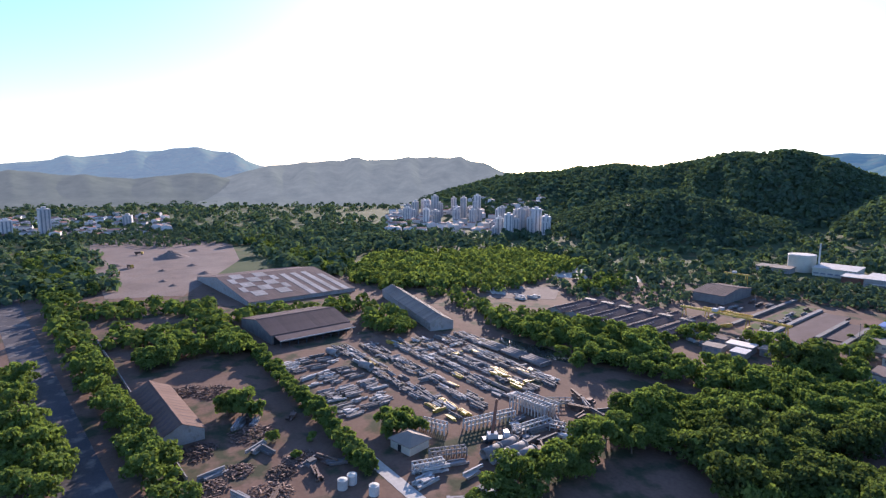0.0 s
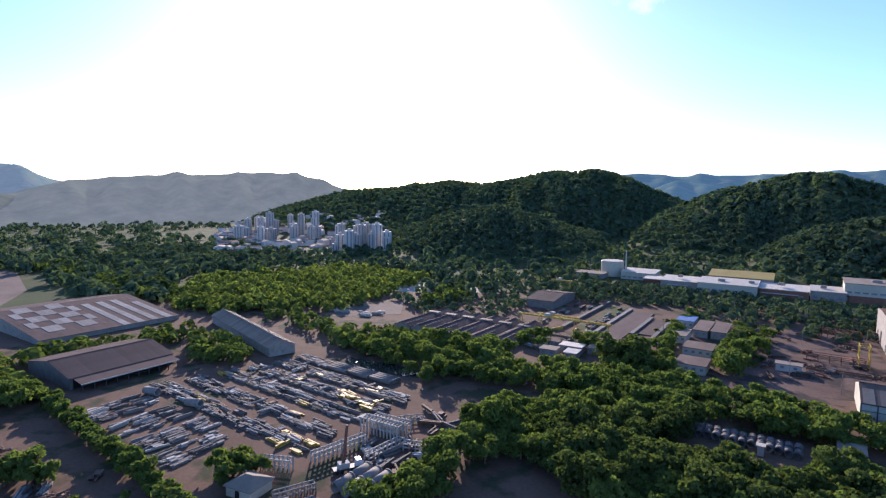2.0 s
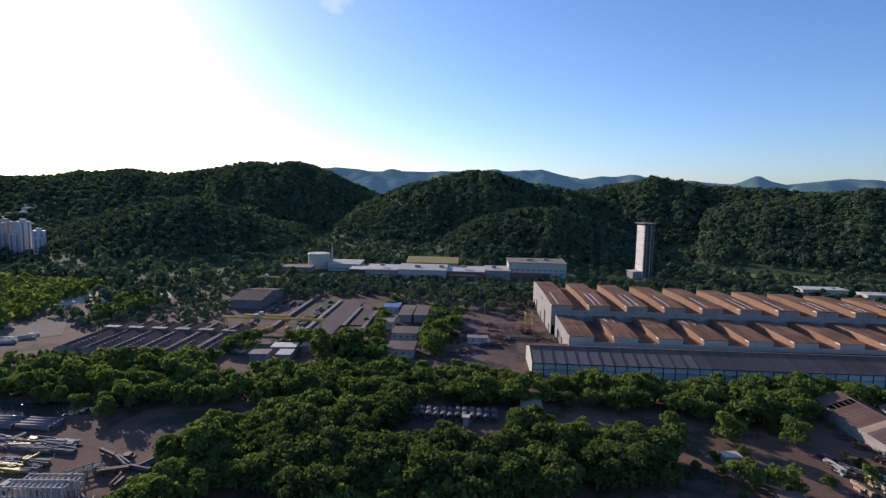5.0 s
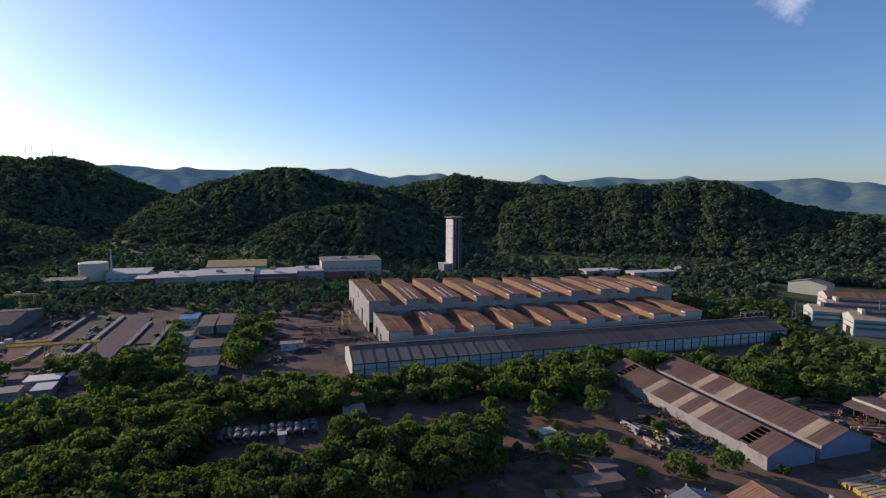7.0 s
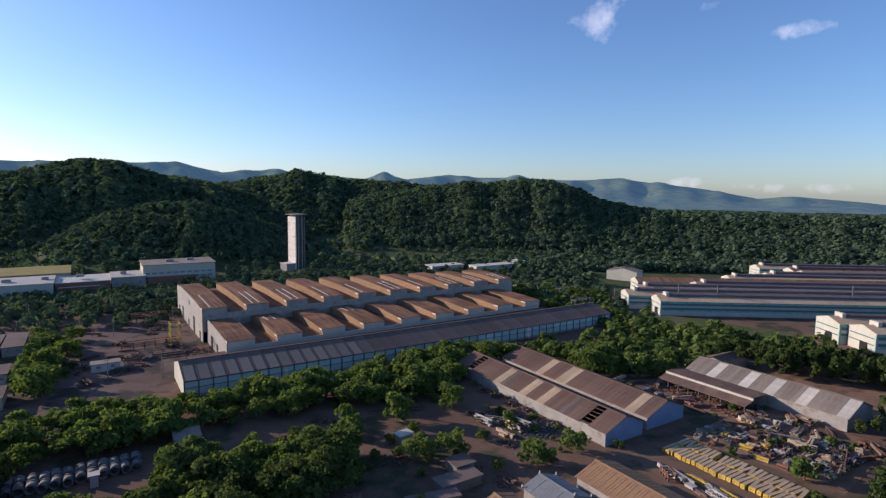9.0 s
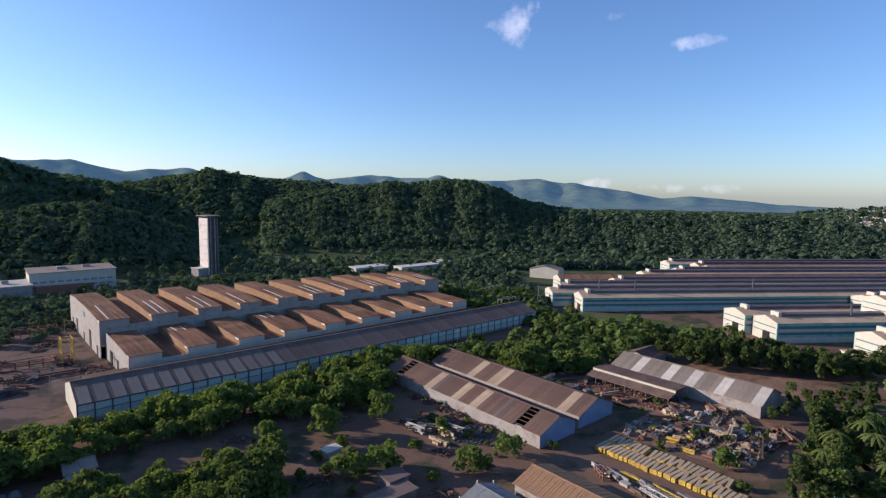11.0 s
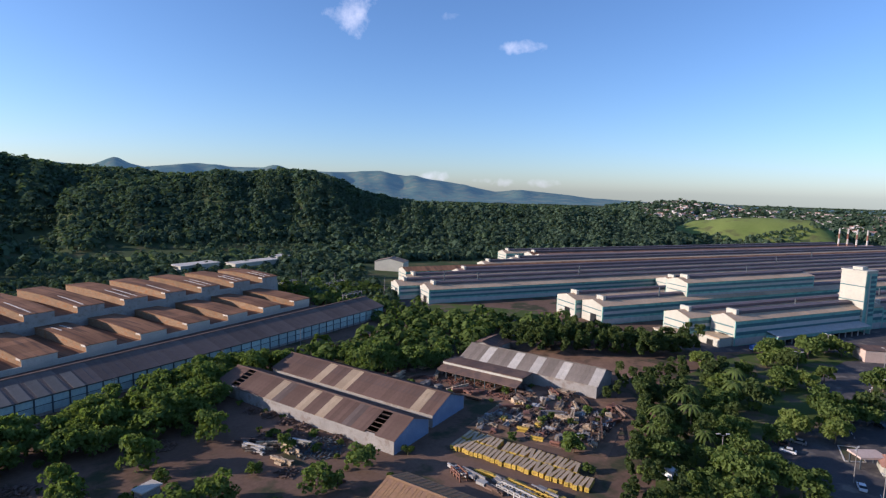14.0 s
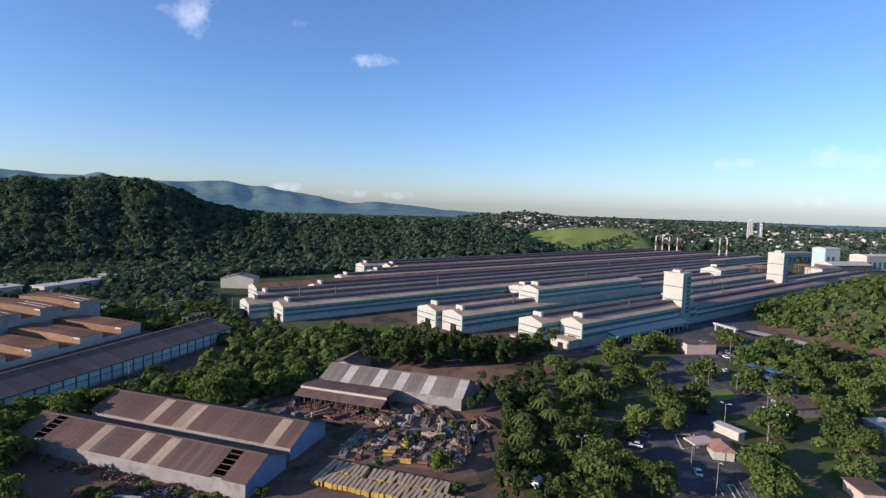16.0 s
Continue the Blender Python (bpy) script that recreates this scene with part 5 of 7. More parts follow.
ground_patch("sand_heap_ground", SITE0, [(-292, 324), (-276, 372), (-238, 328), (-262, 318)], M_SAND, "pale sand area among trees", "sand", 0.08)
ground_patch("sand_clearing", SITE0, [(-238, 378), (-203, 362), (-199, 350), (-226, 352)], M_SAND, "pale sandy clearing", "sand", 0.08)
ground_patch("clearing", SITE0, [(-312, 236), (-290, 293), (-255, 262), (-262, 236)], M_EARTH, "bare earth clearing beside the wood", "earth", 0.06)
ground_patch("slab_yard", SITE0, [(-268, 240), (-234, 288), (-210, 252), (-240, 222)], M_EARTH, "earth yard with pale slabs", "yard", 0.09)
ground_patch("forecourt", SITE0, [(-18, 232), (25, 234), (44, 246), (40, 352), (-10, 356), (-24, 340)], M_YARD, "dusty forecourt before the factory", "yard", 0.06)
ground_patch("lane", SITE0, [(-44, 252), (-16, 244), (24, 233), (24, 226), (-18, 218), (-45, 222)], M_YARD, "dusty lane along the tree belt", "lane", 0.05)
ground_patch("red_soil", SITE0, [(178, 146), (188, 136), (185, 100), (196, 98), (200, 66), (158, 62), (152, 104), (176, 104)], M_REDSOIL, "reddish soil of the scrap yard", "yard", 0.05)
ground_patch("earth_bank", SITE0, [(221, 128), (246, 126), (254, 104), (256, 66), (236, 70), (223, 78)], M_REDSOIL, "bare brown earth behind a shed", "earth", 0.06)
ground_patch("plant_yard", plant(0, 0), [(-130, 175), (-135, 125), (-60, 50), (-24, -2), (60, -30), (500, -24), (500, 0), (-10, 10)], M_ASPHALT, "asphalt yard along the plant", "yard", 0.05)
ground_patch("gate_road", HOME, [(140, 41), (160, 51), (181, 60), (206, 70), (232, 77), (262, 90), (300, 88), (330, 70), (372, 62), (372, 54), (322, 60), (290, 74), (250, 70), (224, 58), (190, 47), (166, 40), (146, 33)], M_ASPHALT, "asphalt road through the plant gate", "road", 0.06)
ground_patch("gate_square", HOME, [(150, 56), (172, 80), (196, 82), (212, 68), (186, 56), (160, 49)], M_ASPHALT, "asphalt parking square by the gate", "road", 0.05)
ground_patch("car_park", HOME, [(228, 56), (262, 68), (300, 50), (282, 22), (236, 34)], M_ASPHALT, "car park with grassed islands", "road", 0.045)
ground_patch("grove_ground", HOME, [tuple(site(u, 20 + 0.185 * u).translation.xy) for u in (112, 160, 200, 238)] + [(215, 124), (272, 122), (318, 96), (340, 82), (366, 58), (372, 40), (352, -10), (290, -10), (200, 0), (140, 26), (108, 56)], M_GRASSY, "rough grass under scattered trees", "grass", 0.035)
ground_patch("lawn", HOME, [(240, 59), (250, 64), (260, 58), (250, 53)], M_MEADOW, "small green lawn", "lawn", 0.09)
ground_patch("bank_road", HOME, [(388, 64), (396, 60), (385, 36), (364, 4), (352, -40), (344, -40), (356, 4), (376, 37)], M_SAND, "pale road round a wooded bank", "road", 0.11)
ground_patch("grass_strip", HOME, [(-60, 592), (120, 580), (222, 520), (248, 560), (180, 612), (125, 640), (-40, 640)], M_MEADOW, "strip of grass under the hills", "grass", 0.09)
ground_patch("green_verge", site(0, 0), [(268, 205), (300, 212), (318, 150), (300, 140), (272, 168)], M_GRASSY, "green verge beside the halls", "grass", 0.08)


# ------------------------------------------------------------------ stacks, pipes, frames and heaps
def i_beam(length, h=0.9, w=0.5):
    bm = bmesh.new()
    prism(bm, [(-w / 2, 0), (w / 2, 0), (w / 2, h * 0.2), (w * 0.15, h * 0.3), (w * 0.15, h * 0.75), (w / 2, h * 0.85), (w / 2, h), (-w / 2, h), (-w / 2, h * 0.85), (-w * 0.15, h * 0.75), (-w * 0.15, h * 0.3), (-w / 2, h * 0.2)], -length / 2, length / 2)
    return bm


def column(length, s=0.55):
    bm = boxes((-length / 2, length / 2, -s / 2, s / 2, 0, s))
    box(bm, -length / 2, -length / 2 + 0.9, -s, s, 0, s * 1.1)
    box(bm, length * 0.15, length * 0.15 + 0.6, -s * 0.9, s * 0.9, 0, s)
    return bm


PIECES = {}
for key, material in (("concrete", M_CONCRETE), ("pale", M_PALECONC), ("dark", M_DARKCONC), ("yellow", M_YELLOW), ("rust", M_SCRAP), ("oxide", M_REDBROWN), ("timber", M_TIMBER)):
    PIECES[key] = [mesh_of(i_beam(7.5), material, "beam"), mesh_of(column(6.5), material, "beam"), mesh_of(i_beam(5, 0.6, 0.45), material, "beam"),
                   mesh_of(boxes((-2.6, 2.6, -0.6, 0.6, 0, 0.3)), material, "slab"), mesh_of(boxes((-1.2, 1.2, -0.9, 0.9, 0, 0.7)), material, "slab")]
STACK_LABEL = {"concrete": "loose stack of grey precast concrete beams", "pale": "stack of pale new concrete beams", "dark": "stack of stained dark concrete beams",
               "yellow": "stack of yellow-painted beams", "rust": "stack of rusty steel sections", "oxide": "stack of red oxide steel members", "timber": "stack of weathered beige timber and boards"}


def stack(m, key, pieces=5, group="stacked beams", spread=0.85, which=None, mess=3.0):
    t = thing("beam_stack", m, STACK_LABEL[key], "beam stack", group)
    y, row, z = 0.0, 0, 0.0
    wide = max(2, (pieces + 1) // 2)
    for k in range(pieces):
        n = which if which is not None else int(RNG.integers(5))
        if k == wide:
            z, y = 0.92 if n < 2 else 0.6, spread * 0.4
        share("beam", PIECES[key][n], t, pose(float(RNG.normal(0, 0.5)), y - wide * spread / 2, z, 0, 0, float(RNG.normal(0, mess))))
        y += spread * (1.0 + 0.3 * float(RNG.random()))
    return t


FAR_STACKS = {}


def far_stack(m, key, pieces, spread=0.7, mess=3.0):
    """Beams too far to count: gathered by kind and joined below."""
    wide = max(2, (pieces + 1) // 2)
    for k in range(pieces):
        n = int(RNG.integers(5))
        q = m @ pose(float(RNG.normal(0, 0.5)), (k % wide - wide / 2) * spread * 1.15, 0.0 if k < wide else 0.75, 0, 0, float(RNG.normal(0, mess)))
        FAR_STACKS.setdefault(key, []).append((PIECES[key][n], q))


ROW_V = ((87.5, 6.5), (99.5, 6.0), (113, 6.5), (124.5, 6.0), (136, 6.0), (147, 5.0))
for r, (v, half) in enumerate(ROW_V):
    u0, u1 = -209 + 4 * r, -116 + (r == 5) * -48
    n = 17
    for lane in (-0.48, -0.16, 0.16, 0.48):
        for i in range(n):
            if RNG.random() < 0.16:
                continue
            u = u0 + (u1 - u0) * (i + 0.5) / n + float(RNG.normal(0, 0.8))
            key = str(RNG.choice(["concrete", "concrete", "pale", "dark", "concrete", "dark", "timber"]))
            if RNG.random() < 0.05 or (r in (0, 3, 4) and i > 11 and RNG.random() < 0.25):
                key = "yellow"
            spot = site(u, v + lane * half + (-118 - u) * 0.06, 0.04, -3.5 + float(RNG.normal(0, 4)) + 90 * float(RNG.random() < 0.1)) @ Matrix.Diagonal((0.85, 0.66, 0.66, 1))
            if r < 3 and lane in (-0.48, 0.16):
                stack(spot, key, int(RNG.integers(4, 8)), "beam rows in the precast yard", 0.75)
            else:
                far_stack(spot, key, int(RNG.integers(4, 8)), 0.75)
for b, (u0, u1, v0, v1) in enumerate(((-204, -188, 60, 82), (-184, -169, 58, 83), (-165, -154, 57, 82), (-151, -139, 57, 79))):
    for k in range(6):
        for q in range(3):
            spot = site(u0 + (u1 - u0) * (k + 0.5) / 6, v0 + (v1 - v0) * (q + 0.5) / 3 + float(RNG.normal(0, 0.8)), 0.04, 88 + float(RNG.normal(0, 5))) @ Matrix.Diagonal((0.95, 0.66, 0.66, 1))
            if RNG.random() < 0.1:
                continue
            key = str(RNG.choice(["concrete", "dark", "pale", "concrete"]))
            if q == 0:
                stack(spot, key, 5, "slab stacks by the hedge", 0.7)
            else:
                far_stack(spot, key, 5, 0.7)


def pipe_piece(length, r, material, name="pipe"):
    bm = bmesh.new()
    n = 18
    for x0, x1, ro in ((-length / 2, length / 2 - 0.5, r), (length / 2 - 0.5, length / 2, r * 1.1)):
        rings = []
        for x in (x0, x1):
            rings.append([bm.verts.new((x, q * math.cos(2 * math.pi * k / n), r + q * math.sin(2 * math.pi * k / n))) for q in (ro, r * 0.84) for k in range(n)])
        a, b = rings
        for k in range(n):
            j = (k + 1) % n
            bm.faces.new((a[k], a[j], b[j], b[k]))
            bm.faces.new((a[n + j], a[n + k], b[n + k], b[n + j]))
            bm.faces.new((a[j], a[k], a[n + k], a[n + j]))
            bm.faces.new((b[k], b[j], b[n + j], b[n + k]))
    for f in bm.faces:
        f.smooth = True
    bmesh.ops.recalc_face_normals(bm, faces=bm.faces)
    return mesh_of(bm, material, name)


BIG_PIPE, DARK_PIPE, DRUM_PIPE = pipe_piece(6.6, 1.5, M_CONCRETE), pipe_piece(12, 0.85, M_DARKCONC), pipe_piece(3.0, 1.2, M_DARKCONC)
for i, u in enumerate((-92.0, -88.4, -84.8)):
    for j in range(2):
        tagged(new("concrete_pipe", BIG_PIPE), "large pale concrete pipe lying on the yard", "pipe", "large pipes").matrix_world = site(u, 77.4 + 6.9 * j, 0.03, 90)
for i in range(4):
    for j in range(3):
        tagged(new("dark_pipe", DARK_PIPE), "long dark stained pipe beside a pond", "pipe", "dark pipes").matrix_world = site(-162 + 12.4 * j, 146 + 1.85 * i, 0.03, -3)
# The dark concrete paints tree shade onto these short pipes.
for i in range(14):
    for j in range(2):
        tagged(new("concrete_ring", DRUM_PIPE), "short concrete pipe in a row, shade painted as dark concrete", "pipe", "shaded pipes").matrix_world = site(-24 + 1.9 * i * 1.75 * 0.75, 167 + 4.4 * j + float(RNG.normal(0, 0.3)), 0.03, 90 + float(RNG.normal(0, 7)))
for u, v in ((-200, 84.5), (-176, 87)):
    tagged(new("concrete_pipe", BIG_PIPE), "large grey pipe section lying by the rows", "pipe", "large pipes").matrix_world = site(u, v, 0.03, 12)

# the pond, and water lying in the yard
single("pond", prism(bmesh.new(), [(-148 + (23 + 2.2 * math.sin(3 * k * 0.2618) + 1.5 * math.sin(5 * k * 0.2618 + 1)) * math.cos(k * 0.2618), 161 + (6 + 1.2 * math.sin(4 * k * 0.2618 + 2)) * math.sin(k * 0.2618)) for k in range(24)], 0.02, 0.06, "z"), M_WATER, SITE0, "shallow muddy pond reflecting the sky", "pond", kind="structure")


def lattice(m, length, height, width, material, label, bays, group="precast frames", name="lattice_frame"):
    """An open frame: chords along x, posts and cross bars."""
    t = thing(name, m, label, "frame", group)
    for y in (0, width):
        for z in (height - 0.3, height * 0.45):
            part("chord", boxes((0, length, y - 0.15, y + 0.15, z, z + 0.3)), material, t)
    post = mesh_of(boxes((-0.18, 0.18, -0.18, 0.18, 0, height)), material, "post")
    bar = mesh_of(boxes((-0.14, 0.14, 0.15, width - 0.15, height - 0.6, height - 0.32)), material, "cross_bar")
    for k in range(bays + 1):
        x = 0.2 + (length - 0.4) * k / bays
        for y in (0, width):
            share("post", post, t, pose(x, y, 0))
        share("cross_bar", bar, t, pose(x, 0, 0))
    return t


lattice(site(-108, 82, 0, 78), 19, 3.2, 2.2, M_PALECONC, "long pale precast frame with many posts", 12)
lattice(site(-112, 106, 0, 4), 15, 5.0, 3.4, M_PALECONC, "tall white precast frame with close posts", 11)
lattice(site(-111, 110.5, 0, 4), 14, 4.4, 3.0, M_PALECONC, "tall white precast frame with close posts", 10)
lattice(site(-95, 91, 0, 84), 15, 3.0, 2.0, M_PALECONC, "pale precast frame lying in the yard", 8)
lattice(site(-98, 54, 0, 70), 9, 2.8, 2.0, M_PALECONC, "pale precast frame by the gate", 6)
lattice(site(-101, 62, 0, 65), 11, 2.6, 2.0, M_CONCRETE, "long grey precast frame", 7)
lattice(site(-118, 71, 0, 24), 9, 3.6, 2.4, M_PALECONC, "pale frame beside the hut", 6)
lattice(site(-92, 103, 0, 20), 8, 2.4, 3, M_PALECONC, "low pale precast frame", 4)
lattice(site(-104, 117, 0, 50), 9, 2.2, 3, M_CONCRETE, "low grey precast frame", 4)
lattice(site(10, 288, 0, 0), 23, 3.6, 4, M_REDBROWN, "rust-red steel frame by the factory", 5)
lattice(site(10, 270, 0, 0), 24, 1.2, 3, M_SCRAP, "low rusty steel racks", 6)
lattice(site(12, 346, 0, 0), 23, 4.5, 5, M_REDBROWN, "long rust-red open shed frame", 6)
lattice(site(34, 284, 0, 90), 8, 11, 4, M_YELLOW, "tall yellow lifting frame", 2)
for k in range(26):
    u, v = float(RNG.uniform(-106, -84)), float(RNG.uniform(88, 134))
    stack(site(u, v, 0.04, float(RNG.uniform(0, 180))), str(RNG.choice(["pale", "concrete", "dark", "rust"])), 4, "loose beams by the tree belt", 0.7)
for k in range(10):
    stack(site(float(RNG.uniform(-98, -78)), float(RNG.uniform(53, 70)), 0.04, float(RNG.uniform(60, 100))), str(RNG.choice(["pale", "concrete"])), 4, "loose beams by the tree belt", 0.7)


def hip_hut(m, w, d, eave, top, label):
    t = thing("hut", m, label, "hut")
    part("wall", boxes((0.6, w - 0.6, 0.6, d - 0.6, 0, eave)), M_WHITE, t)
    part("doorway", boxes((w * 0.4, w * 0.55, 0.5, 0.7, 0, 2.1)), M_DARK, t)
    c = [(0, 0, eave), (w, 0, eave), (w, d, eave), (0, d, eave)]
    r = [(w * 0.38, d / 2, top), (w * 0.62, d / 2, top)]
    for pts in ((c[0], c[1], r[1], r[0]), (c[1], c[2], r[1]), (c[2], c[3], r[0], r[1]), (c[3], c[0], r[0])):
        bm = bmesh.new()
        f = bm.faces.new([bm.verts.new(p) for p in pts])
        ex = bmesh.ops.extrude_face_region(bm, geom=[f])
        bmesh.ops.translate(bm, verts=[e for e in ex["geom"] if isinstance(e, bmesh.types.BMVert)], vec=(0, 0, 0.18))
        bmesh.ops.recalc_face_normals(bm, faces=bm.faces)
        part("roof_slope", bm, M_GREYROOF, t)
    return t


hip_hut(site(-115, 57, 0, 8), 9.5, 9, 2.7, 4.6, "small hut with grey hipped roof in the yard")


def mobile_crane(m):
    t = thing("mobile_crane", m, "mobile crane with raised brown boom on a white truck", "crane")
    part("chassis", boxes((-4, 4.5, -1.2, 1.2, 0.7, 1.3)), M_STEEL, t)
    part("cab", prism(bmesh.new(), [(2.6, 1.3), (4.6, 1.3), (4.6, 2.2), (4.1, 3.1), (2.6, 3.1)], -1.1, 1.1, "y"), M_PAINT, t, "white driver cab")
    part("turret", boxes((-2.5, 0.6, -1.1, 1.1, 1.3, 2.8)), M_PALECONC, t)
    part("boom", rod(bmesh.new(), (-1.0, 0, 2.6), (0.2, 0, 13.5), 0.55, 6, 0.4), M_REDBROWN, t, "brown telescopic boom")
    wheel = mesh_of(rod(bmesh.new(), (0, -0.2, 0.55), (0, 0.2, 0.55), 0.55, 12), M_TYRE, "wheel")
    for x in (-3, -1.6, 1.2, 3.4):
        for y in (-1.15, 1.15):
            share("wheel", wheel, t, pose(x, y, 0.05))


mobile_crane(site(-97.5, 84.5, 0, 60))
for u, v in ((-104.2, 35.9), (-104.8, 39.0), (-96.9, 40.8)):
    t = thing("water_tank", site(u, v), "white round water tank on the ground", "tank", "white tanks")
    part("shell", rod(bmesh.new(), (0, 0, 0), (0, 0, 2.5), 1.35, 16), M_PALECONC, t)
    part("lid", rod(bmesh.new(), (0, 0, 2.5), (0, 0, 2.8), 1.2, 16, 0.3), M_WHITE, t)


def heap(m, radius, height, material, label, count=170, size=1.6):
    """Scrap that nobody could count: bars and plates thrown on a mound."""
    bm = bmesh.new()
    for k in range(count):
        a, q = 2 * math.pi * float(RNG.random()), radius * math.sqrt(float(RNG.random()))
        z = height * max(0.05, 1 - q / radius) * float(RNG.random())
        l, w = size * float(RNG.uniform(0.4, 1.4)), size * float(RNG.uniform(0.06, 0.3))
        vs = box(bm, -l / 2, l / 2, -w / 2, w / 2, -w / 3, w / 3)
        mt = pose(q * math.cos(a), q * math.sin(a), z + w / 3, float(RNG.uniform(-25, 25)), float(RNG.uniform(-25, 25)), float(RNG.uniform(0, 360)))
        for v in vs:
            v.co = mt @ v.co
            v.co.z = max(v.co.z, 0)
    return single("scrap_heap", bm, material, m, label, "scrap", kind="stuff")


for u, v, r, h in ((-189, 30, 7, 2.2), (-148, 28, 7, 1.8), (-147, 12, 6, 1.5), (-125, 34, 5, 1.2), (-125, 9, 5, 1.0), (-113, 20, 6, 1.4), (-121, 27, 4, 1.0), (-129, 18, 4, 1), (-196, 22, 6, 1.2)):
    heap(site(u, v), r, h, M_SCRAP, "dark heap of scrap and timber on bare dirt")
for k in range(16):
    stack(site(float(RNG.uniform(-172, -102)), float(RNG.uniform(10, 43)), 0.04, float(RNG.uniform(0, 180))), str(RNG.choice(["rust", "dark", "concrete", "rust"])), 4, "loose beams in the west yard", 0.7)
heap(site(117, 131), 7.5, 2.0, M_STEEL, "dark tangled heap of scrap metal", 420, 1.2)
heap(site(110, 144), 6, 1.0, M_SCRAP, "rusty heap of scrap bars", 160)
for k in range(9):
    stack(site(float(RNG.uniform(102, 116)), float(RNG.uniform(130, 152)), 0.04, 110 + float(RNG.normal(0, 12))), str(RNG.choice(["timber", "rust", "pale", "timber"])), 4, "beams by the storage shed", 0.6)
for u, v in ((122, 165.5), (123.2, 158.8), (122.8, 150.6), (123, 144), (124.2, 129.8), (121, 138)):
    heap(site(u, v), 2.6, 1.9, M_SCRAP, "rusty box of scrap against the shed", 90, 1.3)
for u, v in ((66, 160), (92, 166), (60, 172)):
    heap(site(u, v), 4, 1.0, M_SCRAP, "loose scrap among bushes", 90)

# yellow forms stacked in a long double row
FORM_SIDE, FORM_TOP = mesh_of(boxes((-2.7, 2.7, -0.5, 0.5, 0, 1.15), (-2.9, -2.7, -0.55, 0.55, 0.1, 1.25), (2.7, 2.9, -0.55, 0.55, 0.1, 1.25)), M_YELLOW, "side"), mesh_of(boxes((-2.6, 2.6, -0.46, 0.46, 1.15, 1.3)), M_CREAMSTRIP, "top")
for k in range(31):
    for c in range(2):
        if c == 1 and (k < 4 or RNG.random() < 0.08):
            continue
        t = thing("yellow_form", site(140.5 + 6.0 * c + float(RNG.normal(0, 0.2)), 61.5 + 1.28 * k, 0.05, float(RNG.normal(0, 5))), "yellow-sided concrete casting form in a long row", "form", "yellow casting forms")
        share("side", FORM_SIDE, t, Matrix())
        share("top", FORM_TOP, t, Matrix(), "dusty grey top")
for k in range(12):
    stack(site(float(RNG.uniform(124, 133)), 68 + 2.2 * k, 0.04, 84 + float(RNG.normal(0, 8))), ("yellow", "concrete", "rust", "pale")[k % 4], 4, "steel bundles by the forms", 0.5)
lattice(site(126, 66, 0, 80), 14, 1.6, 2.0, M_PALECONC, "pale lattice girder lying on the ground", 8)
lattice(site(129, 66, 0, 82), 13, 1.4, 1.8, M_YELLOW, "yellow lattice girder lying on the ground", 8)
lattice(site(126, 88, 0, 60), 5, 2.0, 2.0, M_REDBROWN, "small red steel frame", 3)
lattice(site(168, 66.5, 0, 18), 13, 2.4, 3.0, M_SCRAP, "rusty steel trestles under stacked beams", 4)
for v, u0, u1 in ((68, 164, 186), (72.5, 160, 188), (77, 158, 192), (82, 157, 194), (87, 158, 194), (92, 158, 192), (97, 156, 186), (101, 154, 176)):
    for k in range(int((u1 - u0) / 2.1)):
        if RNG.random() < 0.12:
            continue
        spot = site(u0 + 2.1 * k + float(RNG.normal(0, 0.5)), v + float(RNG.normal(0, 0.9)), 0.05, float(RNG.normal(8, 5)) + 90 * (RNG.random() < 0.3)) @ Matrix.Diagonal((0.5, 0.62, 0.62, 1))
        key = str(RNG.choice(["rust", "concrete", "timber", "dark", "pale", "oxide", "yellow"], p=[0.18, 0.08, 0.4, 0.07, 0.13, 0.1, 0.04]))
        if k % 2:
            stack(spot, key, int(RNG.integers(5, 9)), "scrap rows in the east yard", 0.75, mess=4.0)
        else:
            far_stack(spot, key, int(RNG.integers(5, 9)), 0.8, 4.0)
for k in range(10):
    heap(site(float(RNG.uniform(158, 192)), float(RNG.uniform(72, 98))), 3, 0.9, M_SCRAP, "low heap of rusty scrap", 60)
for k in range(12):
    heap(site(181.5 + float(RNG.normal(0, 1.2)), 104 + 3.2 * k), 2.2, 0.8, M_REDBROWN, "strip of red rusty scrap along the track", 40, 1.3)
for k in range(6):
    tree(*(site(float(RNG.uniform(150, 178)), float(RNG.uniform(62, 100))).translation.xy), "bush", 0.45 + 0.4 * float(RNG.random()), "bushes in the yards")
for u, v, s in ((-169, 33, 2.5), (-163, 31, 2.6), (-166, 27, 2.3), (-159, 34, 2.0), (-119, 61, 2.2), (-123, 67, 2.5), (-117, 69, 2.2), (-126, 64, 2.0), (-126, 33, 0.9), (-140, 32, 1.2), (-132, 41, 1.0), (128, 108, 1.0), (156, 71, 1.7), (158, 73, 1.4), (148, 64, 0.9)):
    tree(*(site(u, v).translation.xy), "bush", s, "bushes in the yards")
for k in range(46):
    f = k / 45
    tree(*(site(-106 - 140 * f, 45.5 + 14.5 * f + float(RNG.normal(0, 0.5))).translation.xy), "bush", 1.5 + 0.5 * float(RNG.random()), "hedge along the sandy track")


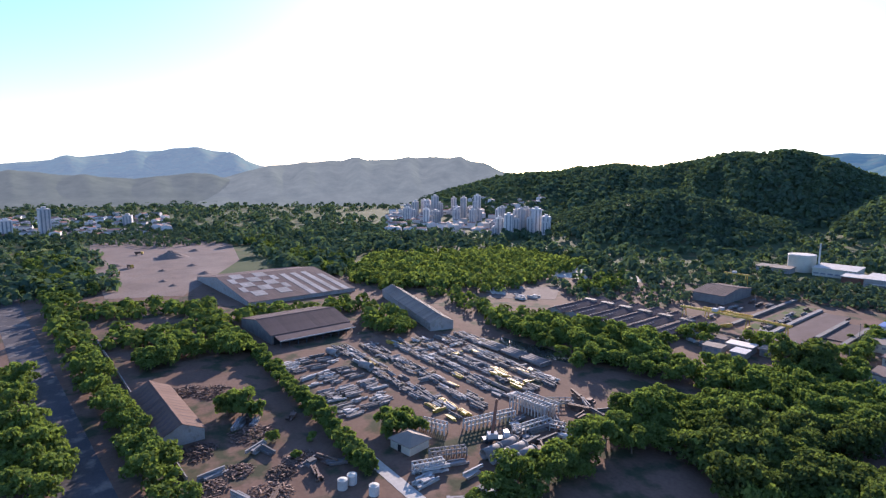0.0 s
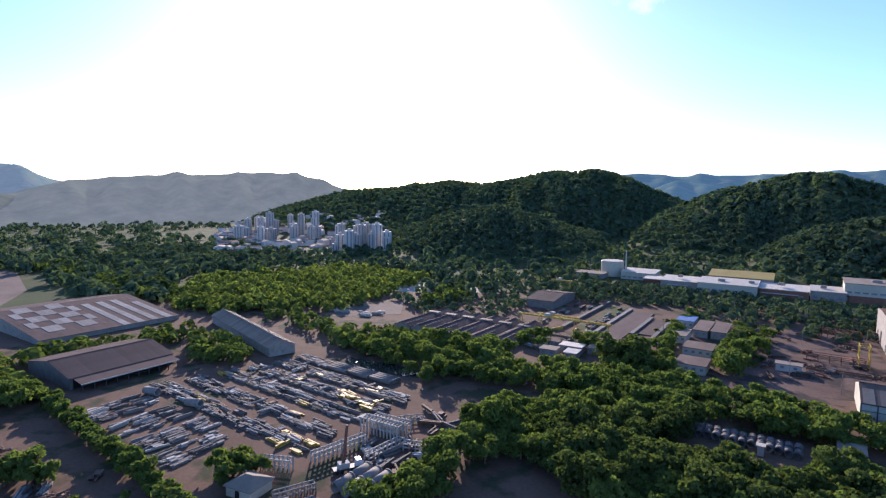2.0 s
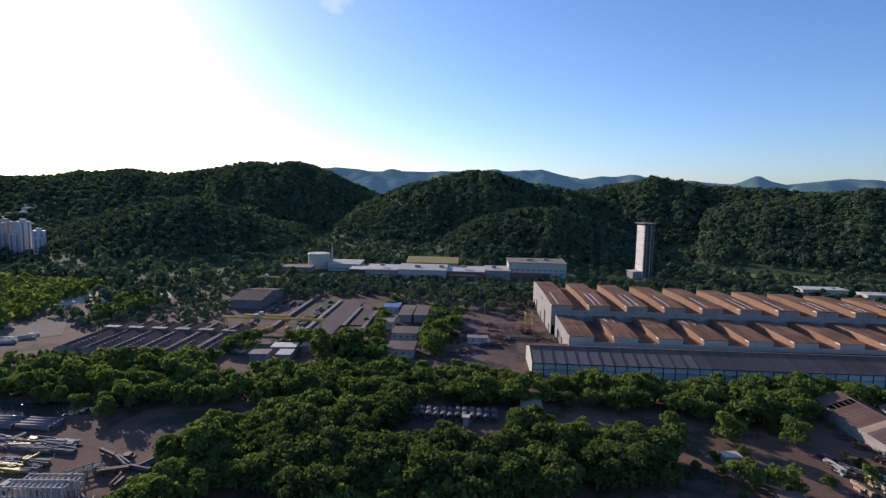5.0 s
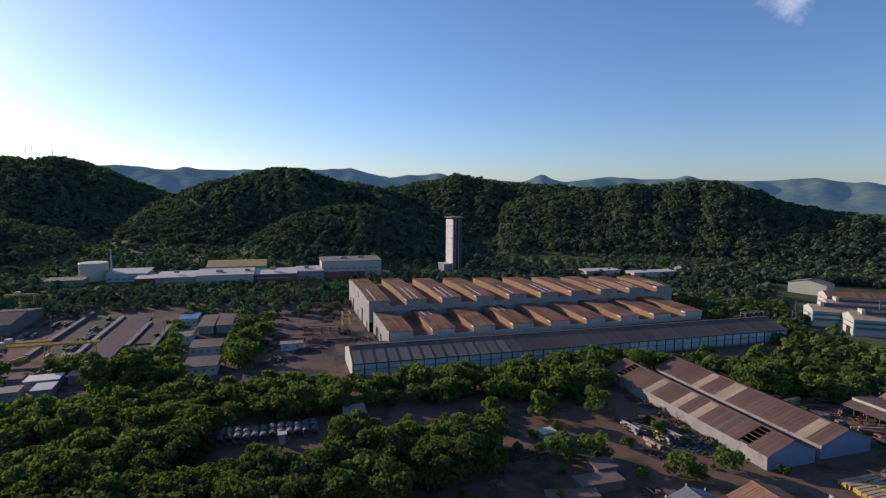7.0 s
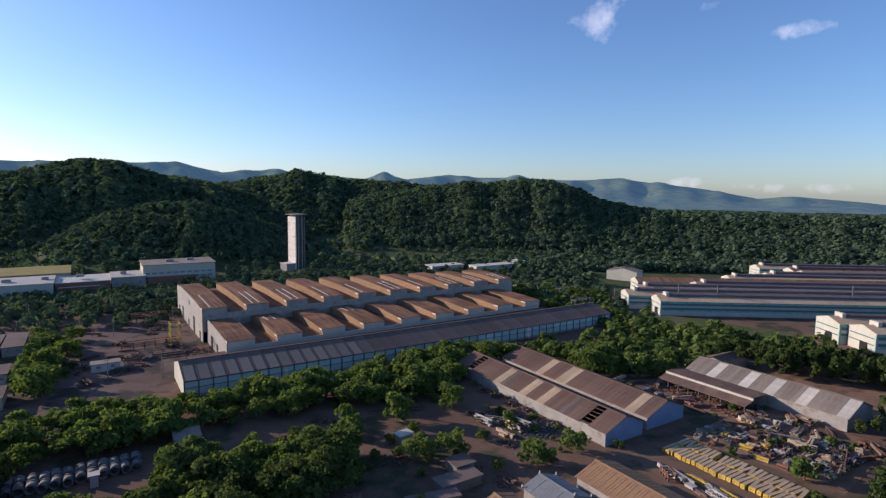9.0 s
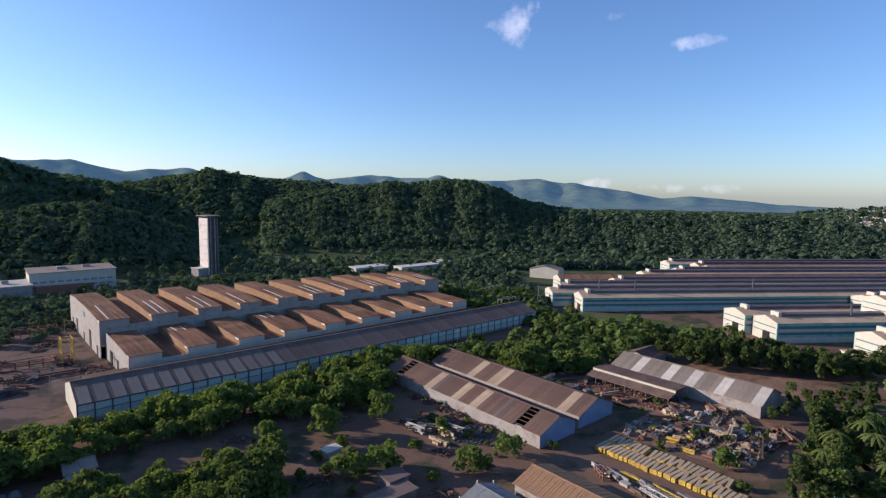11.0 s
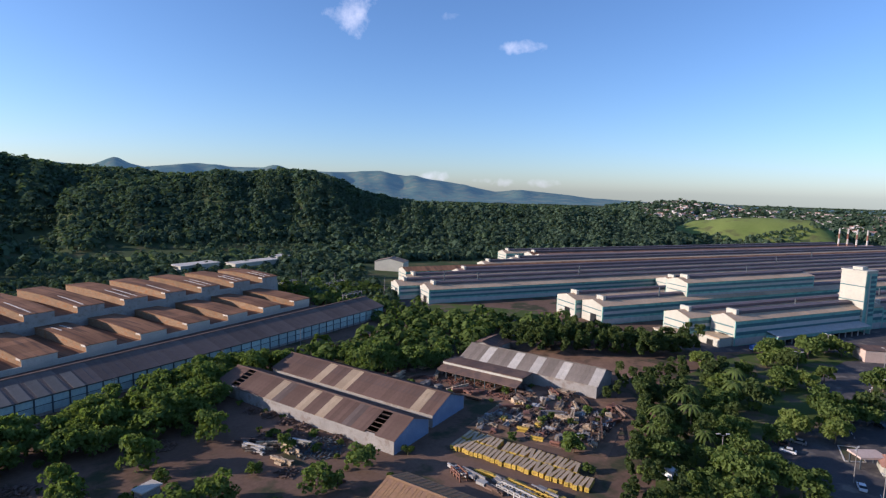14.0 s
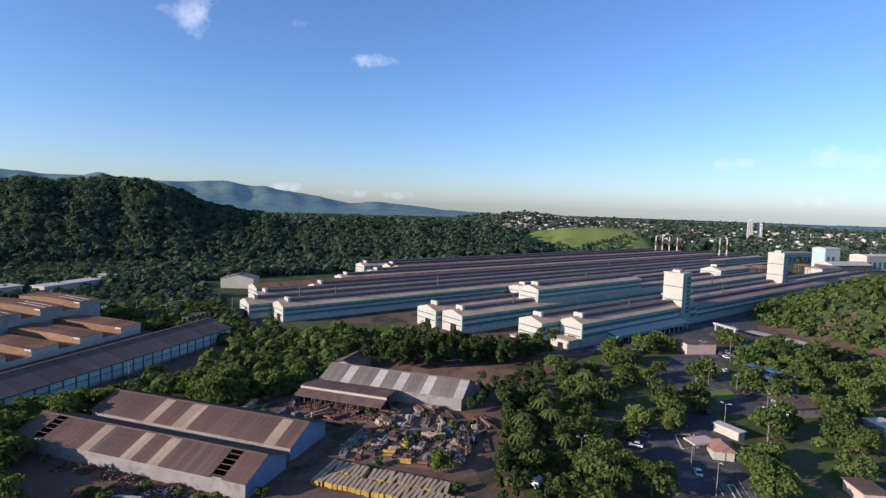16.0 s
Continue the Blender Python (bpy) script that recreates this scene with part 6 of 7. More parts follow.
# ------------------------------------------------------------------ small buildings
def open_shed(m, L, D):
    t = thing("open_shed", m, "open shed with dark brown roof and white band", "shed")
    part("upper_roof", prism(bmesh.new(), [(3.6, 5.0), (D, 4.6), (D, 4.8), (3.6, 5.25)], 0, L), M_BROWNROOF, t)
    part("band", boxes((0, L, 3.5, 3.7, 4.2, 5.0)), M_WHITE, t, "white clerestory band")
    part("lean_to_roof", prism(bmesh.new(), [(-1.5, 3.0), (3.5, 4.0), (3.5, 4.2), (-1.5, 3.2)], 0, L), M_BROWNROOF, t)
    part("end_wall", boxes((0, 0.2, 3.7, D - 0.3, 0, 4.6)), M_BLUEWALL, t)
    part("back_wall", boxes((0.2, L, D - 0.5, D - 0.3, 0, 4.6)), M_GREYWALL, t)
    post = mesh_of(boxes((-0.15, 0.15, -0.15, 0.15, 0, 3.1)), M_STEEL, "post")
    for k in range(9):
        for y in (-1.2, 3.6):
            share("post", post, t, pose(0.3 + (L - 0.6) * k / 8, y, 0))


# local x runs along v, local y along -u: turned so that the lean-to faces west
open_shed(site(186, 136, 0, -90), 34, 13)
for k in range(8):
    heap(site(188 + float(RNG.normal(0, 1)), 103 + 4 * k), 1.8, 1.2, M_REDBROWN, "rusty parts stored under the open shed", 40, 1.2)


def flat_house(name, m, w, d, h, label, roof=None, wall=None, category="building", windows=0):
    t = thing(name, m, label, category)
    part("wall", boxes((0, w, 0, d, 0, h)), wall or M_WHITE, t)
    part("roof", boxes((-0.4, w + 0.4, -0.4, d + 0.4, h, h + 0.3)), roof or M_BROWNROOF, t)
    if windows:
        pane = mesh_of(boxes((-0.7, 0.7, -0.06, 0.06, 0, 1.1)), M_CITYWIN, "window")
        for k in range(windows):
            share("window", pane, t, pose(w * (k + 0.5) / windows, 0, h * 0.45))
    return t


flat_house("canopy_shack", site(75, 144, 0, 6), 4.4, 3.0, 2.0, "small shack with pale flat roof", M_WHITESTRIP, M_GREYWALL)
flat_house("flat_shed", site(78.2, 119), 5.6, 5.2, 3.0, "low shed with dull brown flat roof", M_DUSKROOF, M_DARKCONC)
flat_house("flat_shed", site(70.4, 113.4), 11.6, 4.6, 2.5, "long low shed with dull brown roof", M_DUSKROOF, M_DARKCONC)
flat_house("flat_shed", site(60, 111.4, 0, -12), 12.4, 3.2, 2.2, "narrow low shed with dull brown roof", M_DUSKROOF, M_DARKCONC)
flat_house("flat_shed", site(-40, 158), 8, 13, 3, "shed in the shade of trees", M_BROWNROOF, M_GREYWALL)
flat_house("blue_roofed_hut", site(-55, 321), 9.5, 16, 4.5, "white hut with blue sheet roof", M_BLUE, M_WHITE, windows=3)
flat_house("white_hut_block", site(-52, 284), 8.5, 18, 4, "white hut with dark roof", M_GREYROOF, M_WHITE, windows=3)
flat_house("brown_hut", site(-43, 303), 7.5, 28, 4, "hut with brown roof", M_DUSKROOF, M_GREYWALL, windows=2)
flat_house("brown_hut", site(-34, 304), 7.5, 27, 4, "hut with brown roof", M_DUSKROOF, M_GREYWALL, windows=2)
flat_house("brown_hut", site(-41, 262), 13, 14, 4, "hut with brown roof and pale front", M_DUSKROOF, M_WHITE, windows=4)
flat_house("brown_hut", site(-39, 233), 12.5, 14, 4, "hut with dark roof and pale front", M_DUSKROOF, M_WHITE, windows=4)
for u, v, w, d, h, roof in ((-99, 221, 8, 7, 3.2, M_GREYROOF), (-93, 232, 11, 7, 3.4, M_WHITESTRIP), (-87, 222, 6, 8, 3.0, M_PALECONC), (-80, 236, 6, 7, 3.2, M_GREYROOF), (-101, 238, 5, 6, 2.8, M_DUSKROOF), (-74, 247, 5, 9, 3.0, M_DUSKROOF), (-85, 246, 8, 5, 2.8, M_GREYROOF)):
    flat_house("workshop", site(u, v, 0, 4), w, d, h, "small workshop with flat roof in the casting yard", roof, M_GREYWALL, windows=2)
flat_house("kiosk", site(-1.5, 261), 10, 5, 3.2, "small pale kiosk in the forecourt", M_GREYROOF, M_PALECONC, windows=2)
flat_house("shade_booth", site(-2, 162), 1.8, 1.8, 3.0, "small pale booth among trees", M_WHITESTRIP, M_PALECONC)

# casting yard with crane runways and a yellow gantry crane
for u, v0, v1 in ((-110, 279, 375), (-90, 262, 355), (-72, 286, 336), (-60, 280, 334)):
    single("runway_beam", boxes((-1.1, 1.1, 0, v1 - v0, 0, 1.3)), M_DARKCONC, site(u, v0), "long stained concrete crane runway", "runway", "crane runways")
for u, w, v0, v1 in ((-87, 13, 264, 350), (-70, 8.5, 290, 333)):
    single("casting_bed", boxes((0, w, 0, v1 - v0, 0, 0.5)), M_DARKROOF, site(u, v0), "long brown casting bed between runways", "casting bed", "casting beds")


def gantry(m, span, height, label):
    t = thing("gantry_crane", m, label, "crane", "yellow gantries")
    for y in (-0.9, 0.9):
        part("girder", boxes((-2, span + 2, y - 0.2, y + 0.2, height - 0.9, height)), M_YELLOW, t)
    for x in (0, span):
        for y in (-3.2, 3.2):
            part("leg", rod(bmesh.new(), (x, y, 0), (x, y * 0.3, height - 0.6), 0.25, 6), M_YELLOW, t)
        part("sill", boxes((x - 0.4, x + 0.4, -4, 4, 0.3, 0.9)), M_YELLOW, t)
    part("trolley", boxes((span * 0.3, span * 0.3 + 2.4, -1.4, 1.4, height, height + 1.5)), M_PALECONC, t, "pale hoist trolley")


gantry(site(-130, 265), 51, 9.5, "yellow gantry crane over the casting yard")
gantry(site(-165, 400), 14, 9, "yellow gantry crane beside trees")
gantry(site(-124, 279), 22, 7.5, "low yellow gantry crane over stacked forms")
for u, v0, v1 in ((-104, 282, 362), (-62, 288, 336)):
    ground_patch("grass_bed", site(u, v0), [(0, 0), (10 if u < -80 else 6, 0), (10 if u < -80 else 6, v1 - v0), (0, v1 - v0)], M_GRASSY, "rough grass between crane runways", "grass", 0.1)
for k in range(34):
    far_stack(site(float(RNG.uniform(-128, -64)), float(RNG.uniform(226, 280)), 0.04, float(RNG.uniform(0, 180))), str(RNG.choice(["pale", "yellow", "concrete", "dark"])), 4)
for k in range(14):
    far_stack(site(float(RNG.uniform(-262, -220)), float(RNG.uniform(232, 272)), 0.1, float(RNG.uniform(0, 30))), "pale", 5, 1.3)
for k in range(30):
    far_stack(site(float(RNG.uniform(-128, -112)) if k % 2 else float(RNG.uniform(-100, -93)), float(RNG.uniform(284, 360)), 0.1, 90 + float(RNG.normal(0, 4))), ("dark", "concrete", "rust")[k % 3], 4)
vent = mesh_of(boxes((-0.35, 0.35, -0.35, 0.35, 0, 0.6)), M_CONCRETE, "roof_vent")
for ob in [o for o in scene.objects if o.name.startswith("row_shed")]:
    for k in range(6):
        for y in (2.6, 8.0):
            share("roof_vent", vent, ob, pose(3 + 2.6 * k, y, 3.9))
    part("ridge_strip", boxes((32, 35.5, 1.6, 9.0, 3.8, 5.2)), M_GREYROOF, ob, "pale raised roof strip")


# the saw-toothed roof of staggered sheets
def sheet_roof():
    t = thing("sheeted_hall", site(-312, 88, 0, 90), "broad low hall with staggered pale and dark roof sheets", "hall")
    L, D, yr, lo, hi = 74.0, 108.0, 62.0, 2.6, 9.0
    for y in (0.2, D - 0.6):
        part("wall", boxes((0, L, y, y + 0.4, 0, lo)), M_GREYWALL, t)
    for x in (0, L - 0.4):
        part("gable_wall", prism(bmesh.new(), [(0.6, 0), (D - 0.6, 0), (D - 0.6, lo), (yr, hi - 0.15), (0.6, lo)], x, x + 0.4), M_GREYWALL, t)
    n, rows = 18, 6
    w = L / n
    dark = mesh_of(slope_sheet(D, lo, yr, hi, w, ribs=1), M_DARKROOF, "roof_sheet")
    for i in range(n):
        for j in range(rows):
            y0, y1 = yr * j / rows, yr * (j + 1) / rows
            z0, z1 = lo + (hi - lo) * j / rows, lo + (hi - lo) * (j + 1) / rows
            pale = (j < 5 - (i > 15)) and i % 2 == 0 if i >= 9 else (i // 2 + j) % 2 == 0 and 0 < j and i > 0
            p = part("roof_sheet", slope_sheet(y0 - 0.3, z0 - 0.03, y1, z1, w, thick=0.28 if pale else 0.1, ribs=1), M_CONCRETE if pale else M_DARKROOF, t)
            p.matrix_basis = pose(i * w, 0, 0)
        share("roof_sheet", dark, t, pose(i * w, 0, 0))


sheet_roof()
single("yard_wall", boxes((0, 160, 0, 0.3, 0, 1.5)), M_CONCRETE, site(-292, 5.5), "long pale wall along the road trees", "wall", kind="structure")

# the graded building site: a soil mound, spoil and machines
def soil_mound(x, y, radius, height, label):
    bm = bmesh.new()
    rings, n = 7, 28
    grid = [[bm.verts.new((radius * k / rings * math.cos(2 * math.pi * i / n), radius * k / rings * math.sin(2 * math.pi * i / n),
                           0 if k == rings else height * (1 - k / rings) ** 1.3 + float(RNG.normal(0, 0.12)) * height * 0.3)) for i in range(n)] for k in range(1, rings + 1)]
    top = bm.verts.new((0, 0, height))
    for i in range(n):
        bm.faces.new((top, grid[0][i], grid[0][(i + 1) % n]))
        for k in range(rings - 1):
            bm.faces.new((grid[k][i], grid[k + 1][i], grid[k + 1][(i + 1) % n], grid[k][(i + 1) % n]))
    return single("soil_mound", bm, M_EARTH, pose(x, y, 0.05), label, "mound", "spoil heaps")


soil_mound(-560, -60, 16, 7, "brown mound of soil on a building site")
for x, y, q in ((-500, -40, 5), (-480, -62, 4), (-455, -30, 6), (-430, -58, 4), (-600, -40, 7), (-520, -100, 5), (-640, -80, 6), (-410, -50, 4)):
    soil_mound(x, y, q, q * 0.35, "low spoil heap on graded earth")
for x, y, a in ((-505, -88, 30), (-470, -95, 120), (-590, -90, 80)):
    t = thing("dumper", pose(x, y, 0.1, 0, 0, a), "dark earth-moving truck on a building site", "truck", "site machines")
    part("body", prism(bmesh.new(), [(-3.5, 1.2), (1.2, 1.2), (1.6, 3.2), (-4.0, 2.8)], -1.3, 1.3, "y"), M_SCRAP, t)
    part("cab", boxes((1.7, 3.6, -1.2, 1.2, 0.8, 3.0)), M_YELLOW, t)
    wheel = mesh_of(rod(bmesh.new(), (0, -0.25, 0.65), (0, 0.25, 0.65), 0.65, 12), M_TYRE, "wheel")
    for xx in (-2.4, 2.6):
        for yy in (-1.2, 1.2):
            share("wheel", wheel, t, pose(xx, yy, 0))
woodland("yard_scrub", [p for p in scatter([tuple(site(u, v).translation.xy) for u, v in ((34, 112), (58, 104), (84, 112), (112, 110), (118, 128), (106, 160), (116, 190), (80, 202), (34, 204))], 12)], M_LEAF, "scattered small trees and scrub on a dirt yard", (0.3, 0.75), 2, "round")

# ------------------------------------------------------------------ white complex under the hill
def complex_block(u, v, w, d, h, label, roof=None, wall=None, bands=0, rise=0.0):
    t = thing("complex_block", site(u, v), label, "building", "white complex")
    part("wall", boxes((0, w, 0, d, 0, h)), wall or M_WHITE, t)
    part("roof", prism(bmesh.new(), [(-0.8, h), (d + 0.6, h + rise), (d + 0.6, h + rise + 0.5), (-0.8, h + 0.45)], -0.6, w + 0.6), roof or M_WHITESTRIP, t)
    if rise:
        for x in (0, w - 0.3):
            part("gable_wall", prism(bmesh.new(), [(0, h), (d, h), (d, h + rise * 0.97)], x, x + 0.3), wall or M_WHITE, t)
    for k in range(bands):
        z0 = h * (0.25 + 0.5 * k / max(1, bands))
        for q in range(int(w / 5)):
            part("window", boxes((1 + 5 * q, 4.6 + 5 * q, -0.1, 0.1, z0, z0 + 1.3)), M_CITYWIN, t)
    return t


complex_block(-176, 484, 26, 14, 4, "low grey block beside the round hall", M_GREYROOF, M_GREYWALL, 1, 0.6)
complex_block(-137, 496, 30, 24, 6.5, "low white wing with thin pale roof", bands=1, rise=1.2)
complex_block(-112, 478, 15, 16, 4.6, "low block with brick-red wall", M_WHITESTRIP, M_REDBROWN, 0, 0.6)
complex_block(-96, 470, 29, 26, 6, "low white block with dark lower wall", M_WHITESTRIP, M_GREYWALL, 1, 1.2)
complex_block(-66, 465, 43, 28, 7.4, "long white block with pale roof and window band", bands=1, rise=1.4)
complex_block(-62, 499, 48, 18, 9.5, "block behind with ochre roof", M_OCHRE, M_GREYWALL, 0, 3.5)
complex_block(-22, 472, 33, 26, 6, "low block with white roof and brick-red wall", M_WHITESTRIP, M_REDBROWN, 1, 1.2)
complex_block(12, 476, 22, 24, 7, "low grey block with white roof", M_WHITESTRIP, M_GREYWALL, 1, 1.0)
complex_block(33, 482, 52, 28, 14.0, "tall white block with grey roof and window rows", M_GREYROOF, M_WHITE, 2, 0.8)
for u, v, w, h, m in ((36, 481.2, 34, 5.6, M_REDBROWN), (-90, 469.4, 16, 2.8, M_DARKCONC), (-20, 471.4, 24, 3.0, M_REDBROWN)):
    flat_house("low_front", site(u, v - 2.6), w, 2.4, h, "low dark-walled front along a white block", M_WHITESTRIP, m)
for u, v, w in ((-52, 476, 5), (-30, 478, 4), (-10, 482, 5), (18, 486, 4), (50, 494, 6), (66, 498, 5), (-84, 480, 4)):
    single("roof_unit", boxes((0, w, 0, 2.6, 0, 1.7), (0.4, w - 0.4, 0.4, 2.2, 1.7, 2.0)), M_GREYWALL, site(u, v, 8.3 if u < 30 else 14.6), "grey service unit on a flat roof", "roof unit", "roof units")
t = thing("round_hall", site(-150, 512), "broad white round hall with a flat roof", "hall")
part("shell", rod(bmesh.new(), (0, 0, 0), (0, 0, 14), 10.6, 32), M_WHITE, t)
part("roof", rod(bmesh.new(), (0, 0, 14), (0, 0, 14.8), 11.0, 32, 10.3), M_WHITESTRIP, t)
single("chimney", rod(bmesh.new(), (0, 0, 0), (0, 0, 26), 0.9, 12, 0.6), M_PALECONC, site(-135.5, 506), "thin pale chimney beside the round hall", "chimney")
for u, v, w, d, h in ((256, 420, 34, 14, 7), (292, 402, 44, 12, 7), (340, 408, 14, 12, 8)):
    complex_block(u, v, w, d, h, "white building with pale roof under the hill", M_WHITESTRIP, M_WHITE, 1)
gable_hall("white_house", site(388, 304, 0, 20), 16, 26, 8, 11, M_WHITE, M_GREYROOF, "white house with grey pitched roof among trees", "house")
gable_hall("white_cottage", site(232, 340, 0, 10), 8, 8, 5, 8, M_WHITE, M_GREYROOF, "small white house beyond the factory", "house")
complex_block(786, 232, 30, 62, 6, "long white building under the hill", bands=1)


# poles, scrap and scrub over the forecourt and the casting yard
def service_pole(u, v, h):
    t = thing("service_pole", site(u, v), "thin pole with a cross arm in the yard", "pole", "yard poles")
    part("pole", rod(bmesh.new(), (0, 0, 0), (0, 0, h), 0.16, 7, 0.1), M_CONCRETE, t)
    part("arm", boxes((-1.0, 1.0, -0.08, 0.08, h - 0.9, h - 0.75)), M_BARK, t)


for u, v, h in ((-16, 240, 9), (4, 252, 8), (22, 242, 9), (-20, 300, 8), (-22, 330, 9), (8, 318, 8), (36, 330, 10), (-50, 250, 8), (-58, 300, 9), (-120, 282, 10), (-118, 330, 9), (60, 206, 9), (100, 206, 9), (140, 206, 9), (180, 206, 9), (-30, 380, 9), (10, 384, 9), (50, 372, 9)):
    service_pole(u, v, h)
for k in range(44):
    u, v = float(RNG.uniform(-8, 40)), float(RNG.uniform(248, 345))
    if k < 26:
        far_stack(site(u, v, 0.07, float(RNG.uniform(0, 180))), str(RNG.choice(["rust", "rust", "dark", "oxide"])), int(RNG.integers(2, 6)))
    else:
        p = site(float(RNG.uniform(-22, -4)), float(RNG.uniform(236, 345))).translation
        tree(p.x, p.y, ("bush", "bush", "round")[k % 3], 0.6 + 0.5 * float(RNG.random()), "bushes in the forecourt")
for k in range(40):
    u, v = ((float(RNG.uniform(-64, -46)), float(RNG.uniform(245, 360))) if k % 2 else (float(RNG.uniform(-130, -60)), float(RNG.uniform(232, 262))))
    p = site(u, v).translation
    tree(p.x, p.y, ("bush", "round", "dark")[k % 3], 0.5 + 0.4 * float(RNG.random()), "bushes in the casting yard")
for k in range(46):
    u, v = ((float(RNG.uniform(112, 124)), float(RNG.uniform(104, 190))) if k % 3 == 0 else (float(RNG.uniform(168, 200)), float(RNG.uniform(66, 150))) if k % 3 == 1 else (float(RNG.uniform(40, 120)), float(RNG.uniform(104, 204))))
    p = site(u, v).translation
    tree(p.x, p.y, "bush", 0.4 + 0.6 * float(RNG.random()), "scrub on the yard dirt")

for k in range(46):
    stack(site(float(RNG.uniform(168, 198)), float(RNG.uniform(66, 148)), 0.07, float(RNG.uniform(0, 180))), str(RNG.choice(["rust", "timber", "oxide", "dark", "rust", "timber"])), int(RNG.integers(3, 8)), "scrap beside the sheds", 0.6)
if SPARE:
    woodland("yard_trees", [p for p in SPARE if not built_over(*p)], M_LEAF, "green trees among the yards", (0.75, 1.05), 3)

for k in range(12):
    heap(site(float(RNG.uniform(-12, 40)), float(RNG.uniform(250, 345)), 0.06), float(RNG.uniform(2, 4.5)), 0.9, M_SCRAP, "low heap of rusty offcuts in the forecourt", 70, 1.8)
for k in range(10):
    heap(site(float(RNG.uniform(50, 120)), float(RNG.uniform(106, 150)), 0.02), float(RNG.uniform(2, 4)), 0.8, M_SCRAP, "low heap of scrap on the dirt yard", 60, 1.6)

for key, rows in FAR_STACKS.items():
    bm = bmesh.new()
    for me, q in rows:
        n = len(bm.verts)
        bm.from_mesh(me)
        bm.verts.ensure_lookup_table()
        for v in bm.verts[n:]:
            v.co = q @ v.co
    single("beam_rows", bm, PIECES[key][0].materials[0], Matrix(), "rows of " + ("grey", "pale", "stained", "yellow", "rusty", "red", "beige")[list(PIECES).index(key)] + " beams and boards lying in rows across the yards", "beams", kind="stuff")

# switchyard between the factory and the plant
for u, v in ((262, 262), (272, 300), (286, 270), (300, 300), (268, 330), (310, 262), (296, 330), (282, 240)):
    service_pole(u, v, 9.5)
for u, v, n in ((258, 250, 16), (280, 286, 18), (262, 312, 14)):
    lattice(site(u, v, 0, 6), n, 6.5, 3.0, M_CONCRETE, "pale switchyard frame on thin posts", 4, "switchyard frames")
for u, v in ((276, 262), (300, 284), (268, 292), (310, 312)):
    flat_house("switch_hut", site(u, v), 5, 4, 3, "small white switchyard hut", M_WHITESTRIP, M_WHITE)

# ------------------------------------------------------------------ stacks and steelwork of the plant
def smoke_stack(az, r, h, w=1.3):
    p = aim(az, 0) * r
    t = thing("smoke_stack", pose(p.x, p.y, 0), "tall red and white banded smoke stack", "chimney", "plant stacks")
    n = 5
    for k in range(n):
        part("band", rod(bmesh.new(), (0, 0, h * k / n), (0, 0, h * (k + 1) / n - 0.02), w * (1 - 0.05 * k), 12, w * (1 - 0.05 * (k + 1))), M_REDBROWN if k % 2 else M_PALECONC, t)


for az, r, h in ((75.4, 900, 34), (76.0, 905, 34), (76.6, 900, 34), (77.3, 905, 33), (80.8, 860, 35), (81.4, 862, 36)):
    smoke_stack(az, r, h)
lattice(plant(360, 60, 11), 30, 8, 12, M_REDBROWN, "red steel framework above the plant roofs", 6, "red steelwork", "steel_framework")
lattice(plant(420, 40, 11), 18, 9, 10, M_REDBROWN, "red steel framework above the plant roofs", 4, "red steelwork", "steel_framework")
plant_hall(300, 70, 60, 20, 17, 20, "short raised hall with white gable", base=10)
for a, b in ((150, 20), (196, 20), (250, 54), (60, 12), (10, 60), (120, 80), (-90, 150), (-70, 140), (20, 150), (160, 120), (250, 160), (330, 180)):
    single("roof_chimney", rod(bmesh.new(), (0, 0, 0), (0, 0, 9), 0.45, 8), M_STEEL, plant(a, b, 9), "thin dark roof stack", "chimney", "roof stacks")
t = thing("lean_to", site(-230.6, 70, 0, 90), "low lean-to along the brown hall", "shed")
part("roof", prism(bmesh.new(), [(-7, 3.2), (0, 4.2), (0, 4.4), (-7, 3.4)], 0, 40), M_DARKROOF, t)
part("eave_board", boxes((0, 40, -7.15, -7.0, 3.05, 3.5)), M_PALECONC, t, "pale eave board")
# Near-black sheet paints the shade under the lean-to roof.
part("back_panel", boxes((0, 40, -0.25, -0.05, 0, 4.1)), M_DARK, t)
for k in range(10):
    part("post", boxes((0.5 + 4.3 * k, 0.8 + 4.3 * k, -6.6, -6.3, 0, 3.3)), M_STEEL, t)
t = thing("footbridge", plant(95.5, -36, 0, 70), "pale concrete footbridge by the plant", "bridge")
part("deck", boxes((0, 17, -1, 1, 5, 6.2)), M_PALECONC, t)
for x in (1.5, 8.5, 15.5):
    part("pier", boxes((x - 0.5, x + 0.5, -0.6, 0.6, 0, 5)), M_PALECONC, t)

# ------------------------------------------------------------------ gate area
t = thing("gate_canopy", pose(183, 58, 0, 0, 0, -40), "small flat gate canopy on posts", "canopy")
part("roof", boxes((0, 8, 0, 5, 3.2, 3.7)), M_PINK, t)
for x in (0.6, 7.4):
    for y in (0.6, 4.4):
        part("post", boxes((x - 0.15, x + 0.15, y - 0.15, y + 0.15, 0, 3.2)), M_STEEL, t)
gh = hip_hut(pose(186, 47, 0, 0, 0, 22), 8, 7, 2.8, 4.8, "small gatehouse with red tiled hip roof")
for c in gh.children:
    if c.name.startswith("roof"):
        c.data.materials[0] = M_TILE
flat_house("white_cabin", pose(206, 47, 0, 0, 0, 60), 9, 3, 2.6, "white cabin beside the gate", M_WHITESTRIP, M_WHITE)
flat_house("pink_wall_house", pose(306, 82, 0, 0, 0, -48), 16, 9, 5.5, "low house with pinkish wall and brown roof", M_BROWNROOF, M_PINK)
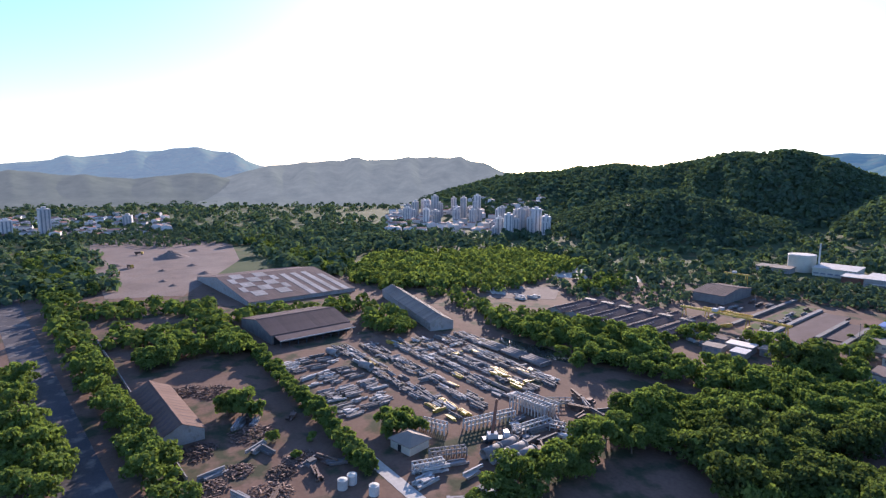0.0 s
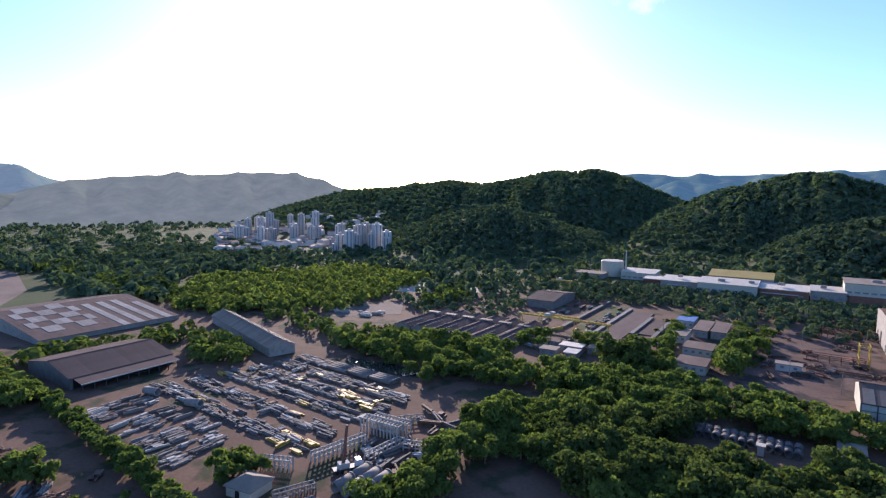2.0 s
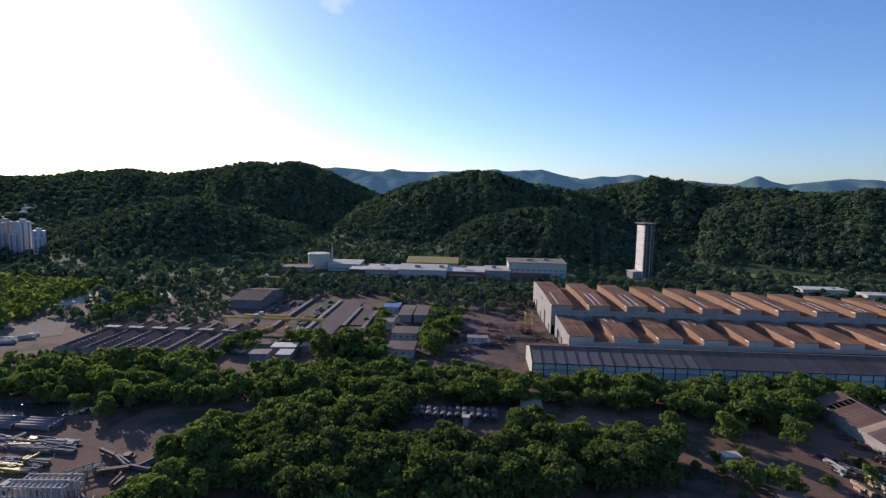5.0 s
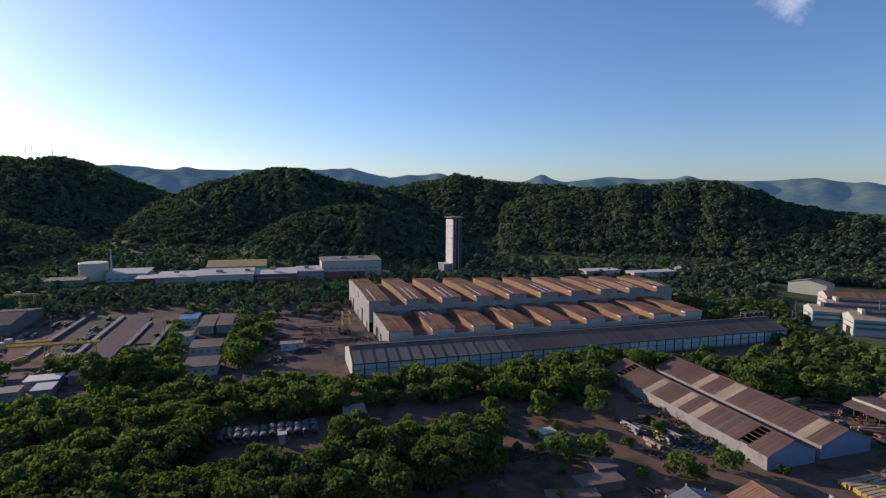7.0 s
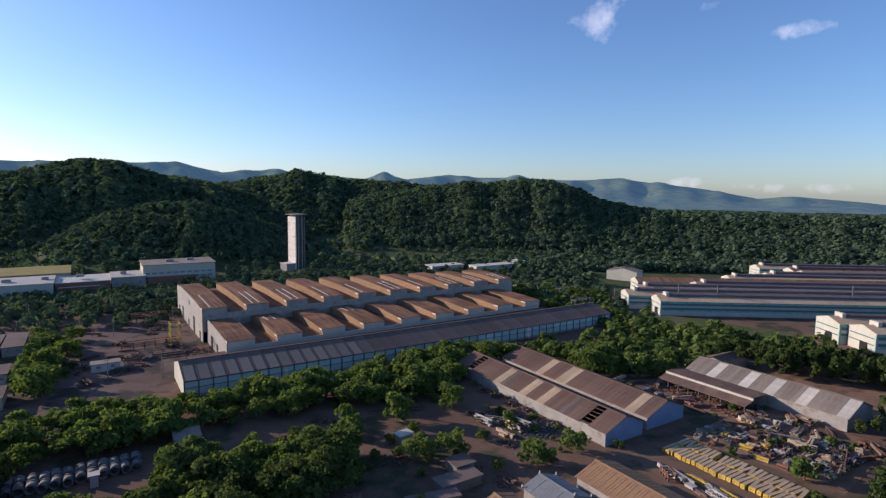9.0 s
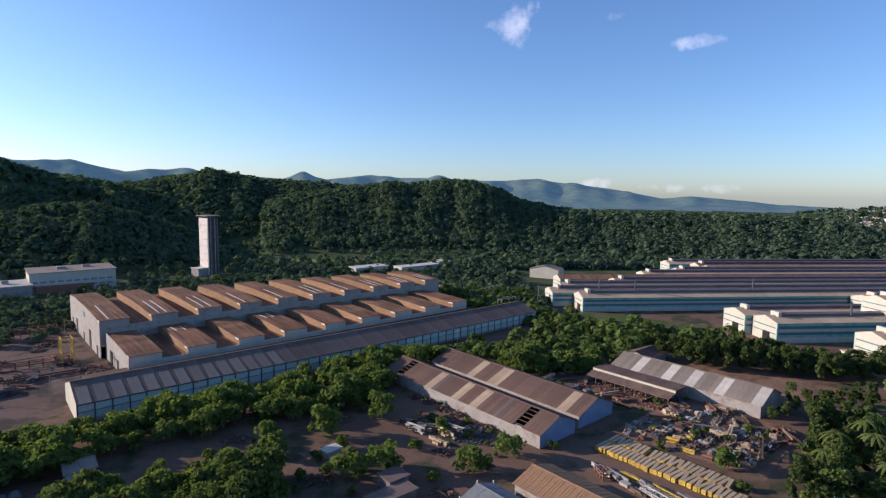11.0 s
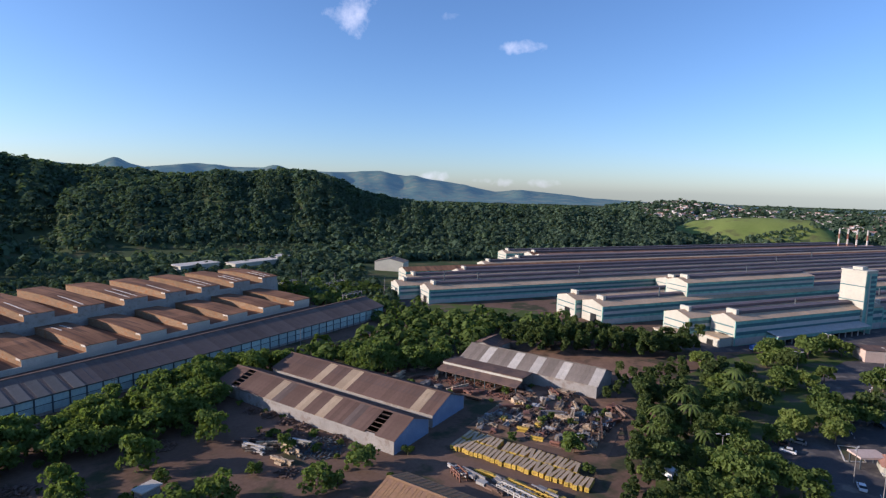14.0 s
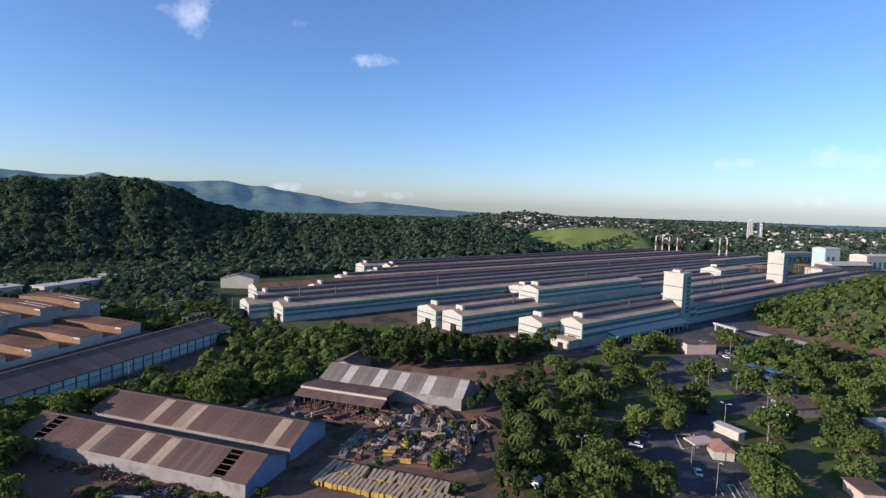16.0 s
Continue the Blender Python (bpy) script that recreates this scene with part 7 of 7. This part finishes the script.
flat_house("brown_canteen", pose(238, 34, 0, 0, 0, -43), 23, 11, 3.6, "low building with brown flat roof", M_BROWNROOF, M_GREYWALL, windows=4)
flat_house("pale_hut", pose(243, 4, 0, 0, 0, 40), 8, 7, 3, "small hut with pale roof", M_WHITESTRIP, M_GREYWALL)
flat_house("pale_hut", pose(183, 13, 0, 0, 0, 30), 8, 6, 3, "small hut with brown roof", M_BROWNROOF, M_PINK)
for x, y, w in ((288, 34, 22), (276, 36, 22)):
    t = thing("blue_canopy", pose(x, y, 0, 0, 0, 60), "blue sheet canopy over bicycles", "canopy", "blue canopies")
    part("roof", boxes((0, w, 0, 4, 2.6, 2.8)), M_BLUE, t)
    for k in range(5):
        part("post", boxes((w * k / 4 - 0.1 + (k == 0) * 0.2 - (k == 4) * 0.2, w * k / 4 + 0.1 + (k == 0) * 0.2 - (k == 4) * 0.2, 1.9, 2.1, 0, 2.6)), M_STEEL, t)


def kerbed_island(pts, label):
    """A low planted island with a pale kerb round it."""
    t = thing("traffic_island", Matrix(), label, "traffic island", "kerbed islands")
    part("bed", prism(bmesh.new(), pts, 0.06, 0.16, "z"), M_GRASSY, t, "grass inside the kerb")
    for (x0, y0), (x1, y1) in zip(pts, pts[1:] + pts[:1]):
        ln, ang = math.hypot(x1 - x0, y1 - y0), math.degrees(math.atan2(y1 - y0, x1 - x0))
        part("kerb", boxes((0, ln, -0.2, 0.15, 0.06, 0.26)), M_PALECONC, t).matrix_basis = pose(x0, y0, 0, 0, 0, ang)


kerbed_island([(146, 38.5), (170, 47.6), (170.6, 46.2), (146.6, 36.6)], "long narrow kerbed island between two lanes")
kerbed_island([(186, 62), (196, 66), (199, 62), (190, 58)], "small kerbed island before the gate canopy")
kerbed_island([(226, 70), (240, 75), (243, 71), (230, 66)], "kerbed grass island at a road fork")
for k in range(9):
    for x0, y0, dx, dy in ((150, 42.5, 2.6, 1.05), (152, 36.4, 2.6, 1.05), (206, 64.0, 3.0, 1.2)):
        single("lane_mark", boxes((0, 1.6, -0.08, 0.08, 0, 0.02)), M_MARK, pose(x0 + dx * k, y0 + dy * k, 0.075, 0, 0, 21.8), "worn white lane mark on asphalt", "road mark", "lane marks")


def lamp_post(x, y, h=9.0, turn=0.0):
    t = thing("street_lamp", pose(x, y, 0, 0, 0, turn), "thin grey street lamp with two arms", "street lamp", "street lamps")
    part("pole", rod(bmesh.new(), (0, 0, 0), (0, 0, h), 0.13, 8, 0.08), M_CONCRETE, t)
    for s in (-1, 1):
        arm = part("arm", rod(bmesh.new(), (0, 0, h - 0.1), (1.6 * s, 0, h + 0.35), 0.06, 6), M_CONCRETE, t)
        part("lamp_head", boxes((1.3 * s - 0.5, 1.3 * s + 0.5, -0.18, 0.18, h + 0.3, h + 0.46)), M_PALECONC, arm)


for k, (x, y) in enumerate(((174, 57.4), (161.7, 49.3), (210.5, 53.4), (248.4, 63.9), (250, 54), (232.5, 42.5), (307.8, 97), (207.5, 40.7), (154.6, 82.7), (232, 66), (282, 60), (300, 74), (262, 96), (320, 64), (350, 66))):
    lamp_post(x, y, 9.0, 40 * k)


def car(m, paint, label, truck=False):
    t = thing("truck" if truck else "car", m, label, "truck" if truck else "car", "parked vehicles")
    if truck:
        part("body", boxes((-3.6, 1.6, -1.15, 1.15, 0.9, 3.0)), paint, t)
        part("cab", prism(bmesh.new(), [(1.8, 0.6), (3.6, 0.6), (3.6, 1.7), (3.2, 2.6), (1.8, 2.6)], -1.1, 1.1, "y"), M_PAINT, t)
        part("windscreen", boxes((3.36, 3.5, -0.95, 0.95, 1.7, 2.4)), M_CARGLASS, t)
        wheels, r = ((-2.5, 1.0), (2.6, 1.0)), 0.45
    else:
        part("body", prism(bmesh.new(), [(-2.1, 0.35), (2.1, 0.35), (2.15, 0.75), (1.4, 0.92), (-2.0, 0.98), (-2.15, 0.8)], -0.85, 0.85, "y"), paint, t)
        part("cabin", prism(bmesh.new(), [(-1.7, 0.95), (1.1, 0.93), (0.45, 1.42), (-1.2, 1.45)], -0.74, 0.74, "y"), M_CARGLASS, t, "dark glazed cabin")
        part("roof", boxes((-1.15, 0.4, -0.7, 0.7, 1.44, 1.5)), paint, t)
        wheels, r = ((-1.3, 0.78), (1.35, 0.78)), 0.32
    wheel = mesh_of(rod(bmesh.new(), (0, -0.1, r), (0, 0.1, r), r, 12), M_TYRE, "wheel")
    rim = mesh_of(rod(bmesh.new(), (0, -0.12, r), (0, 0.12, r), r * 0.6, 10), M_PALECONC, "rim")
    for x, y in wheels:
        for s in (-1, 1):
            wh = share("wheel", wheel, t, pose(x, y * s, 0.06))
            share("rim", rim, wh, Matrix())


PAINTS = (M_PAINT, M_STEEL, M_PAINT, M_REDBROWN, M_GREYWALL, M_PAINT)
for k, (x, y, a) in enumerate(((171.8, 55.2, 20), (223.4, 61.2, 60), (313, 65, 30), (318, 68, 30), (323, 66, 30), (335.8, 62.4, 10), (240, 44, 120), (243, 42, 120), (246, 40, 120), (249, 38, 120), (258, 30, 120), (192, 18, 40), (286, 62, 20), (164, 66, 10), (179, 74, 100), (183, 77, 100), (188, 74, 100))):
    car(pose(x, y, 0.02, 0, 0, a), PAINTS[k % 6], "parked car, one of several by the plant gate")
car(pose(137.9, 90.2, 0.0, 0, 0, 75), M_PAINT, "white box truck under trees", True)
car(plant(4, -9, 0.05), M_BLUE, "blue truck beside the plant hall", True)
car(plant(14, -8, 0.05), M_PAINT, "white truck beside the plant hall", True)

# ------------------------------------------------------------------ works beyond the plant
def far_works(x, y, turn, w, d, h, roof_rise, wall, roof, label):
    t = thing("far_works", pose(x, y, 0, 0, 0, turn), label, "building", "works beyond the plant")
    part("wall", boxes((0, w, 0, d, 0, h)), wall, t)
    arc = [(-0.5 + (d + 1) * k / 8, h + roof_rise * math.sin(math.pi * k / 8)) for k in range(9)]
    part("roof", prism(bmesh.new(), [(-0.5, h - 0.3)] + [(a, b + 0.05) for a, b in arc] + [(d + 0.5, h - 0.3)], -0.5, w + 0.5), roof, t)
    for k in range(int(w / 9)):
        part("bay", boxes((3 + 9 * k, 8 + 9 * k, -0.15, 0.1, h * 0.15, h * 0.6)), M_TEALDARK, t)


far_works(925, 16, -41, 26, 20, 27, 2, M_GLAZING, M_WHITESTRIP, "pale green tall block of far works")
far_works(870, 8, -41, 66, 26, 9, 4, M_BROWNROOF, M_PALECONC, "long brown shed with pale arched roof")
far_works(930, -30, -41, 70, 24, 20, 2, M_WHITE, M_WHITESTRIP, "long white hall of far works")
far_works(800, 20, -30, 40, 20, 9, 2, M_WHITE, M_GREYROOF, "low pale hall of far works")
far_works(980, 60, -30, 60, 26, 14, 2, M_PALECONC, M_GREYROOF, "grey hall of far works")

# ------------------------------------------------------------------ side aisle and doors of the front plant hall
t = thing("side_aisle", plant(22, -6.4), "low lean-to aisle with dark bays along the plant hall", "shed")
part("roof", prism(bmesh.new(), [(-0.4, 4.4), (6.2, 5.8), (6.2, 6.0), (-0.4, 4.6)], 0, 74), M_PALECONC, t, "pale sloping roof")
part("wall", boxes((0, 74, 0, 0.3, 2.9, 4.4), (0, 0.4, 0.3, 6, 0, 4.4), (73.6, 74, 0.3, 6, 0, 4.4)), M_TEAL, t)
for k in range(15):
    part("pier", boxes((5.28 * k, 5.28 * k + 0.5 - (k == 14) * 0.4, -0.02, 0.32, 0, 2.9)), M_PALECONC, t)
for a, b, h in ((-14.3, 19, 4.5), (-0.3, 4, 5.0), (-36.3, 59, 5.0), (-40.3, 78, 5.0), (-108.3, 136, 4.2), (-122.3, 155, 4.2)):
    single("gable_door", boxes((0, 0.25, 0, 5, 0, h)), M_DARK, plant(a, b), "dark open gateway in a white gable", "door", "plant gateways")

# ------------------------------------------------------------------ masts on the hill
for az, h in ((-35.3, 34), (-36.7, 25), (-34.3, 20), (-37.1, 22)):
    p = aim(az, 0) * 1490
    z = float(land_height(np.array([p.x]), np.array([p.y]))[0])
    single("radio_mast", rod(bmesh.new(), (0, 0, -2), (0, 0, h + 10), 0.7, 6, 0.35), M_STEEL, pose(p.x, p.y, z), "thin radio mast on a wooded hilltop", "mast", "radio masts")


# ------------------------------------------------------------------ towns in the distance
def houses(name, count, az0, az1, r0, r1, label):
    """A town too far to count: small houses with pitched roofs as one mesh."""
    bm_v, bm_f, mats = [], [], []
    for k in range(count):
        az, r = float(RNG.uniform(az0, az1)), float(RNG.uniform(r0, r1))
        p = aim(az, 0) * r
        z = float(land_height(np.array([p.x]), np.array([p.y]))[0])
        w, d, h = float(RNG.uniform(5, 9)), float(RNG.uniform(4, 7)), float(RNG.choice([3.5, 4, 6.5, 9]))
        m = pose(p.x, p.y, z - 1, 0, 0, float(RNG.uniform(0, 180)))
        o = len(bm_v)
        pts = [(-w, -d, 0), (w, -d, 0), (w, d, 0), (-w, d, 0), (-w, -d, h), (w, -d, h), (w, d, h), (-w, d, h), (-w, 0, h + 1.8), (w, 0, h + 1.8)]
        bm_v += [m @ Vector(q) for q in pts]
        for f, mi in (((0, 1, 5, 4), 0), ((2, 3, 7, 6), 0), ((1, 2, 6, 9, 5), 0), ((3, 0, 4, 8, 7), 0), ((4, 5, 9, 8), 1), ((6, 7, 8, 9), 1)):
            bm_f.append(tuple(o + i for i in f))
            mats.append(0 if mi == 0 else 1 + k % 2)
    me = bpy.data.meshes.new(name)
    me.from_pydata([tuple(v) for v in bm_v], [], bm_f)
    for m in (M_HOUSES, M_TILE, M_GREYROOF):
        me.materials.append(m)
    me.polygons.foreach_set("material_index", mats)
    tagged(new(name, me), label, "town", kind="stuff")


houses("east_town", 1500, 61, 97, 1300, 2300, "pale houses of a distant hillside town")
houses("hill_houses", 160, 60, 69, 1500, 2100, "small houses scattered over a green rise")
houses("west_town", 180, -109, -95, 800, 1150, "pale low houses of a distant town")
houses("city_low_rise", 200, -74, -57, 720, 1150, "low pale buildings among the tower blocks")
for az, r, h in ((-105.0, 830, 36), (-107.6, 850, 22), (-98.6, 900, 20), (-101.5, 900, 12), (84.2, 1700, 50), (85.0, 1720, 40)):
    tower_block(az, r, 12, 12, h)
